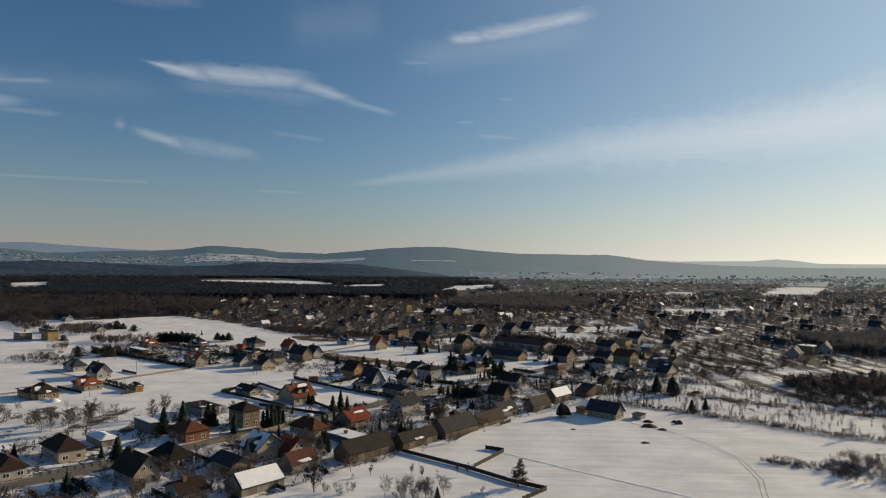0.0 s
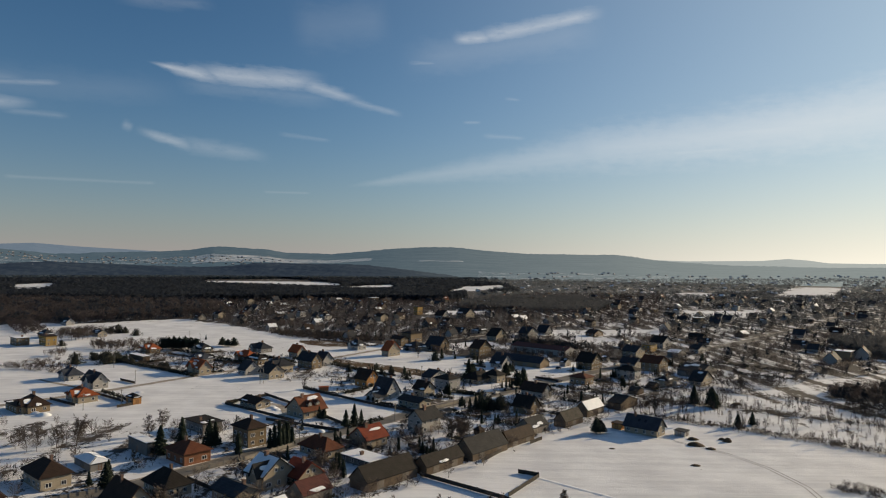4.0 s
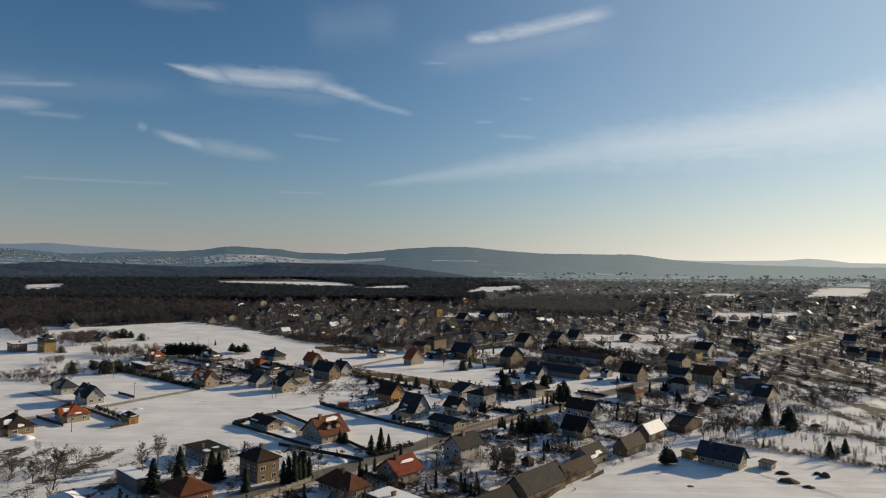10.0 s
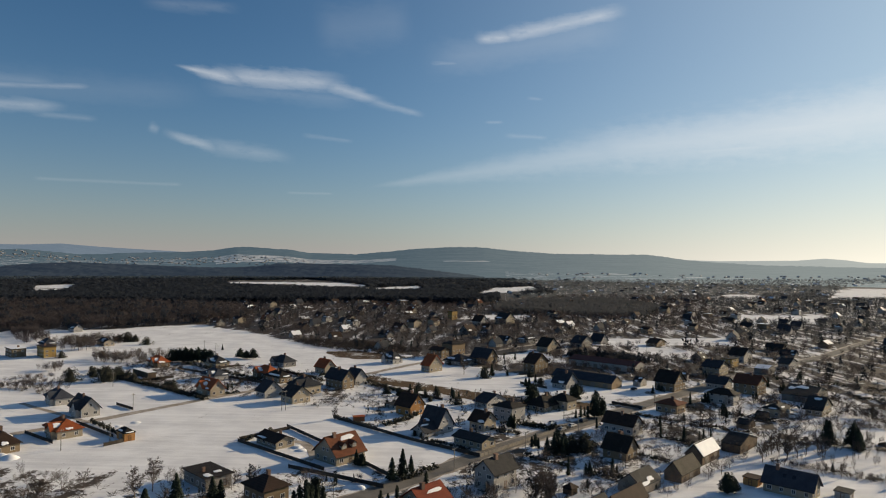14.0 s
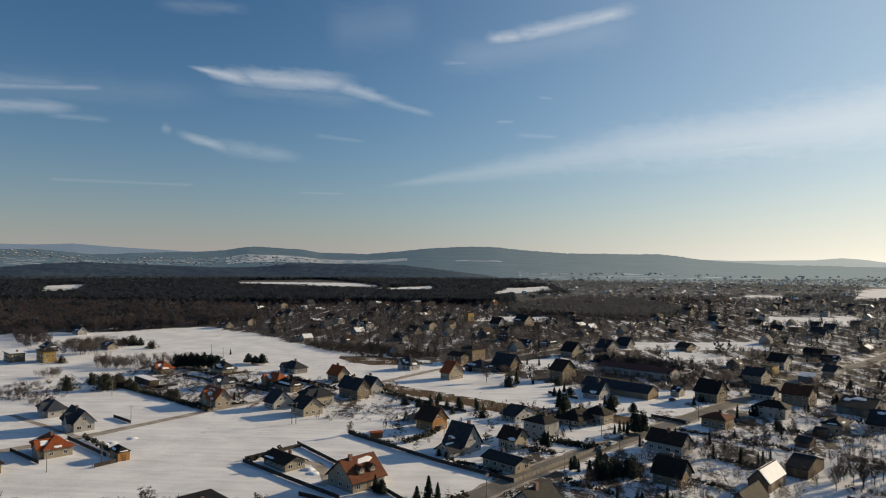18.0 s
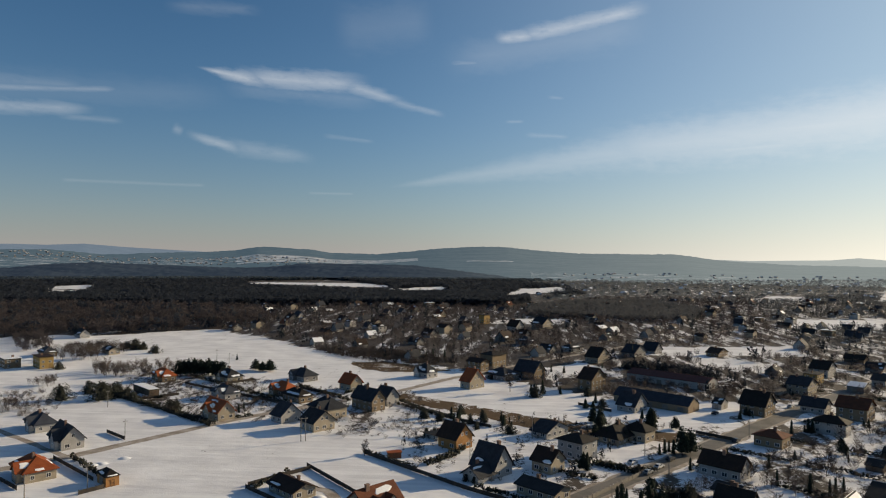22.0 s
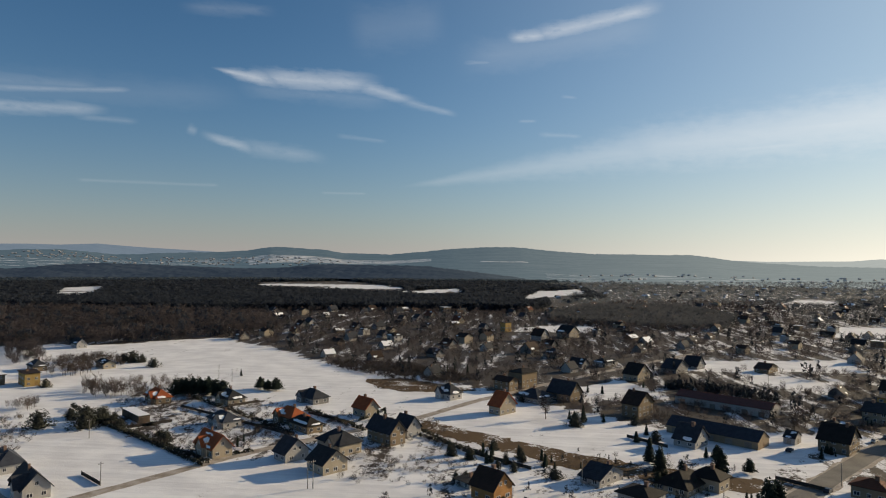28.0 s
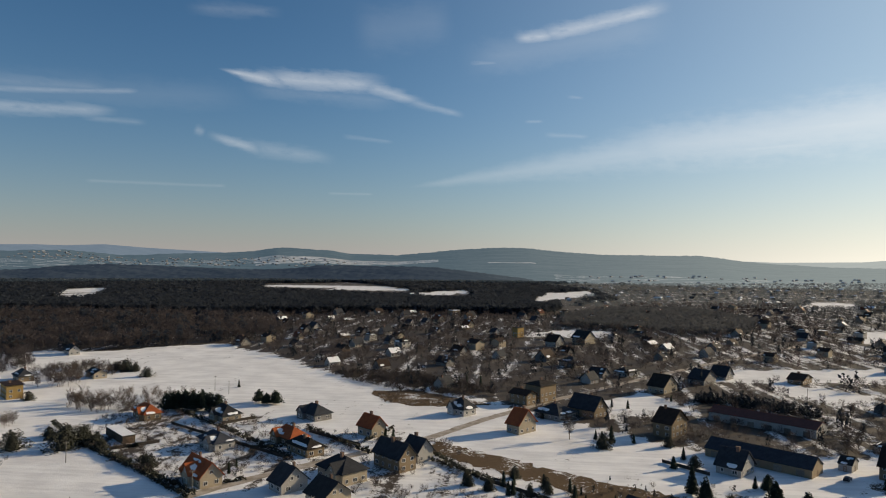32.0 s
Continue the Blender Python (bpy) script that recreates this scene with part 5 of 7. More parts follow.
def hedge(x0, y0, x1, y1, height=1.7):
    """A dark hedge: hundreds of tufts along a line, uneven on top."""
    rng = np.random.RandomState(int(abs(x0 * 3 + y0)))
    run = math.hypot(x1 - x0, y1 - y0)
    v, t = [], []
    for k in range(int(run * 9)):
        p = np.array([rng.uniform(0, run), rng.normal(0, 0.35), 0])
        p[2] = rng.uniform(0.1, 1.0) * height * (0.85 + 0.25 * math.sin(p[0] * 0.9) * math.sin(p[0] * 0.37))
        d = rng.normal(0, 0.36, (4, 3))
        n = len(v)
        v += [p + q for q in d]
        t += [(n, n + 1, n + 2), (n, n + 2, n + 3), (n, n + 3, n + 1), (n + 1, n + 3, n + 2)]
    v = np.array(v)
    v[:, 2] = np.maximum(v[:, 2], -0.05)
    ob = new("hedge", mesh_np("hedge", v, np.array(t), HEDGE))
    ob.matrix_basis = pose(x0, y0, 0, 0, 0, math.degrees(math.atan2(y1 - y0, x1 - x0)))
    tagged(ob, "dark clipped hedge along a garden plot", "hedge", group="garden hedges")


def pole(x, y, height):
    root = new("utility_pole")
    root.matrix_basis = pose(x, y, 0, 0, 0, 49)
    tagged(root, "grey concrete utility pole with a crossarm", "pole", group="utility poles")
    height = max(height, 7.5)
    k = 8
    ring = [(math.cos(2 * math.pi * i / k), math.sin(2 * math.pi * i / k)) for i in range(k)]
    verts = [(c * 0.16, s * 0.16, -0.3) for c, s in ring] + [(c * 0.09, s * 0.09, height) for c, s in ring]
    faces = [(i, (i + 1) % k, k + (i + 1) % k, k + i) for i in range(k)] + [tuple(range(k, 2 * k))]
    put("shaft", mesh_of("shaft", verts, faces, POLE), root)
    put("crossarm", mesh_of("crossarm", *box(-0.8, -0.06, height - 0.7, 0.8, 0.06, height - 0.58), POLE), root)
    for dx in (-0.7, 0, 0.7):
        put("insulator", mesh_of("insulator", *box(dx - 0.05, -0.05, height - 0.58, dx + 0.05, 0.05, height - 0.4), FRAME), root)


fence(-15, 238, 8, 219)
fence(8, 219, 21, 206)
fence(21, 206, 31, 199)
fence(31, 199, 23, 190)
fence(16, 242, 22, 238)
fence(22, 238, 11, 220)
fence(-109, 338, -70, 306)
fence(-109, 340, -95, 358)
fence(-82, 308, -49, 291)
fence(-97, 361, -73, 333)
fence(-73, 333, -49, 302)
hedge(-45, 297, -34, 312)
fence(-81, 377, -45, 344)
fence(-45, 344, -20, 325)
hedge(-59, 367, -46, 387)
hedge(-179, 363, -158, 345)
fence(-193, 343, -174, 330)
fence(-162, 349, -150, 334)
hedge(-4, 377, 9, 365)
palewall(-20, 325, 10, 362)
hedge(-11, 373, 17, 367)
palewall(-122, 205, -106, 219)
palewall(-86, 240, -74, 252)
palewall(-74, 252, -62, 270)
fence(-183, 360, -157, 340)
fence(-185, 395, -173, 386)
fence(-154, 328, -150, 334)
fence(44, 419, 56, 408)
hedge(-224, 467, -149, 412)
fence(-201, 497, -135, 454)
fence(-204, 455, -191, 468)
fence(-179, 500, -169, 513)
fence(-137, 492, -111, 474)
fence(24, 277, 29, 283)
fence(16, 272, 5, 253)
fence(16, 242, 22, 239)
fence(4, 468, 17, 454)
hedge(-83, 470, -62, 439)
fence(-62, 439, -37, 419)

hedge(-252, 490, -224, 464, 2.4)
hedge(-224, 464, -183, 435, 2.0)
hedge(-183, 435, -150, 409, 1.6)
hedge(-209, 521, -168, 486, 2.2)
hedge(-168, 486, -131, 452, 2.2)
hedge(-140, 498, -105, 464, 2.0)
hedge(-81, 459, -55, 437, 1.4)
hedge(-103, 504, -111, 479, 1.5)
hedge(-147, 423, -140, 429, 1.2)
hedge(-207, 456, -196, 462, 1.2)
hedge(-152, 464, -140, 470, 1.3)
hedge(-81, 378, -61, 361, 1.5)
hedge(-58, 366, -48, 381, 1.2)
hedge(-42, 346, -25, 334, 1.3)
hedge(-101, 355, -107, 337, 1.3)
hedge(-20, 366, -4, 357, 1.4)

pole(-28.5, 310.1, 4.0)
pole(-19.3, 295.1, 4.0)
pole(-172.7, 385.9, 6.8)
pole(-210.0, 438.2, 7.7)
pole(-154.3, 332.7, 4.1)
pole(16.6, 384.6, 6.9)
pole(19.3, 362.8, 4.0)
pole(63.0, 414.7, 7.2)
pole(101.5, 579.9, 9.6)
pole(-215.4, 573.2, 8.5)
pole(-204.4, 566.2, 5.0)
pole(-44.1, 372.5, 5.4)
pole(-28.6, 309.2, 4.0)
pole(-60.4, 273.5, 4.8)
pole(-4.1, 330.6, 4.0)
pole(-21.3, 404.4, 8.7)
pole(-166.0, 322.1, 5.1)
pole(-150.9, 413.6, 6.2)


# garden plots run at right angles to the road: a hedge or a fence between every two
plot_rng = random.Random(5)
for k in range(0, 22):
    s = 0.06 + k * 0.055
    i = int(s * (len(ROAD_PTS) - 60))
    px, py = ROAD_PTS[i]
    if px > 300:
        break
    for begin, end in ((9, 26), (34, 58), (62, 96), (-30, -10)):
        if plot_rng.random() < 0.75:
            a, b = begin + plot_rng.uniform(-2, 3), end + plot_rng.uniform(-6, 4)
            line = (px + 0.755 * a, py - 0.656 * a, px + 0.755 * b, py - 0.656 * b)
            if (begin == -30 and py < 470) or (begin == 62 and py < 440):
                continue
            if plot_rng.random() < 0.5 or begin > 60 or begin < 0 or k > 12:
                hedge(*line, plot_rng.uniform(1.0, 2.0))
            else:
                fence(*line)

# ---- single plants ----
plant('bush', -66.2, 433.5, 4.6, 0.8)
plant('bush', -59.1, 428.6, 3.6, 0.9)
plant('thuja', -52.5, 425.0, 4.6, 1.3)
plant('thuja', -50.7, 435.3, 4.1, 1.3)
plant('bush', -45.8, 424.7, 3.9, 0.8)
plant('bush', -40.6, 432.7, 3.9, 0.8)
plant('thuja', -32.0, 423.8, 4.5, 1.5)
plant('bush', -42.9, 416.4, 3.0, 0.8)
plant('bush', -48.6, 420.9, 2.6, 0.9)
plant('thuja', -28.7, 422.5, 2.2, 1.6)
plant('bush', -61.9, 403.0, 3.2, 0.8)
plant('bush', -58.8, 404.9, 3.0, 0.9)
plant('thuja', -19.4, 415.8, 2.1, 1.3)
plant('thuja', -18.1, 415.9, 1.9, 1.3)
plant('thuja', -16.3, 415.1, 2.7, 1.3)
plant('pine', 7.6, 425.6, 7.4, 0.9)
plant('pine', 30.9, 439.2, 5.2)
plant('bare', 14.4, 420.6, 4.8, 1.2)
plant('pine', 2.5, 404.2, 5.0, 1.1)
plant('pine', 6.5, 402.3, 4.4, 1.2)
plant('pine', 13.2, 402.5, 4.0, 1.2)
plant('spruce', -15.4, 487.1, 6.1, 1.6)
plant('bare', -27.4, 496.5, 11.0, 1.3)
plant('bare', -2.3, 495.8, 3.7, 1.4)
plant('thuja', 7.0, 560.4, 4.5, 1.3)
plant('thuja', -0.5, 563.3, 4.2, 1.2)
plant('thuja', 33.4, 582.7, 3.5, 1.3)
plant('spruce', 6.5, 460.8, 4.4, 1.4)
plant('bush', -44.8, 351.3, 2.1, 0.8)
plant('bush', -42.2, 349.6, 1.9, 0.8)
plant('bush', -11.8, 359.7, 1.8, 0.9)
plant('bush', 10.1, 365.1, 2.4, 0.8)
plant('pine', 52.9, 294.9, 5.2, 1.4)
plant('spruce', 113.2, 357.6, 8.0, 1.4)
plant('pine', 117.9, 347.8, 8.4, 1.3)
plant('bare', 86.6, 331.9, 7.3, 1.1)
plant('bare', 80.2, 333.7, 5.7, 1.2)
plant('bare', 83.9, 332.3, 8.4)
plant('bare', 101.8, 342.1, 5.8, 1.2)
plant('pale', 90.4, 313.1, 4.1, 0.8)
plant('pale', 93.1, 309.9, 5.0, 0.8)
plant('spruce', 112.9, 307.2, 5.5, 1.5)
plant('spruce', 120.7, 311.4, 5.4, 1.5)
plant('bare', 153.1, 398.1, 6.8, 1.3)
plant('bare', 170.4, 399.5, 6.3, 1.5)
plant('thuja', -4.0, 374.7, 1.5, 1.6)
plant('thuja', -2.9, 373.8, 1.5, 1.6)
plant('thuja', -1.8, 373.0, 1.5, 1.6)
plant('thuja', -0.8, 372.0, 1.5, 1.6)
plant('thuja', 0.2, 371.2, 1.5, 1.6)
plant('thuja', 1.2, 370.2, 1.5, 1.6)
plant('thuja', 2.2, 369.4, 1.5, 1.6)
plant('thuja', 3.2, 368.7, 1.5, 1.6)
plant('thuja', 4.2, 367.7, 1.5, 1.6)
plant('thuja', 5.2, 366.9, 1.5, 1.6)
plant('thuja', 6.1, 366.0, 1.5, 1.6)
plant('thuja', 7.1, 365.2, 1.5, 1.6)
plant('thuja', 8.1, 364.5, 1.5, 1.6)
plant('larch', 23.1, 202.1, 10.9, 1.1)
plant('pale', -133.9, 257.7, 11.7, 1.3)
plant('bare', -116.7, 276.7, 8.9, 1.2)
plant('bare', -115.0, 283.4, 10.1, 1.2)
plant('pale', -158.3, 265.6, 6.7, 1.6)
plant('pale', -154.4, 269.8, 5.7, 1.8)
plant('pale', -143.6, 263.4, 7.4, 1.5)
plant('bare', -154.3, 274.5, 3.6, 1.6)
thicket(-127.3, 247.5, 2.7, 1.3)
plant('spruce', -103.9, 256.0, 10.1, 1.3)
plant('spruce', -102.0, 269.6, 9.8, 1.1)
plant('spruce', -91.2, 267.2, 9.8, 1.2)
plant('spruce', -89.6, 268.8, 8.6, 1.2)
plant('spruce', -105.9, 223.1, 7.4, 1.3)
plant('spruce', -111.6, 224.8, 4.2, 1.2)
plant('thuja', -78.4, 259.3, 7.0, 1.5)
plant('spruce', -74.4, 275.8, 3.5)
thicket(-112.5, 290.7, 3.8, 1.2)
plant('thuja', -69.5, 266.9, 7.0, 1.1)
plant('thuja', -68.1, 267.6, 8.2, 1.1)
plant('thuja', -66.5, 268.2, 9.4, 1.1)
plant('thuja', -65.4, 269.5, 7.8, 1.1)
plant('thuja', -64.2, 270.8, 7.1, 1.1)
plant('thuja', -63.0, 272.7, 6.3, 1.1)
plant('spruce', -47.3, 298.2, 7.0, 1.2)
plant('spruce', -44.4, 301.5, 8.8)
plant('spruce', -42.2, 306.4, 5.5)
plant('bare', -80.7, 374.9, 6.0, 1.1)
plant('bare', -5.0, 281.3, 8.1, 1.1)
plant('bare', -1.4, 279.3, 9.1, 1.1)
plant('bare', -3.0, 286.5, 7.4, 1.1)
plant('bare', 0.8, 288.4, 6.0)
thicket(10.7, 290.7, 2.8)
plant('spruce', 3.3, 328.7, 6.5, 1.1)
plant('spruce', 6.0, 331.2, 7.1, 1.1)
plant('pine', 8.5, 341.2, 5.6, 1.1)
plant('bush', 12.5, 334.1, 5.5, 1.1)
plant('bush', 17.5, 334.4, 6.1, 1.1)
plant('bush', 12.1, 351.9, 2.3)
plant('thuja', -54.0, 433.2, 5.2, 1.2)
plant('bush', -50.5, 442.4, 3.8, 1.1)
plant('thuja', -41.0, 434.2, 4.4, 1.1)
plant('thuja', -32.8, 430.6, 4.4, 1.1)
plant('thuja', -29.4, 429.1, 2.5, 1.1)
plant('bush', -29.8, 410.4, 3.5, 1.3)
plant('thuja', -19.7, 423.2, 2.2)
plant('spruce', 5.9, 433.8, 8.8, 1.2)
plant('spruce', 12.7, 472.3, 4.9)
plant('spruce', -16.6, 497.3, 4.3)
plant('bush', -36.6, 533.4, 3.7, 1.2)
plant('bush', -240.6, 450.8, 6.7, 1.35)
plant('bush', -235.9, 465.7, 3.6, 1.2)
plant('bush', -300.0, 626.9, 6.9, 1.49)
plant('bush', -307.9, 630.1, 5.0, 1.35)
plant('bush', -293.7, 627.7, 5.0, 1.35)
plant('bush', -275.8, 609.9, 5.4, 1.35)
plant('pine', -215.8, 522.2, 8.2, 1.7)
plant('pine', -212.9, 525.3, 8.2, 1.7)
plant('pine', -209.0, 525.7, 8.8, 1.7)
plant('pine', -205.1, 526.1, 8.2, 1.7)
plant('pine', -201.5, 527.8, 8.6, 1.7)
plant('pine', -195.9, 524.2, 8.2, 1.7)
plant('pine', -192.0, 524.6, 7.7, 1.7)
plant('pine', -180.3, 547.4, 6.1, 1.8)
plant('pine', -174.7, 543.5, 5.3, 1.8)
plant('pine', -170.2, 544.0, 6.3, 1.8)
plant('spruce', -206.4, 584.9, 4.5, 0.9)
plant('bush', -239.8, 470.8, 3.6, 1.49)
plant('bush', -232.7, 471.5, 4.8, 1.62)
plant('bush', -223.0, 466.9, 5.4, 1.62)
plant('bush', -214.3, 462.4, 4.1, 1.62)
plant('bush', -181.6, 440.5, 3.3, 1.62)
thicket(-265.4, 524.1, 9.1, 1.4)
thicket(-254.6, 521.0, 8.4, 1.4)
thicket(-245.9, 521.9, 7.8, 1.4)
thicket(-236.8, 520.1, 7.6, 1.4)
thicket(-313.5, 572.9, 10.1, 1.4)
thicket(-307.8, 573.5, 9.7, 1.4)
thicket(-306.5, 582.3, 7.6, 1.4)
thicket(-307.8, 600.4, 4.9, 1.3)
thicket(-268.3, 428.4, 4.1, 1.8)
thicket(-263.8, 430.6, 4.1, 1.8)
thicket(-256.0, 427.7, 5.4, 1.8)
thicket(-252.5, 431.6, 5.6, 1.8)
thicket(-243.9, 426.1, 3.6, 1.4)
plant('bush', -297.6, 535.0, 4.1, 1.49)
plant('bush', -385.0, 641.9, 3.4, 1.62)
thicket(-275.9, 484.5, 5.9)
thicket(-270.0, 485.1, 6.2)
plant('pine', 51.8, 293.1, 5.7, 1.2)
plant('pine', 54.7, 295.0, 3.8, 1.2)
plant('spruce', 110.5, 350.6, 9.2, 1.2)
plant('spruce', 117.2, 343.3, 7.9, 1.3)
plant('spruce', 120.9, 348.7, 5.7, 1.2)
plant('bare', 98.9, 332.5, 7.1, 1.2)
plant('bare', 85.3, 329.3, 9.2, 1.2)
plant('bare', 83.2, 336.2, 7.2, 1.2)
plant('bare', 90.0, 331.9, 8.7, 1.2)
plant('bare', 75.9, 326.5, 7.5, 1.2)
plant('bare', 95.6, 337.0, 6.6, 1.2)
plant('bare', 102.4, 337.5, 6.6, 1.2)
plant('spruce', 94.1, 316.7, 3.1)
thicket(147.8, 398.4, 5.3, 1.2)
plant('bare', 150.1, 391.8, 7.8, 1.2)
plant('spruce', 113.6, 307.8, 5.0)
plant('bare', 77.2, 393.2, 6.6, 1.2)
plant('bare', 79.5, 386.6, 6.5, 1.2)
plant('bare', 87.9, 394.0, 5.9, 1.2)
plant('bare', 49.3, 362.9, 6.0, 1.2)
plant('bare', 54.9, 360.4, 6.0, 1.2)
plant('bare', 78.8, 489.0, 7.5, 1.2)
plant('bare', 86.0, 495.3, 7.6, 1.2)
plant('bare', 92.9, 507.6, 7.0, 1.2)
plant('pine', 30.2, 387.8, 9.0)
plant('pine', 33.7, 389.9, 8.1)
plant('thuja', 24.5, 389.0, 5.0, 1.1)
plant('thuja', 26.5, 391.0, 4.1, 1.1)
plant('thuja', 22.1, 386.9, 4.0, 1.1)
plant('thuja', 27.4, 388.6, 5.2, 1.1)
plant('spruce', 5.6, 415.0, 9.5, 1.2)
plant('pine', 13.8, 420.4, 4.6)
plant('pine', 27.1, 421.9, 8.0, 1.2)
plant('bush', 9.1, 364.6, 2.3)
plant('spruce', 28.0, 441.8, 4.3)
plant('spruce', -11.0, 491.8, 7.5)
plant('bush', -15.3, 484.3, 5.5, 1.1)
plant('spruce', -1.9, 493.1, 4.0)
plant('bush', 11.3, 490.3, 4.3)
plant('thuja', 6.3, 461.0, 4.4, 1.2)
plant('bush', 14.6, 464.0, 3.9, 1.2)
plant('bush', 32.7, 442.9, 4.0, 1.2)
plant('pine', 8.9, 429.6, 4.8, 1.1)
plant('bush', -65.0, 432.5, 3.0)
plant('bush', -58.4, 428.8, 3.4)
plant('spruce', -51.0, 425.5, 4.8)
plant('bush', -39.8, 428.4, 3.4)
plant('thuja', -31.5, 425.3, 3.8)
plant('thuja', -82.8, 619.0, 4.6)
plant('thuja', -78.4, 622.8, 5.0)
plant('thuja', -69.7, 616.0, 5.8)
plant('spruce', -102.9, 484.8, 5.0)
plant('thuja', -98.9, 480.6, 6.2)
plant('bush', -222.2, 454.2, 7.0, 1.62)
plant('bush', -220.2, 463.3, 5.4, 1.35)
plant('bush', -207.9, 456.2, 3.5, 1.35)
plant('bush', -177.5, 437.0, 4.3)
plant('thuja', -147.7, 434.1, 4.2)
plant('thuja', -147.9, 441.0, 3.2)
plant('bare', -8.8, 211.5, 3.9)
plant('bare', -5.6, 208.8, 3.9)
plant('bare', 5.3, 213.4, 3.8)
plant('bare', 8.6, 212.2, 3.9)
thicket(-1.2, 206.3, 2.6)
plant('bare', 2.1, 223.7, 1.8)
thicket(-9.0, 191.3, 5.5, 1.5)
thicket(-5.9, 191.4, 6.3, 1.5)
thicket(-2.7, 193.8, 4.0, 1.5)
plant('spruce', -0.7, 189.3, 3.9, 1.2)
plant('bare', -35.9, 194.9, 8.1, 1.1)
thicket(-31.5, 197.5, 3.3, 1.3)
thicket(-26.7, 195.3, 3.2, 1.2)
plant('bare', -21.5, 210.9, 3.5)
thicket(13.4, 194.4, 1.6, 1.2)
plant('bare', -5.0, 282.5, 7.6, 1.1)
plant('bare', -1.4, 280.2, 7.5, 1.1)
plant('spruce', -104.9, 192.3, 5.6, 1.3)
plant('spruce', -101.2, 193.6, 3.6, 1.3)
plant('spruce', -109.4, 231.8, 5.6, 1.3)
thicket(-141.3, 230.3, 4.8, 1.6)
plant('spruce', -138.6, 222.2, 5.1, 1.2)


# evergreens in the gardens on both sides of the road
garden_rng = random.Random(21)
garden_walls = [(o.location.x, o.location.y) for o in scene.objects if o.name.split(".")[0] in ("house", "barn", "shed") and o.parent is None]
planted = 0
while planted < 95:
    i = garden_rng.randrange(40, len(ROAD_PTS) - 40)
    side, d = garden_rng.choice((1, 1, 1, -1)), garden_rng.uniform(7, 48)
    x, y = ROAD_PTS[i][0] + 0.755 * side * d + garden_rng.gauss(0, 2), ROAD_PTS[i][1] - 0.656 * side * d + garden_rng.gauss(0, 2)
    if side < 0 and d > 22 or not 170 < y < 620 or any((x - a) ** 2 + (y - b) ** 2 < 72 for a, b in garden_walls):
        continue
    if ((ROAD_PTS - (x, y)) ** 2).sum(1).min() < 49 or inside(x, y, FIELDS[0]):
        continue
    for k in range(garden_rng.choice((1, 1, 2, 3))):
        plant(garden_rng.choice(("thuja", "thuja", "spruce", "pine")), x + k * 0.755 * 1.5, y - k * 0.656 * 1.5, garden_rng.uniform(2.0, 6.0), garden_rng.uniform(0.8, 1.3))
        planted += 1

# ---- the far village ----
def far_house(number, lu, lv, eave, top, shape, wall, roof, snow):
    root = house(number * 60.0, -900, 49, lu, lv, eave, top, shape, wall, roof, snow=snow, plain=1)
    return root


VARIANTS = [far_house(i, *v) for i, v in enumerate((
    (9, 11, 3.2, 7.6, "R", "grey", "darkbrown", 0.2), (9, 9, 5.8, 8.0, "H", "white", "greybrown", 0.3), (10, 9, 3.4, 8.0, "L", "white", "black", 0.0),
    (10, 10, 5.6, 8.2, "R", "cream", "darkbrown", 0.1), (9, 12, 3.0, 6.6, "R", "grey", "grey", 0.3), (10, 8, 3.4, 7.0, "L", "white", "grey", 0.75),
    (11, 10, 5.8, 6.4, "F", "tan", "grey", 0.9), (9, 10, 3.4, 8.2, "R", "cream", "brown", 0.1), (12, 7, 2.8, 5.2, "L", "boards", "greybrown", 0.75)))]


def near_house_spot(x, y, spots, gap):
    return any((x - a) ** 2 + (y - b) ** 2 < gap * gap for a, b in spots)


rng = random.Random(11)
spots = [(o.location.x, o.location.y) for o in scene.objects if o.name.split(".")[0] in ("house", "barn", "shed") and o.parent is None]
far_spots = []
tries = 0
while len(far_spots) < 235 and tries < 20000:
    tries += 1
    x, y = rng.uniform(-420, 900), 490 + 900 * rng.random() ** 1.25
    if not inside(x, y, VILLAGE) or any(inside(x, y, f) for f in FIELDS) or inside(x, y, RIGHT_WOOD):
        continue
    if (x < 130 and y < 600) or (x < 230 and y < 520):
        continue
    if abs(x) > y * 0.75 or near_house_spot(x, y, spots, 20) or near_house_spot(x, y, far_spots, 19):
        continue
    if ((ROAD_PTS - (x, y)) ** 2).sum(1).min() < 144 or ((LANE_PTS - (x, y)) ** 2).sum(1).min() < 100:
        continue
    far_spots.append((x, y))
for k, (x, y) in enumerate(far_spots):
    source = VARIANTS[rng.choice((0, 0, 0, 1, 1, 2, 2, 2, 2, 3, 3, 4, 4, 5, 6, 7, 8, 8))]
    if k < len(VARIANTS):
        VARIANTS[k].matrix_basis = pose(x, y, 0, 0, 0, 49 + rng.choice((0, 90)))
    else:
        s = rng.uniform(0.75, 1.1)
        copy_thing(source, pose(x, y, 0, 0, 0, 49 + rng.choice((0, 90)) + rng.uniform(-5, 5)) @ Matrix.Diagonal((s, s, s, 1)))


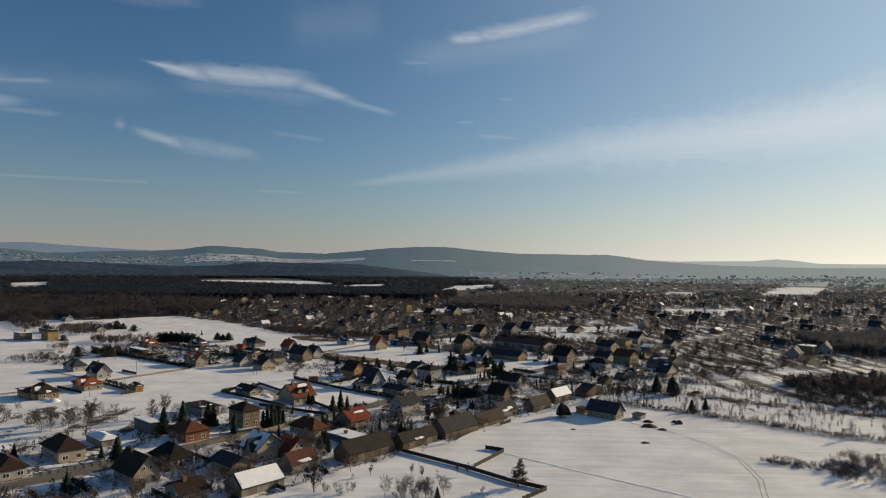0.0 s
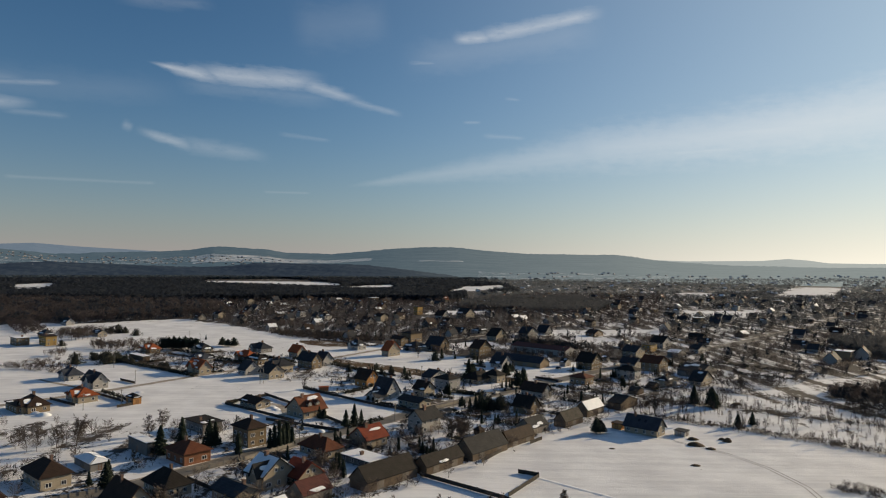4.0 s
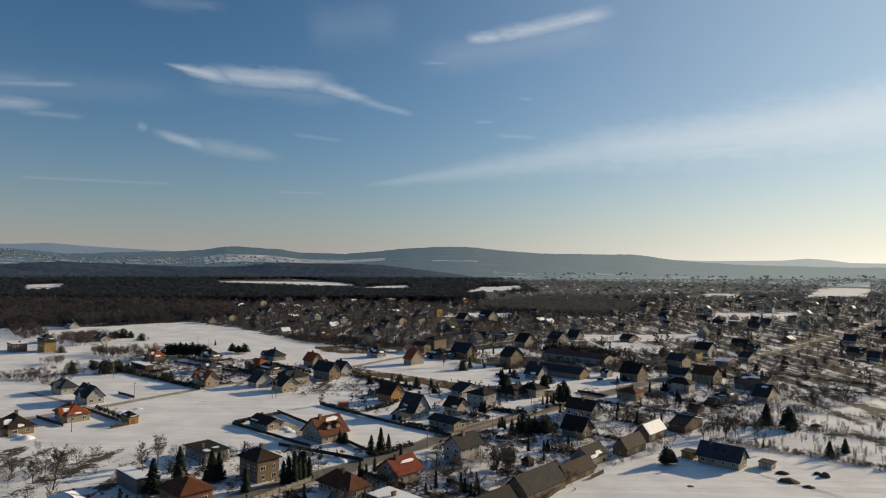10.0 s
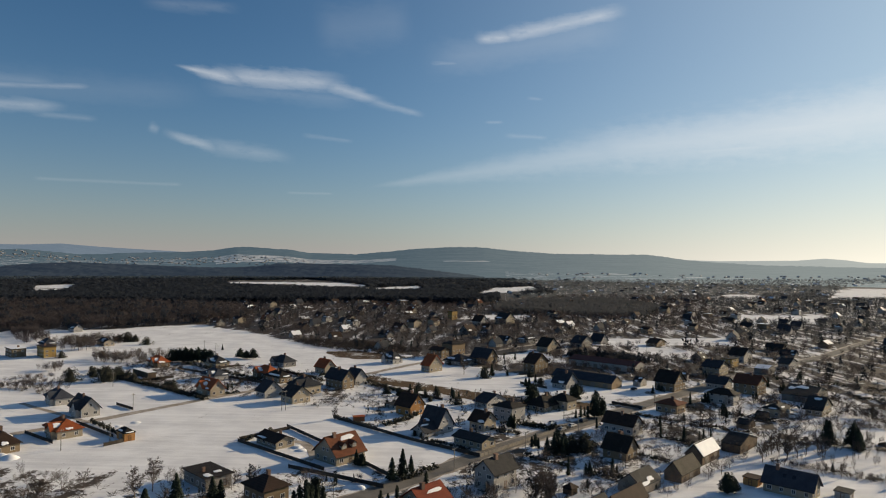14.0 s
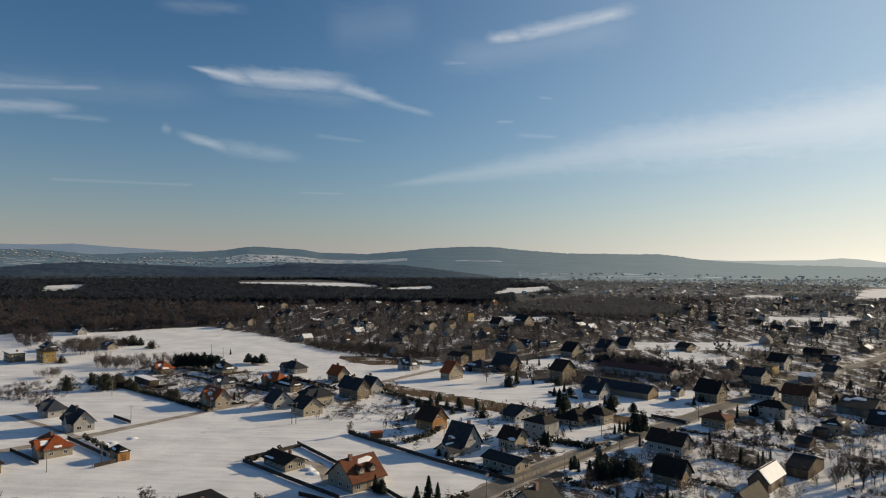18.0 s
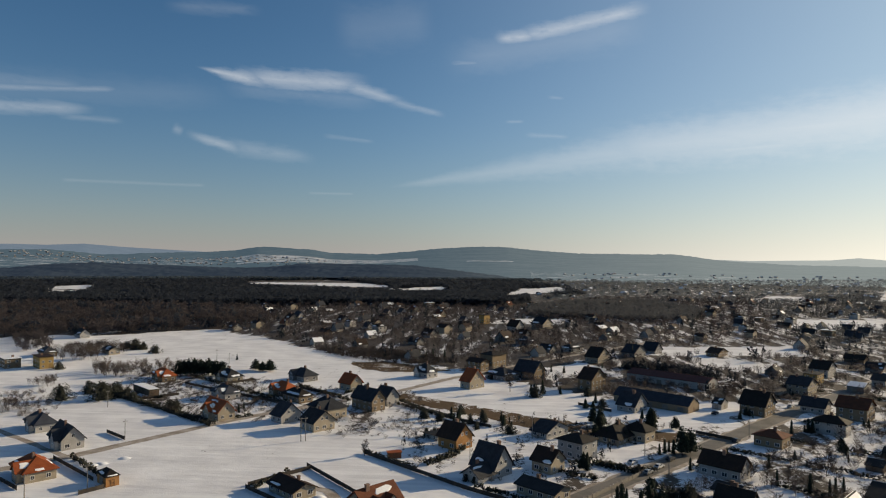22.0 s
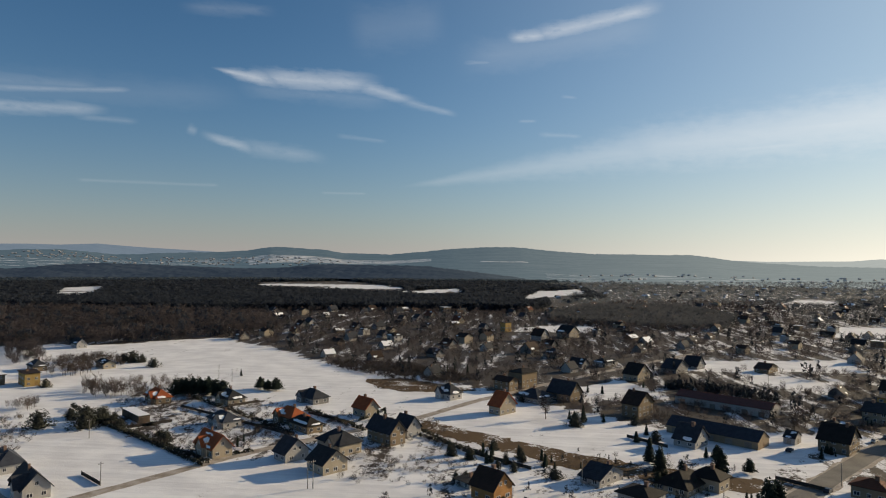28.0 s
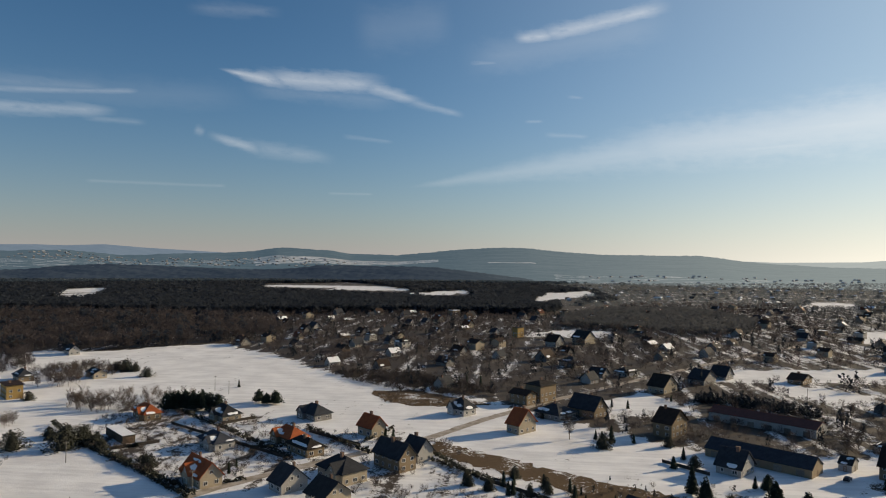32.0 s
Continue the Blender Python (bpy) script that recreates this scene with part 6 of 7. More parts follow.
def tiny_houses(name, walls, roofs, count, seed, zone, label):
    """The most distant roofs, far too many to count, joined into walls and roofs."""
    r = random.Random(seed)
    wv, wf, rv, rf = [], [], [], []
    made = 0
    while made < count:
        x, y = r.uniform(*zone[:2]), r.uniform(*zone[2:])
        if any(inside(x, y, f) for f in FIELDS) or inside(x, y, PINE_BELT) or abs(x) > y * 0.85:
            continue
        made += 1
        a, l, w, e, h = radians(r.choice((40, 130)) + r.uniform(-20, 20)), r.uniform(3.5, 6), r.uniform(3, 4.5), r.uniform(2.5, 5), r.uniform(1.5, 3)
        z = float(terrain(np.array(x), np.array(y))) - 0.5
        m = Matrix.Translation((x, y, z)) @ Matrix.Rotation(a, 4, "Z")
        bv, bf = box(-l, -w, -1, l, w, e)
        n = len(wv)
        wv += [m @ Vector(p) for p in bv]
        wf += [tuple(i + n for i in f) for f in bf]
        n = len(rv)
        rv += [m @ Vector(p) for p in ((-l - .4, -w - .4, e - .2), (l + .4, -w - .4, e - .2), (l + .4, w + .4, e - .2), (-l - .4, w + .4, e - .2), (-l - .4, 0, e + h), (l + .4, 0, e + h))]
        rf += [tuple(i + n for i in f) for f in ((0, 1, 5, 4), (2, 3, 4, 5), (1, 2, 5), (3, 0, 4), (3, 2, 1, 0))]
    ob = tagged(new(name), label, "houses", kind="stuff")
    put("wall", mesh_of("wall", wv, wf, walls), ob)
    put("roof", mesh_of("roof", rv, rf, roofs), ob)


# roof grey lightened in its base colour to stand for distance haze
HAZED_ROOF = material("hazed_roof", (0.4, 0.41, 0.44), (0.3, 0.31, 0.34), 0.1, 0.8)
tiny_houses("distant_houses", WALLS["white"], SNOW, 90, 3, (50, 1700, 1380, 2350), "distant pale houses with snowy roofs across the valley")
tiny_houses("distant_houses", WALLS["grey"], ROOFS["grey"], 190, 4, (50, 1700, 1380, 2350), "distant houses with dark roofs across the valley")
tiny_houses("distant_houses", WALLS["white"], HAZED_ROOF, 150, 6, (250, 2000, 2330, 2950), "distant pale houses at the foot of the hills")
tiny_houses("distant_houses", WALLS["grey"], HAZED_ROOF, 230, 5, (-2500, -800, 3080, 3560), "distant village houses below the hills")

# ---- woods ----
def sliver_proto(seed, count, width):
    """A far leafless tree: a trunk and a crown of slender forking slivers."""
    r = np.random.RandomState(seed)
    v, t = prism(np.array([0, 0, -0.02]), np.array([r.normal(0, 0.03), r.normal(0, 0.03), 0.75]), 0.02, 0.006)
    v, t = list(v), list(t)
    for i in range(count):
        f = r.uniform(0.2, 0.75)
        a = r.uniform(0, 2 * math.pi)
        p = np.array([math.cos(a) * 0.12 * r.rand(), math.sin(a) * 0.12 * r.rand(), f])
        reach = r.uniform(0.14, 0.36)
        q = p + np.array([math.cos(a) * reach, math.sin(a) * reach, reach * r.uniform(0.2, 1.3) * (1 - 0.5 * (f - 0.2))])
        q[2] = min(q[2], 1.0)
        s = np.cross(q - p, r.normal(0, 1, 3))
        s = s / np.linalg.norm(s) * width * r.uniform(0.6, 1.5)
        n = len(v)
        v += [p - s * 0.5, q - s, q + s]
        t.append((n, n + 1, n + 2))
    return np.array(v), np.array(t)


def places(count, seed, poly, low, high, wide=(0.8, 1.2), clear=0.0, box_=None, avoid_fields=True):
    r = random.Random(seed)
    xs, ys = [p[0] for p in poly], [p[1] for p in poly]
    out, tries = [], 0
    houses = np.array(spots + far_spots)
    while len(out) < count and tries < count * 12:
        tries += 1
        x, y = r.uniform(min(xs), max(xs)), r.uniform(min(ys), max(ys))
        if not inside(x, y, poly) or (avoid_fields and any(inside(x, y, f) for f in FIELDS)):
            continue
        if clear:
            if ((houses - (x, y)) ** 2).sum(1).min() < clear * clear:
                continue
            if ((ROAD_PTS - (x, y)) ** 2).sum(1).min() < 64 or ((LANE_PTS - (x, y)) ** 2).sum(1).min() < 30:
                continue
        h = r.uniform(low, high)
        w = h * r.uniform(*wide)
        out.append((x, y, float(terrain(np.array(x), np.array(y))), h, w))
    return out


def needle_proto(seed, count, size):
    """A far pine: a rounded crown of many small boughs on a short trunk."""
    r = np.random.RandomState(seed)
    v, t = prism(np.array([0, 0, -0.02]), np.array([0, 0, 0.6]), 0.02, 0.01)
    v, t = list(v), list(t)
    for i in range(count):
        f = r.uniform(0.15, 1.0)
        a = r.uniform(0, 2 * math.pi)
        w = 0.3 * math.sqrt(max(0.02, 1 - ((f - 0.4) / 0.62) ** 2)) * r.uniform(0.4, 1.05)
        p = np.array([math.cos(a) * w, math.sin(a) * w, f])
        d = r.normal(0, size, (3, 3))
        n = len(v)
        v += [p + d[0], p + d[1], p + d[2]]
        t.append((n, n + 1, n + 2))
    return np.array(v), np.array(t)


def along(count, seed, line, wide, low, high, slim=(0.5, 0.9)):
    """Places spread along a bent line, thinning out to both sides."""
    r = random.Random(seed)
    runs = [math.hypot(b[0] - a[0], b[1] - a[1]) for a, b in zip(line, line[1:])]
    out = []
    for k in range(count):
        d, i = r.uniform(0, sum(runs)), 0
        while d > runs[i] and i < len(runs) - 1:
            d -= runs[i]
            i += 1
        f = d / runs[i]
        a, b = line[i], line[i + 1]
        h = low + (high - low) * r.random() ** 2
        out.append((a[0] + (b[0] - a[0]) * f + r.gauss(0, wide), a[1] + (b[1] - a[1]) * f + r.gauss(0, wide), 0.0, h, h * r.uniform(*slim)))
    return out


NEEDLES = [needle_proto(60 + s, 40, 0.1) for s in range(6)]
FAR_NEEDLES = [needle_proto(70 + s, 22, 0.14) for s in range(5)]


def hides_field(p):
    """Whether a tree would stand in the line of sight to a snowy clearing behind it."""
    return any(inside(-15 + (p[0] + 15) * s, 100 + (p[1] - 100) * s, f) for f in FIELDS[1:] for s in (1.0, 1.04, 1.08, 1.12, 1.16))


FAR_BARE = [sliver_proto(s, 38, 0.023) for s in range(8)]
NEAR_BARE = [sliver_proto(20 + s, 120, 0.0095) for s in range(6)]
WEEDS = [sliver_proto(90 + s, 34, 0.02) for s in range(6)]
DISTANT_BARE = [sliver_proto(80 + s, 20, 0.04) for s in range(6)]
TUFTS = [sliver_proto(40 + s, 24, 0.03) for s in range(5)]
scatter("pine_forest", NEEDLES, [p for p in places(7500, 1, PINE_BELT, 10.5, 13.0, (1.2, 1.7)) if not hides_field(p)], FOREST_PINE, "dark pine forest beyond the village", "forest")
scatter("bare_wood", FAR_BARE, places(7000, 2, LEFT_WOOD, 8, 14, (0.8, 1.2)), FAR_TWIGS, "leafless brown wood at the edge of the fields", "forest")
scatter("wood_pines", NEEDLES, places(900, 12, LEFT_WOOD, 9, 15, (0.8, 1.15)), FOREST_PINE, "scattered pines in the leafless wood", "forest")
crowd = places(10500, 3, VILLAGE, 3.5, 9.5, (0.8, 1.2), 5.5)
scatter("village_trees", NEAR_BARE, [(x, y, z, h * 0.75, w * 0.7) for x, y, z, h, w in crowd if y < 680], FAR_TWIGS, "leafless trees and bushes round the nearer houses", "trees")
scatter("village_trees", FAR_BARE, [p for p in crowd if p[0] < p[1] * 0.3 and p[1] >= 680], FAR_TWIGS, "leafless garden trees between the houses", "trees")
scatter("village_trees", FAR_BARE, [p for p in crowd if p[0] >= p[1] * 0.3 and p[1] >= 680], HAZED_WOOD, "leafless trees between the houses by the road, paled by painted haze", "trees")
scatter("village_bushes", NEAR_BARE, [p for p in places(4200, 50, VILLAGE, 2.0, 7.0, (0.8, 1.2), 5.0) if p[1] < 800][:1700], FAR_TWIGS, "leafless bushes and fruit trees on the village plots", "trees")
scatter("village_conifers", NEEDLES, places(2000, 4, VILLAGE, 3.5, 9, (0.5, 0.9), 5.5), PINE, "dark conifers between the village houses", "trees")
scatter("right_wood", FAR_BARE, places(3600, 5, RIGHT_WOOD, 7, 12, (0.7, 1.0), 5.0), HAZED_WOOD, "dense leafless wood beside the road", "forest")
scatter("right_pines", NEEDLES, places(300, 6, RIGHT_PINES, 4, 6.5, (0.8, 1.2)), PINE, "young pine thicket beside the snowy scrub", "forest")
low_weeds = along(1700, 31, BANDS[0], 1.5, 0.35, 2.4) + along(1400, 32, BANDS[1], 1.4, 0.35, 2.2) + along(1300, 33, BANDS[2], 1.5, 0.35, 2.4)
weeds = along(60, 34, BANDS[0], 3.5, 3, 6.5, (0.3, 0.5)) + along(80, 35, BANDS[1], 5.0, 3, 7.0, (0.3, 0.5))
weeds += places(620, 7, SCRUB, 2.0, 6.0, (0.22, 0.4), 4.0)
scatter("low_scrub", WEEDS, low_weeds, TWIGS, "low brown weeds in long rows across the snow", "scrub")
scatter("scrub", NEAR_BARE, weeds, TWIGS, "leafless brown scrub in long rows across the snow", "scrub")
scatter("grass_rows", TUFTS, along(1500, 36, BANDS[0], 2.2, 0.3, 0.8, (1.0, 2.0)) + along(1100, 37, BANDS[1], 1.8, 0.3, 0.8, (1.0, 2.0)) + along(1100, 38, BANDS[2], 1.8, 0.3, 0.8, (1.0, 2.0)), DRY_GRASS, "dry brown weeds along the rows of scrub", "grass")
BROWN_WOOD = ((185, 359), (176, 340), (184, 329), (191, 314), (240, 290), (300, 300), (222, 361))
scatter("brown_wood", NEAR_BARE, places(520, 39, BROWN_WOOD, 3, 7, (0.6, 1.0)), TWIGS, "leafless brown young wood beside the pines", "forest")
CLUMP = ((108, 232), (112, 226), (123, 220), (130, 214), (140, 222), (136, 229), (124, 229), (115, 236))
scatter("brush", NEAR_BARE, places(150, 40, CLUMP, 0.8, 2.6, (0.9, 1.5)), TWIGS, "clump of leafless brush in the snowy field", "scrub")
TALL_CLUMP = ((123, 222), (139, 236), (160, 230), (156, 212), (135, 206), (125, 210))
scatter("tall_brush", NEAR_BARE, places(170, 47, TALL_CLUMP, 1.2, 5.0, (0.45, 0.9)), TWIGS, "taller leafless brush and saplings in the snowy field", "scrub")
scatter("pine_brush", NEAR_BARE, places(1100, 48, RIGHT_PINES, 3, 6.5, (0.6, 0.9)), FAR_TWIGS, "dense leafless young wood among the pines", "forest")
scatter("brush_grass", TUFTS, places(520, 41, CLUMP, 0.3, 0.7, (1.2, 2.0)) + places(420, 49, TALL_CLUMP, 0.3, 0.8, (1.2, 2.0)), DRY_GRASS, "dry weeds round the brush in the field", "grass")
MID_WOOD = ((-1500, 1180), (-760, 1180), (-700, 1400), (-250, 1420), (30, 1420), (150, 1500), (150, 2000), (0, 2300), (-600, 2330), (-1300, 1850), (-1500, 1700))
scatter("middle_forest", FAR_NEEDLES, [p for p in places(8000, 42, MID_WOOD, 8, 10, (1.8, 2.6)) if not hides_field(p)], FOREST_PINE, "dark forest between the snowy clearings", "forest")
BIRCHES = ((-282, 545), (-268, 518), (-246, 508), (-222, 528), (-212, 556), (-249, 560))
scatter("birch_thicket", NEAR_BARE, places(130, 43, BIRCHES, 3, 7.0, (0.5, 0.8), avoid_fields=False), PALE_TWIGS, "pale young birches in a dense thicket", "forest")
FARM_TREES = ((-350, 596), (-318, 588), (-296, 604), (-300, 640), (-345, 640))
scatter("farm_trees", NEAR_BARE, places(150, 44, FARM_TREES, 3, 8, (0.6, 0.9), 7.0, avoid_fields=False), TWIGS, "leafless trees round the far farm", "trees")
YARD = ((-178, 262), (-190, 292), (-160, 300), (-128, 284), (-118, 268), (-140, 256))
scatter("yard_thicket", NEAR_BARE, places(46, 45, YARD, 1.5, 7.5, (0.6, 0.9), 6.0), PALE_TWIGS, "pale leafless trees and brush behind the gardens", "trees")
BUSHY = ((-285, 446), (-262, 470), (-232, 438), (-222, 410), (-254, 424), (-277, 432))
scatter("low_thicket", NEAR_BARE, places(170, 46, BUSHY, 1.0, 3.2, (0.9, 1.3)), TWIGS, "low brown thicket in the snowy field", "scrub")
VALLEY = ((40, 1330), (1250, 1300), (2300, 2500), (1500, 2700), (150, 2500), (-150, 2100), (-140, 1960), (150, 1990))
scatter("valley_trees", DISTANT_BARE, places(11000, 8, VALLEY, 5, 9, (1.0, 1.6)), HAZED_TWIGS, "distant trees across the valley", "forest")
BACK_WOOD = ((-2300, 1500), (-1300, 1850), (-800, 2230), (-300, 2360), (100, 2380), (150, 2500), (1300, 2450), (2300, 1600)) + BACK_RIDGE
scatter("back_forest", FAR_NEEDLES, [p for p in places(15000, 9, BACK_WOOD, 8.5, 10.5, (2.2, 3.2)) if p[0] < 0.12 * p[1] + random.Random(int(p[0])).gauss(-190, 130) and math.hypot(p[0] + 30, p[1] - 115) < 2420], HAZED_PINE, "wide dark forest below the hills", "forest")
GARDENS = ((-150, 165), (-100, 200), (-50, 262), (-20, 300), (30, 360), (95, 420), (160, 480), (230, 440), (180, 400), (110, 355), (75, 330), (30, 285), (0, 240), (-40, 205), (-80, 160))
scatter("garden_trees", NEAR_BARE, places(800, 10, GARDENS, 1.5, 6.5, (0.7, 1.1), 6.5), TWIGS, "leafless fruit trees and bushes in the gardens", "trees")
scatter("plot_shrubs", NEAR_BARE, places(420, 13, PLOTS, 1.0, 4.0, (0.9, 1.3), 7.0), TWIGS, "leafless shrubs on the garden plots", "trees")
ROW = ((60, 470), (140, 500), (200, 520), (260, 560), (130, 590), (20, 590), (-10, 545), (20, 500))
scatter("plot_trees", NEAR_BARE, places(380, 14, ROW, 1.5, 5.0, (0.7, 1.1), 9.0), TWIGS, "leafless trees behind the long roofs", "trees")
STRIP_GRASS = places(2600, 15, STRIP, 0.35, 0.9, (1.0, 2.0), avoid_fields=False) + places(900, 19, MEADOW, 0.4, 1.1, (1.0, 2.0), avoid_fields=False)
scatter("meadow_brush", NEAR_BARE, places(110, 51, MEADOW, 0.6, 2.4, (0.8, 1.3), avoid_fields=False), TWIGS, "brown brush on the dry meadow", "scrub")
scatter("dry_grass", TUFTS, STRIP_GRASS, DRY_GRASS, "tufts of dry brown grass on the strip", "grass")
scatter("thicket", NEAR_BARE, THICKETS, TWIGS, "leafless thickets of thin stems along the plots", "scrub")
scatter("old_scrub", NEAR_BARE, places(800, 16, OLD_SCRUB, 1.5, 4.5, (0.8, 1.2), 6.0), TWIGS, "dark leafless scrub at the field edge", "scrub")
scatter("grey_wood", DISTANT_BARE, places(2600, 17, GREY_WOOD, 8, 11, (0.9, 1.3)), HAZED_WOOD, "leafless wood behind the village, greyed by painted haze", "forest")
LEFT_BRUSH = ((-91, 427), (-68, 434), (-54, 420), (-63, 405), (-93, 407))
scatter("field_brush", NEAR_BARE, places(90, 60, LEFT_BRUSH, 0.5, 2.2, (0.8, 1.3), 5.0, avoid_fields=False), TWIGS, "small leafless shrubs and weeds on the snowy plot", "shrubs")
ORCHARD = ((-216, 467), (-169, 441), (-154, 413), (-200, 445))
scatter("orchard", NEAR_BARE, places(75, 61, ORCHARD, 1.2, 3.4, (0.8, 1.3), 5.0, avoid_fields=False), TWIGS, "leafless fruit trees in a garden behind the hedge", "shrubs")
INNER_YARDS = ((-167, 466), (-152, 478), (-125, 447), (-132, 428), (-149, 430))
scatter("yard_shrubs", NEAR_BARE, places(70, 62, INNER_YARDS, 0.8, 2.8, (0.8, 1.3), 5.0, avoid_fields=False), TWIGS, "leafless shrubs in the yards between the houses", "shrubs")
UPPER_YARDS = ((-244, 503), (-210, 508), (-166, 481), (-173, 448), (-206, 470))
scatter("yard_brush", NEAR_BARE, places(95, 63, UPPER_YARDS, 0.8, 3.2, (0.8, 1.3), 5.0, avoid_fields=False), TWIGS, "brown leafless brush in the upper gardens", "shrubs")
NEAR_YARDS = ((-165, 175), (-150, 225), (-125, 262), (-100, 300), (-60, 300), (-25, 310), (0, 300), (20, 290), (-5, 240), (-40, 200), (-70, 170), (-120, 160))
scatter("near_yards", NEAR_BARE, places(190, 70, NEAR_YARDS, 1.2, 6.5, (0.7, 1.1), 6.5), TWIGS, "leafless garden trees and bushes round the near houses", "trees")
scatter("near_yard_conifers", NEEDLES, places(110, 71, NEAR_YARDS, 1.5, 5.5, (0.45, 0.8), 6.5), PINE, "small dark conifers round the near houses", "trees")
scatter("near_yard_weeds", TUFTS, places(900, 72, NEAR_YARDS, 0.25, 0.8, (1.0, 2.0), 5.0), DRY_GRASS, "dry weeds standing out of the snow in the yards", "grass")
scatter("left_garden_shrubs", NEAR_BARE, places(150, 73, LEFT_GARDENS, 0.6, 3.0, (0.8, 1.3), 5.5, avoid_fields=False), TWIGS, "leafless shrubs in the gardens by the brown strip", "shrubs")
scatter("left_garden_conifers", NEEDLES, places(60, 74, LEFT_GARDENS, 1.0, 3.5, (0.6, 1.0), 6.0, avoid_fields=False), PINE, "small dark conifers in the gardens by the brown strip", "trees")
FAR_FARM = ((-458, 710), (-371, 601), (-358, 619), (-423, 702))
scatter("far_farm_trees", NEAR_BARE, places(160, 75, FAR_FARM, 3, 9, (0.6, 1.0), 6.0, avoid_fields=False), FAR_TWIGS, "leafless trees between the farms at the wood", "trees")
HEDGE_BAND = ((49, 598), (81, 586), (101, 562), (93, 548), (74, 567), (45, 581))
scatter("conifer_hedge", NEEDLES, places(260, 18, HEDGE_BAND, 2.5, 4.5, (0.8, 1.1), 4.0), PINE, "dark row of young conifers behind the long roof", "hedge")

# ---- cars and small things ----
CAR_PAINT = {"white": material("white_car_paint", (0.6, 0.6, 0.6), None, 3, 0.25), "silver": material("silver_car_paint", (0.3, 0.31, 0.32), None, 3, 0.3, metal=0.5),
             "dark": material("dark_car_paint", (0.03, 0.032, 0.04), None, 3, 0.25), "red": material("red_car_paint", (0.3, 0.03, 0.02), None, 3, 0.3)}
TYRE = material("tyre_rubber", (0.02, 0.02, 0.02), None, 5, 0.9)
BODY = [(-2.1, 0.35), (2.1, 0.35), (2.15, 0.75), (1.95, 0.92), (1.05, 0.98), (0.45, 1.42), (-1.2, 1.46), (-1.85, 1.0), (-2.15, 0.9)]


def car(x, y, turn, paint):
    root = new("car")
    root.matrix_basis = pose(x, y, 0.06, 0, 0, turn)
    tagged(root, f"{paint} parked car beside the village road", "car")
    k = len(BODY)
    verts = []
    for side, inset in ((-0.85, 1), (0.85, 1)):
        verts += [(px, side * (0.8 if pz > 1.2 else 1.0), pz) for px, pz in BODY]
    faces = [tuple(range(k)), tuple(range(2 * k - 1, k - 1, -1))] + [(i, k + i, k + (i + 1) % k, (i + 1) % k) for i in range(k)]
    put("body", mesh_of("body", verts, faces, CAR_PAINT[paint]), root)
    put("windscreen", mesh_of("windscreen", *slab(((1.0, -0.62, 1.02), (1.0, 0.62, 1.02), (0.5, 0.55, 1.4), (0.5, -0.55, 1.4)), 0.02), GLASS), root)
    put("rear_window", mesh_of("rear_window", *slab(((-1.82, -0.62, 1.04), (-1.82, 0.62, 1.04), (-1.25, 0.55, 1.43), (-1.25, -0.55, 1.43)), 0.02), GLASS), root)
    for side in (-1, 1):
        put("side_window", mesh_of("side_window", *box(-1.1, side * 0.79 - 0.03, 1.02, 0.5, side * 0.79 + 0.03, 1.34), GLASS), root)
        for wx in (-1.35, 1.35):
            ring = [(math.cos(a * math.pi / 6) * 0.33, math.sin(a * math.pi / 6) * 0.33 + 0.33) for a in range(12)]
            v = [(wx + c, side * 0.88, s) for c, s in ring] + [(wx + c, side * 0.68, s) for c, s in ring]
            put("wheel", mesh_of("wheel", v, [tuple(range(12)), tuple(range(23, 11, -1))] + [(i, 12 + i, 12 + (i + 1) % 12, (i + 1) % 12) for i in range(12)], TYRE), root)


def heap(x, y, radius, height, mat, label, category):
    """A lumpy heap of earth or snow."""
    r = random.Random(int(x * 3 + y * 5))
    verts, faces, k = [], [], 14
    for lvl, (f, h) in enumerate(((1.0, -0.1), (0.75, 0.45), (0.4, 0.85))):
        for i in range(k):
            a = 2 * math.pi * i / k
            q = radius * f * r.uniform(0.8, 1.2)
            verts.append((math.cos(a) * q, math.sin(a) * q * 0.8, h * height * r.uniform(0.85, 1.1)))
    verts.append((0, 0, height))
    for lvl in range(2):
        for i in range(k):
            faces.append((lvl * k + i, lvl * k + (i + 1) % k, lvl * k + k + (i + 1) % k, lvl * k + k + i))
    faces += [(2 * k + i, 2 * k + (i + 1) % k, 3 * k) for i in range(k)]
    ob = new("mound", mesh_of("mound", verts, faces, mat, True))
    ob.matrix_basis = pose(x, y, 0)
    tagged(ob, label, category)


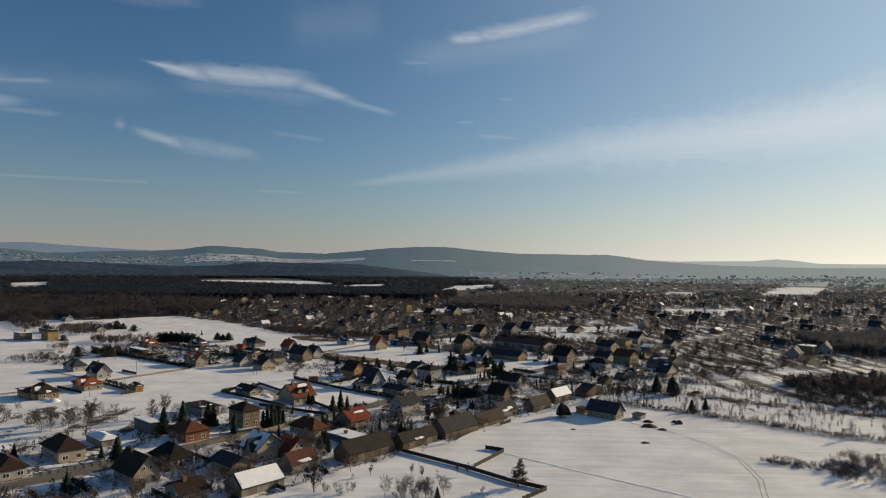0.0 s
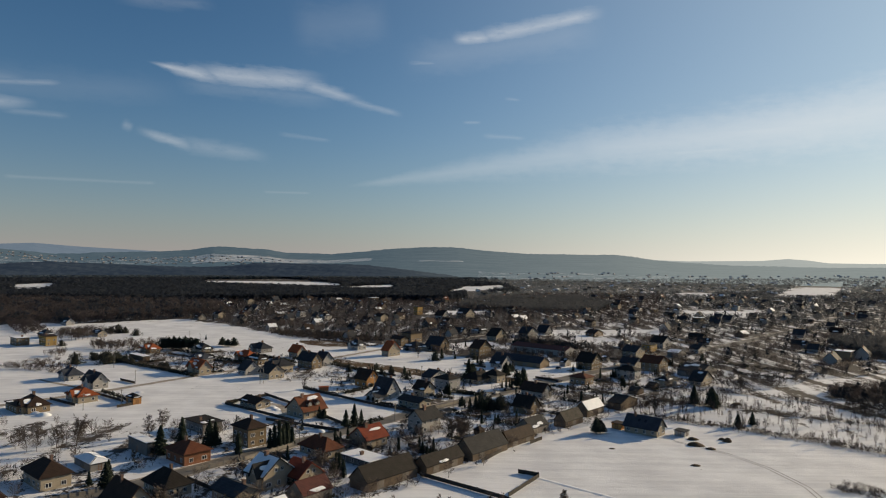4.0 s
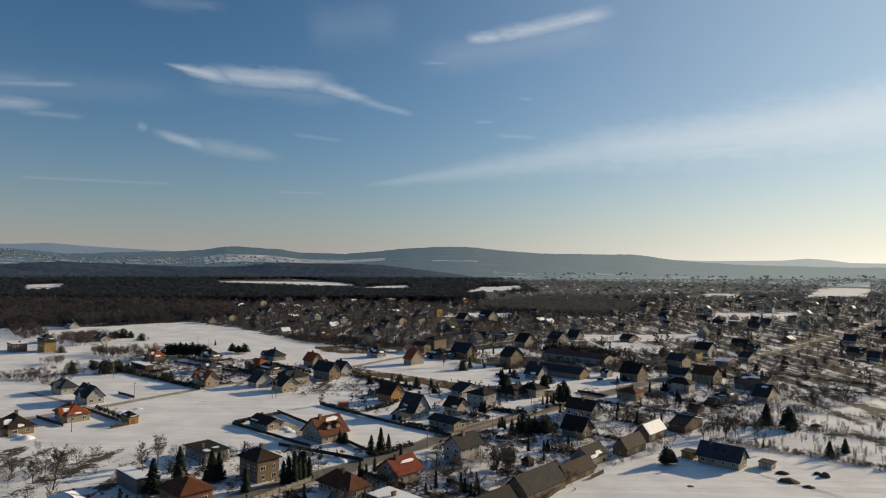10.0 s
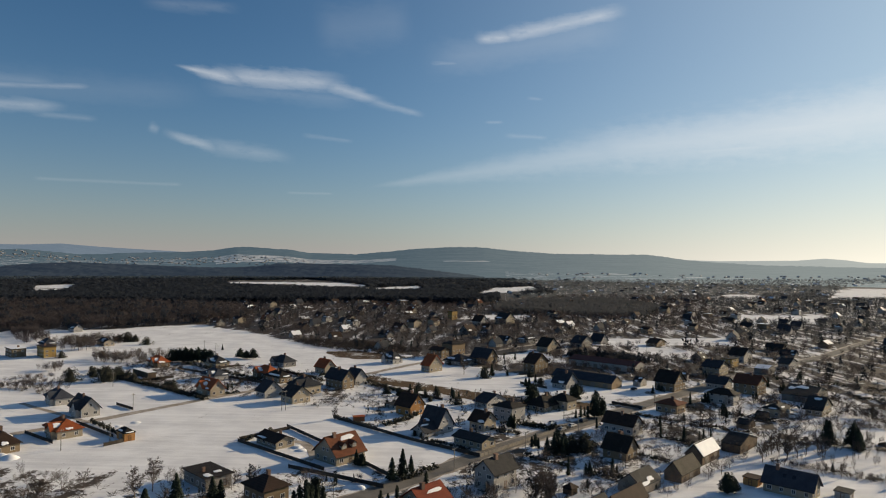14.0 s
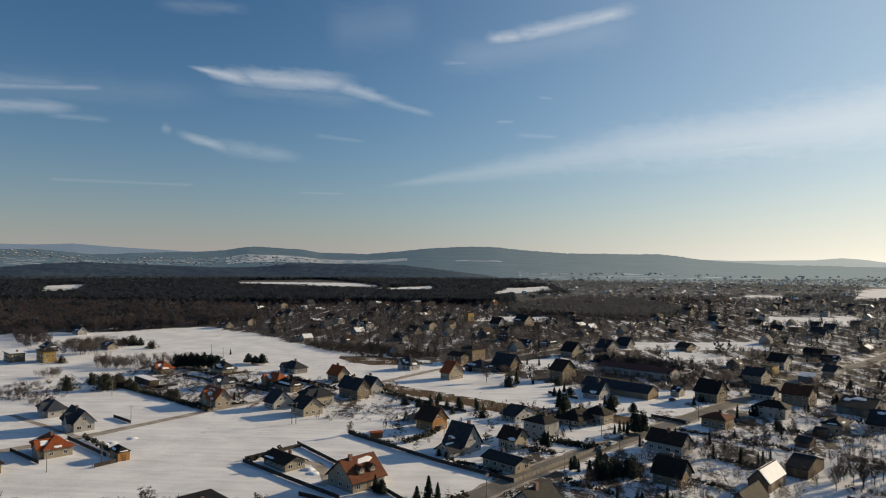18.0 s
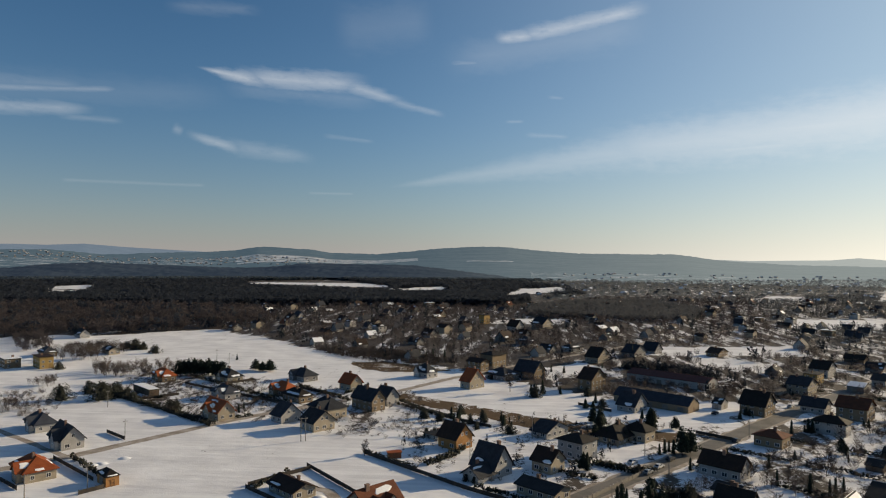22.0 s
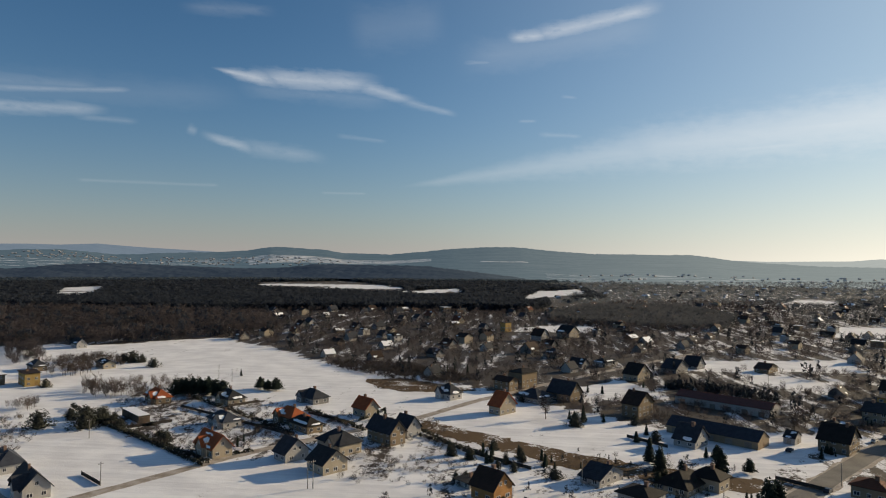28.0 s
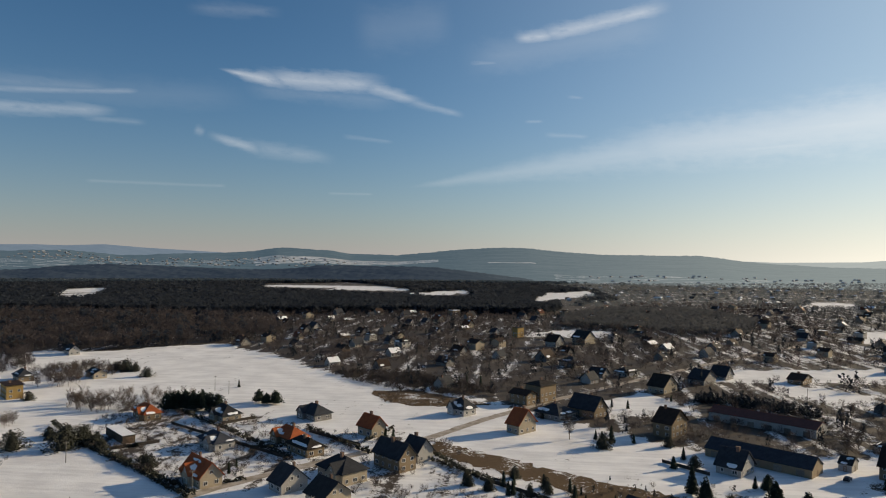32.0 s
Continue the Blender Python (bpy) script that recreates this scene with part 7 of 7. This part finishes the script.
car(18.2, 371.0, 49, 'white')
car(13.2, 364.4, 49, 'silver')
car(24.3, 380.3, 49, 'dark')
car(55.7, 407.6, 49, 'dark')
car(103.5, 473.6, 49, 'white')
car(111.9, 480.9, 49, 'silver')
car(164.3, 540.4, 49, 'white')
car(33.8, 375.4, 49, 'dark')
car(62.9, 454.9, 49, 'dark')
car(10.5, 375.2, 49, 'white')
car(123.7, 492.4, 49, 'silver')
car(196.4, 583.5, 49, 'white')
heap(99.1, 283.9, 1.8, 1.6, DRY_GRASS, 'dark mound of earth on the snowy field', 'mound')
heap(98.1, 286.5, 1.4, 0.9, DRY_GRASS, 'dark mound of earth on the snowy field', 'mound')
heap(85.1, 278.4, 3.2, 1.2, DRY_GRASS, 'dark mound of earth on the snowy field', 'mound')
heap(87.0, 286.5, 2.2, 0.9, DRY_GRASS, 'dark mound of earth on the snowy field', 'mound')
heap(88.8, 273.4, 2, 0.6, DRY_GRASS, 'dark mound of earth on the snowy field', 'mound')
heap(75.9, 252.9, 1.6, 0.5, DRY_GRASS, 'dark mound of earth on the snowy field', 'mound')
heap(52.8, 272.1, 1.2, 0.3, DRY_GRASS, 'dark mound of earth on the snowy field', 'mound')
heap(131.5, 352.0, 2.5, 1.2, DRY_GRASS, 'dark mound of earth on the snowy field', 'mound')
heap(-55.9, 290.4, 2.2, 0.9, SNOW, 'low rounded mound of cleared snow', 'mound')
heap(-176.9, 311.4, 3.5, 1.5, SNOW, 'low rounded mound of cleared snow', 'mound')
heap(-181.5, 313.7, 2.5, 1.2, SNOW, 'low rounded mound of cleared snow', 'mound')
heap(-85.6, 332.1, 2.5, 0.8, SNOW, 'low rounded mound of cleared snow', 'mound')
heap(-83.0, 328.2, 2.5, 0.6, SNOW, 'low rounded mound of cleared snow', 'mound')
heap(-164.1, 356.7, 2.2, 0.5, SNOW, 'low rounded mound of cleared snow', 'mound')
heap(-160.2, 363.5, 2.2, 0.5, SNOW, 'low rounded mound of cleared snow', 'mound')
heap(-165.9, 354.9, 2, 0.5, SNOW, 'low rounded mound of cleared snow', 'mound')
ribbon('drive', [(-89.4, 340.3), (-84.5, 338.5), (-79.8, 330.4), (-77.0, 320.9), (-78.2, 317.1)], 3.2, 0.05, TRACK, 'curved brown gravel drive in a snowy yard', 'drive', 0.3)
house(-70.1, 373.8, 20, 4.5, 2.2, 1.9, 2.2, 'F', 'brick', 'orange', barn=1)
house(5.7, 290.4, 49, 3.2, 3.0, 1.9, 3.0, 'H', 'boards', 'darkbrown', barn=1)
pole(-107.6, 391.0, 9)
pole(-106.0, 391.4, 9)
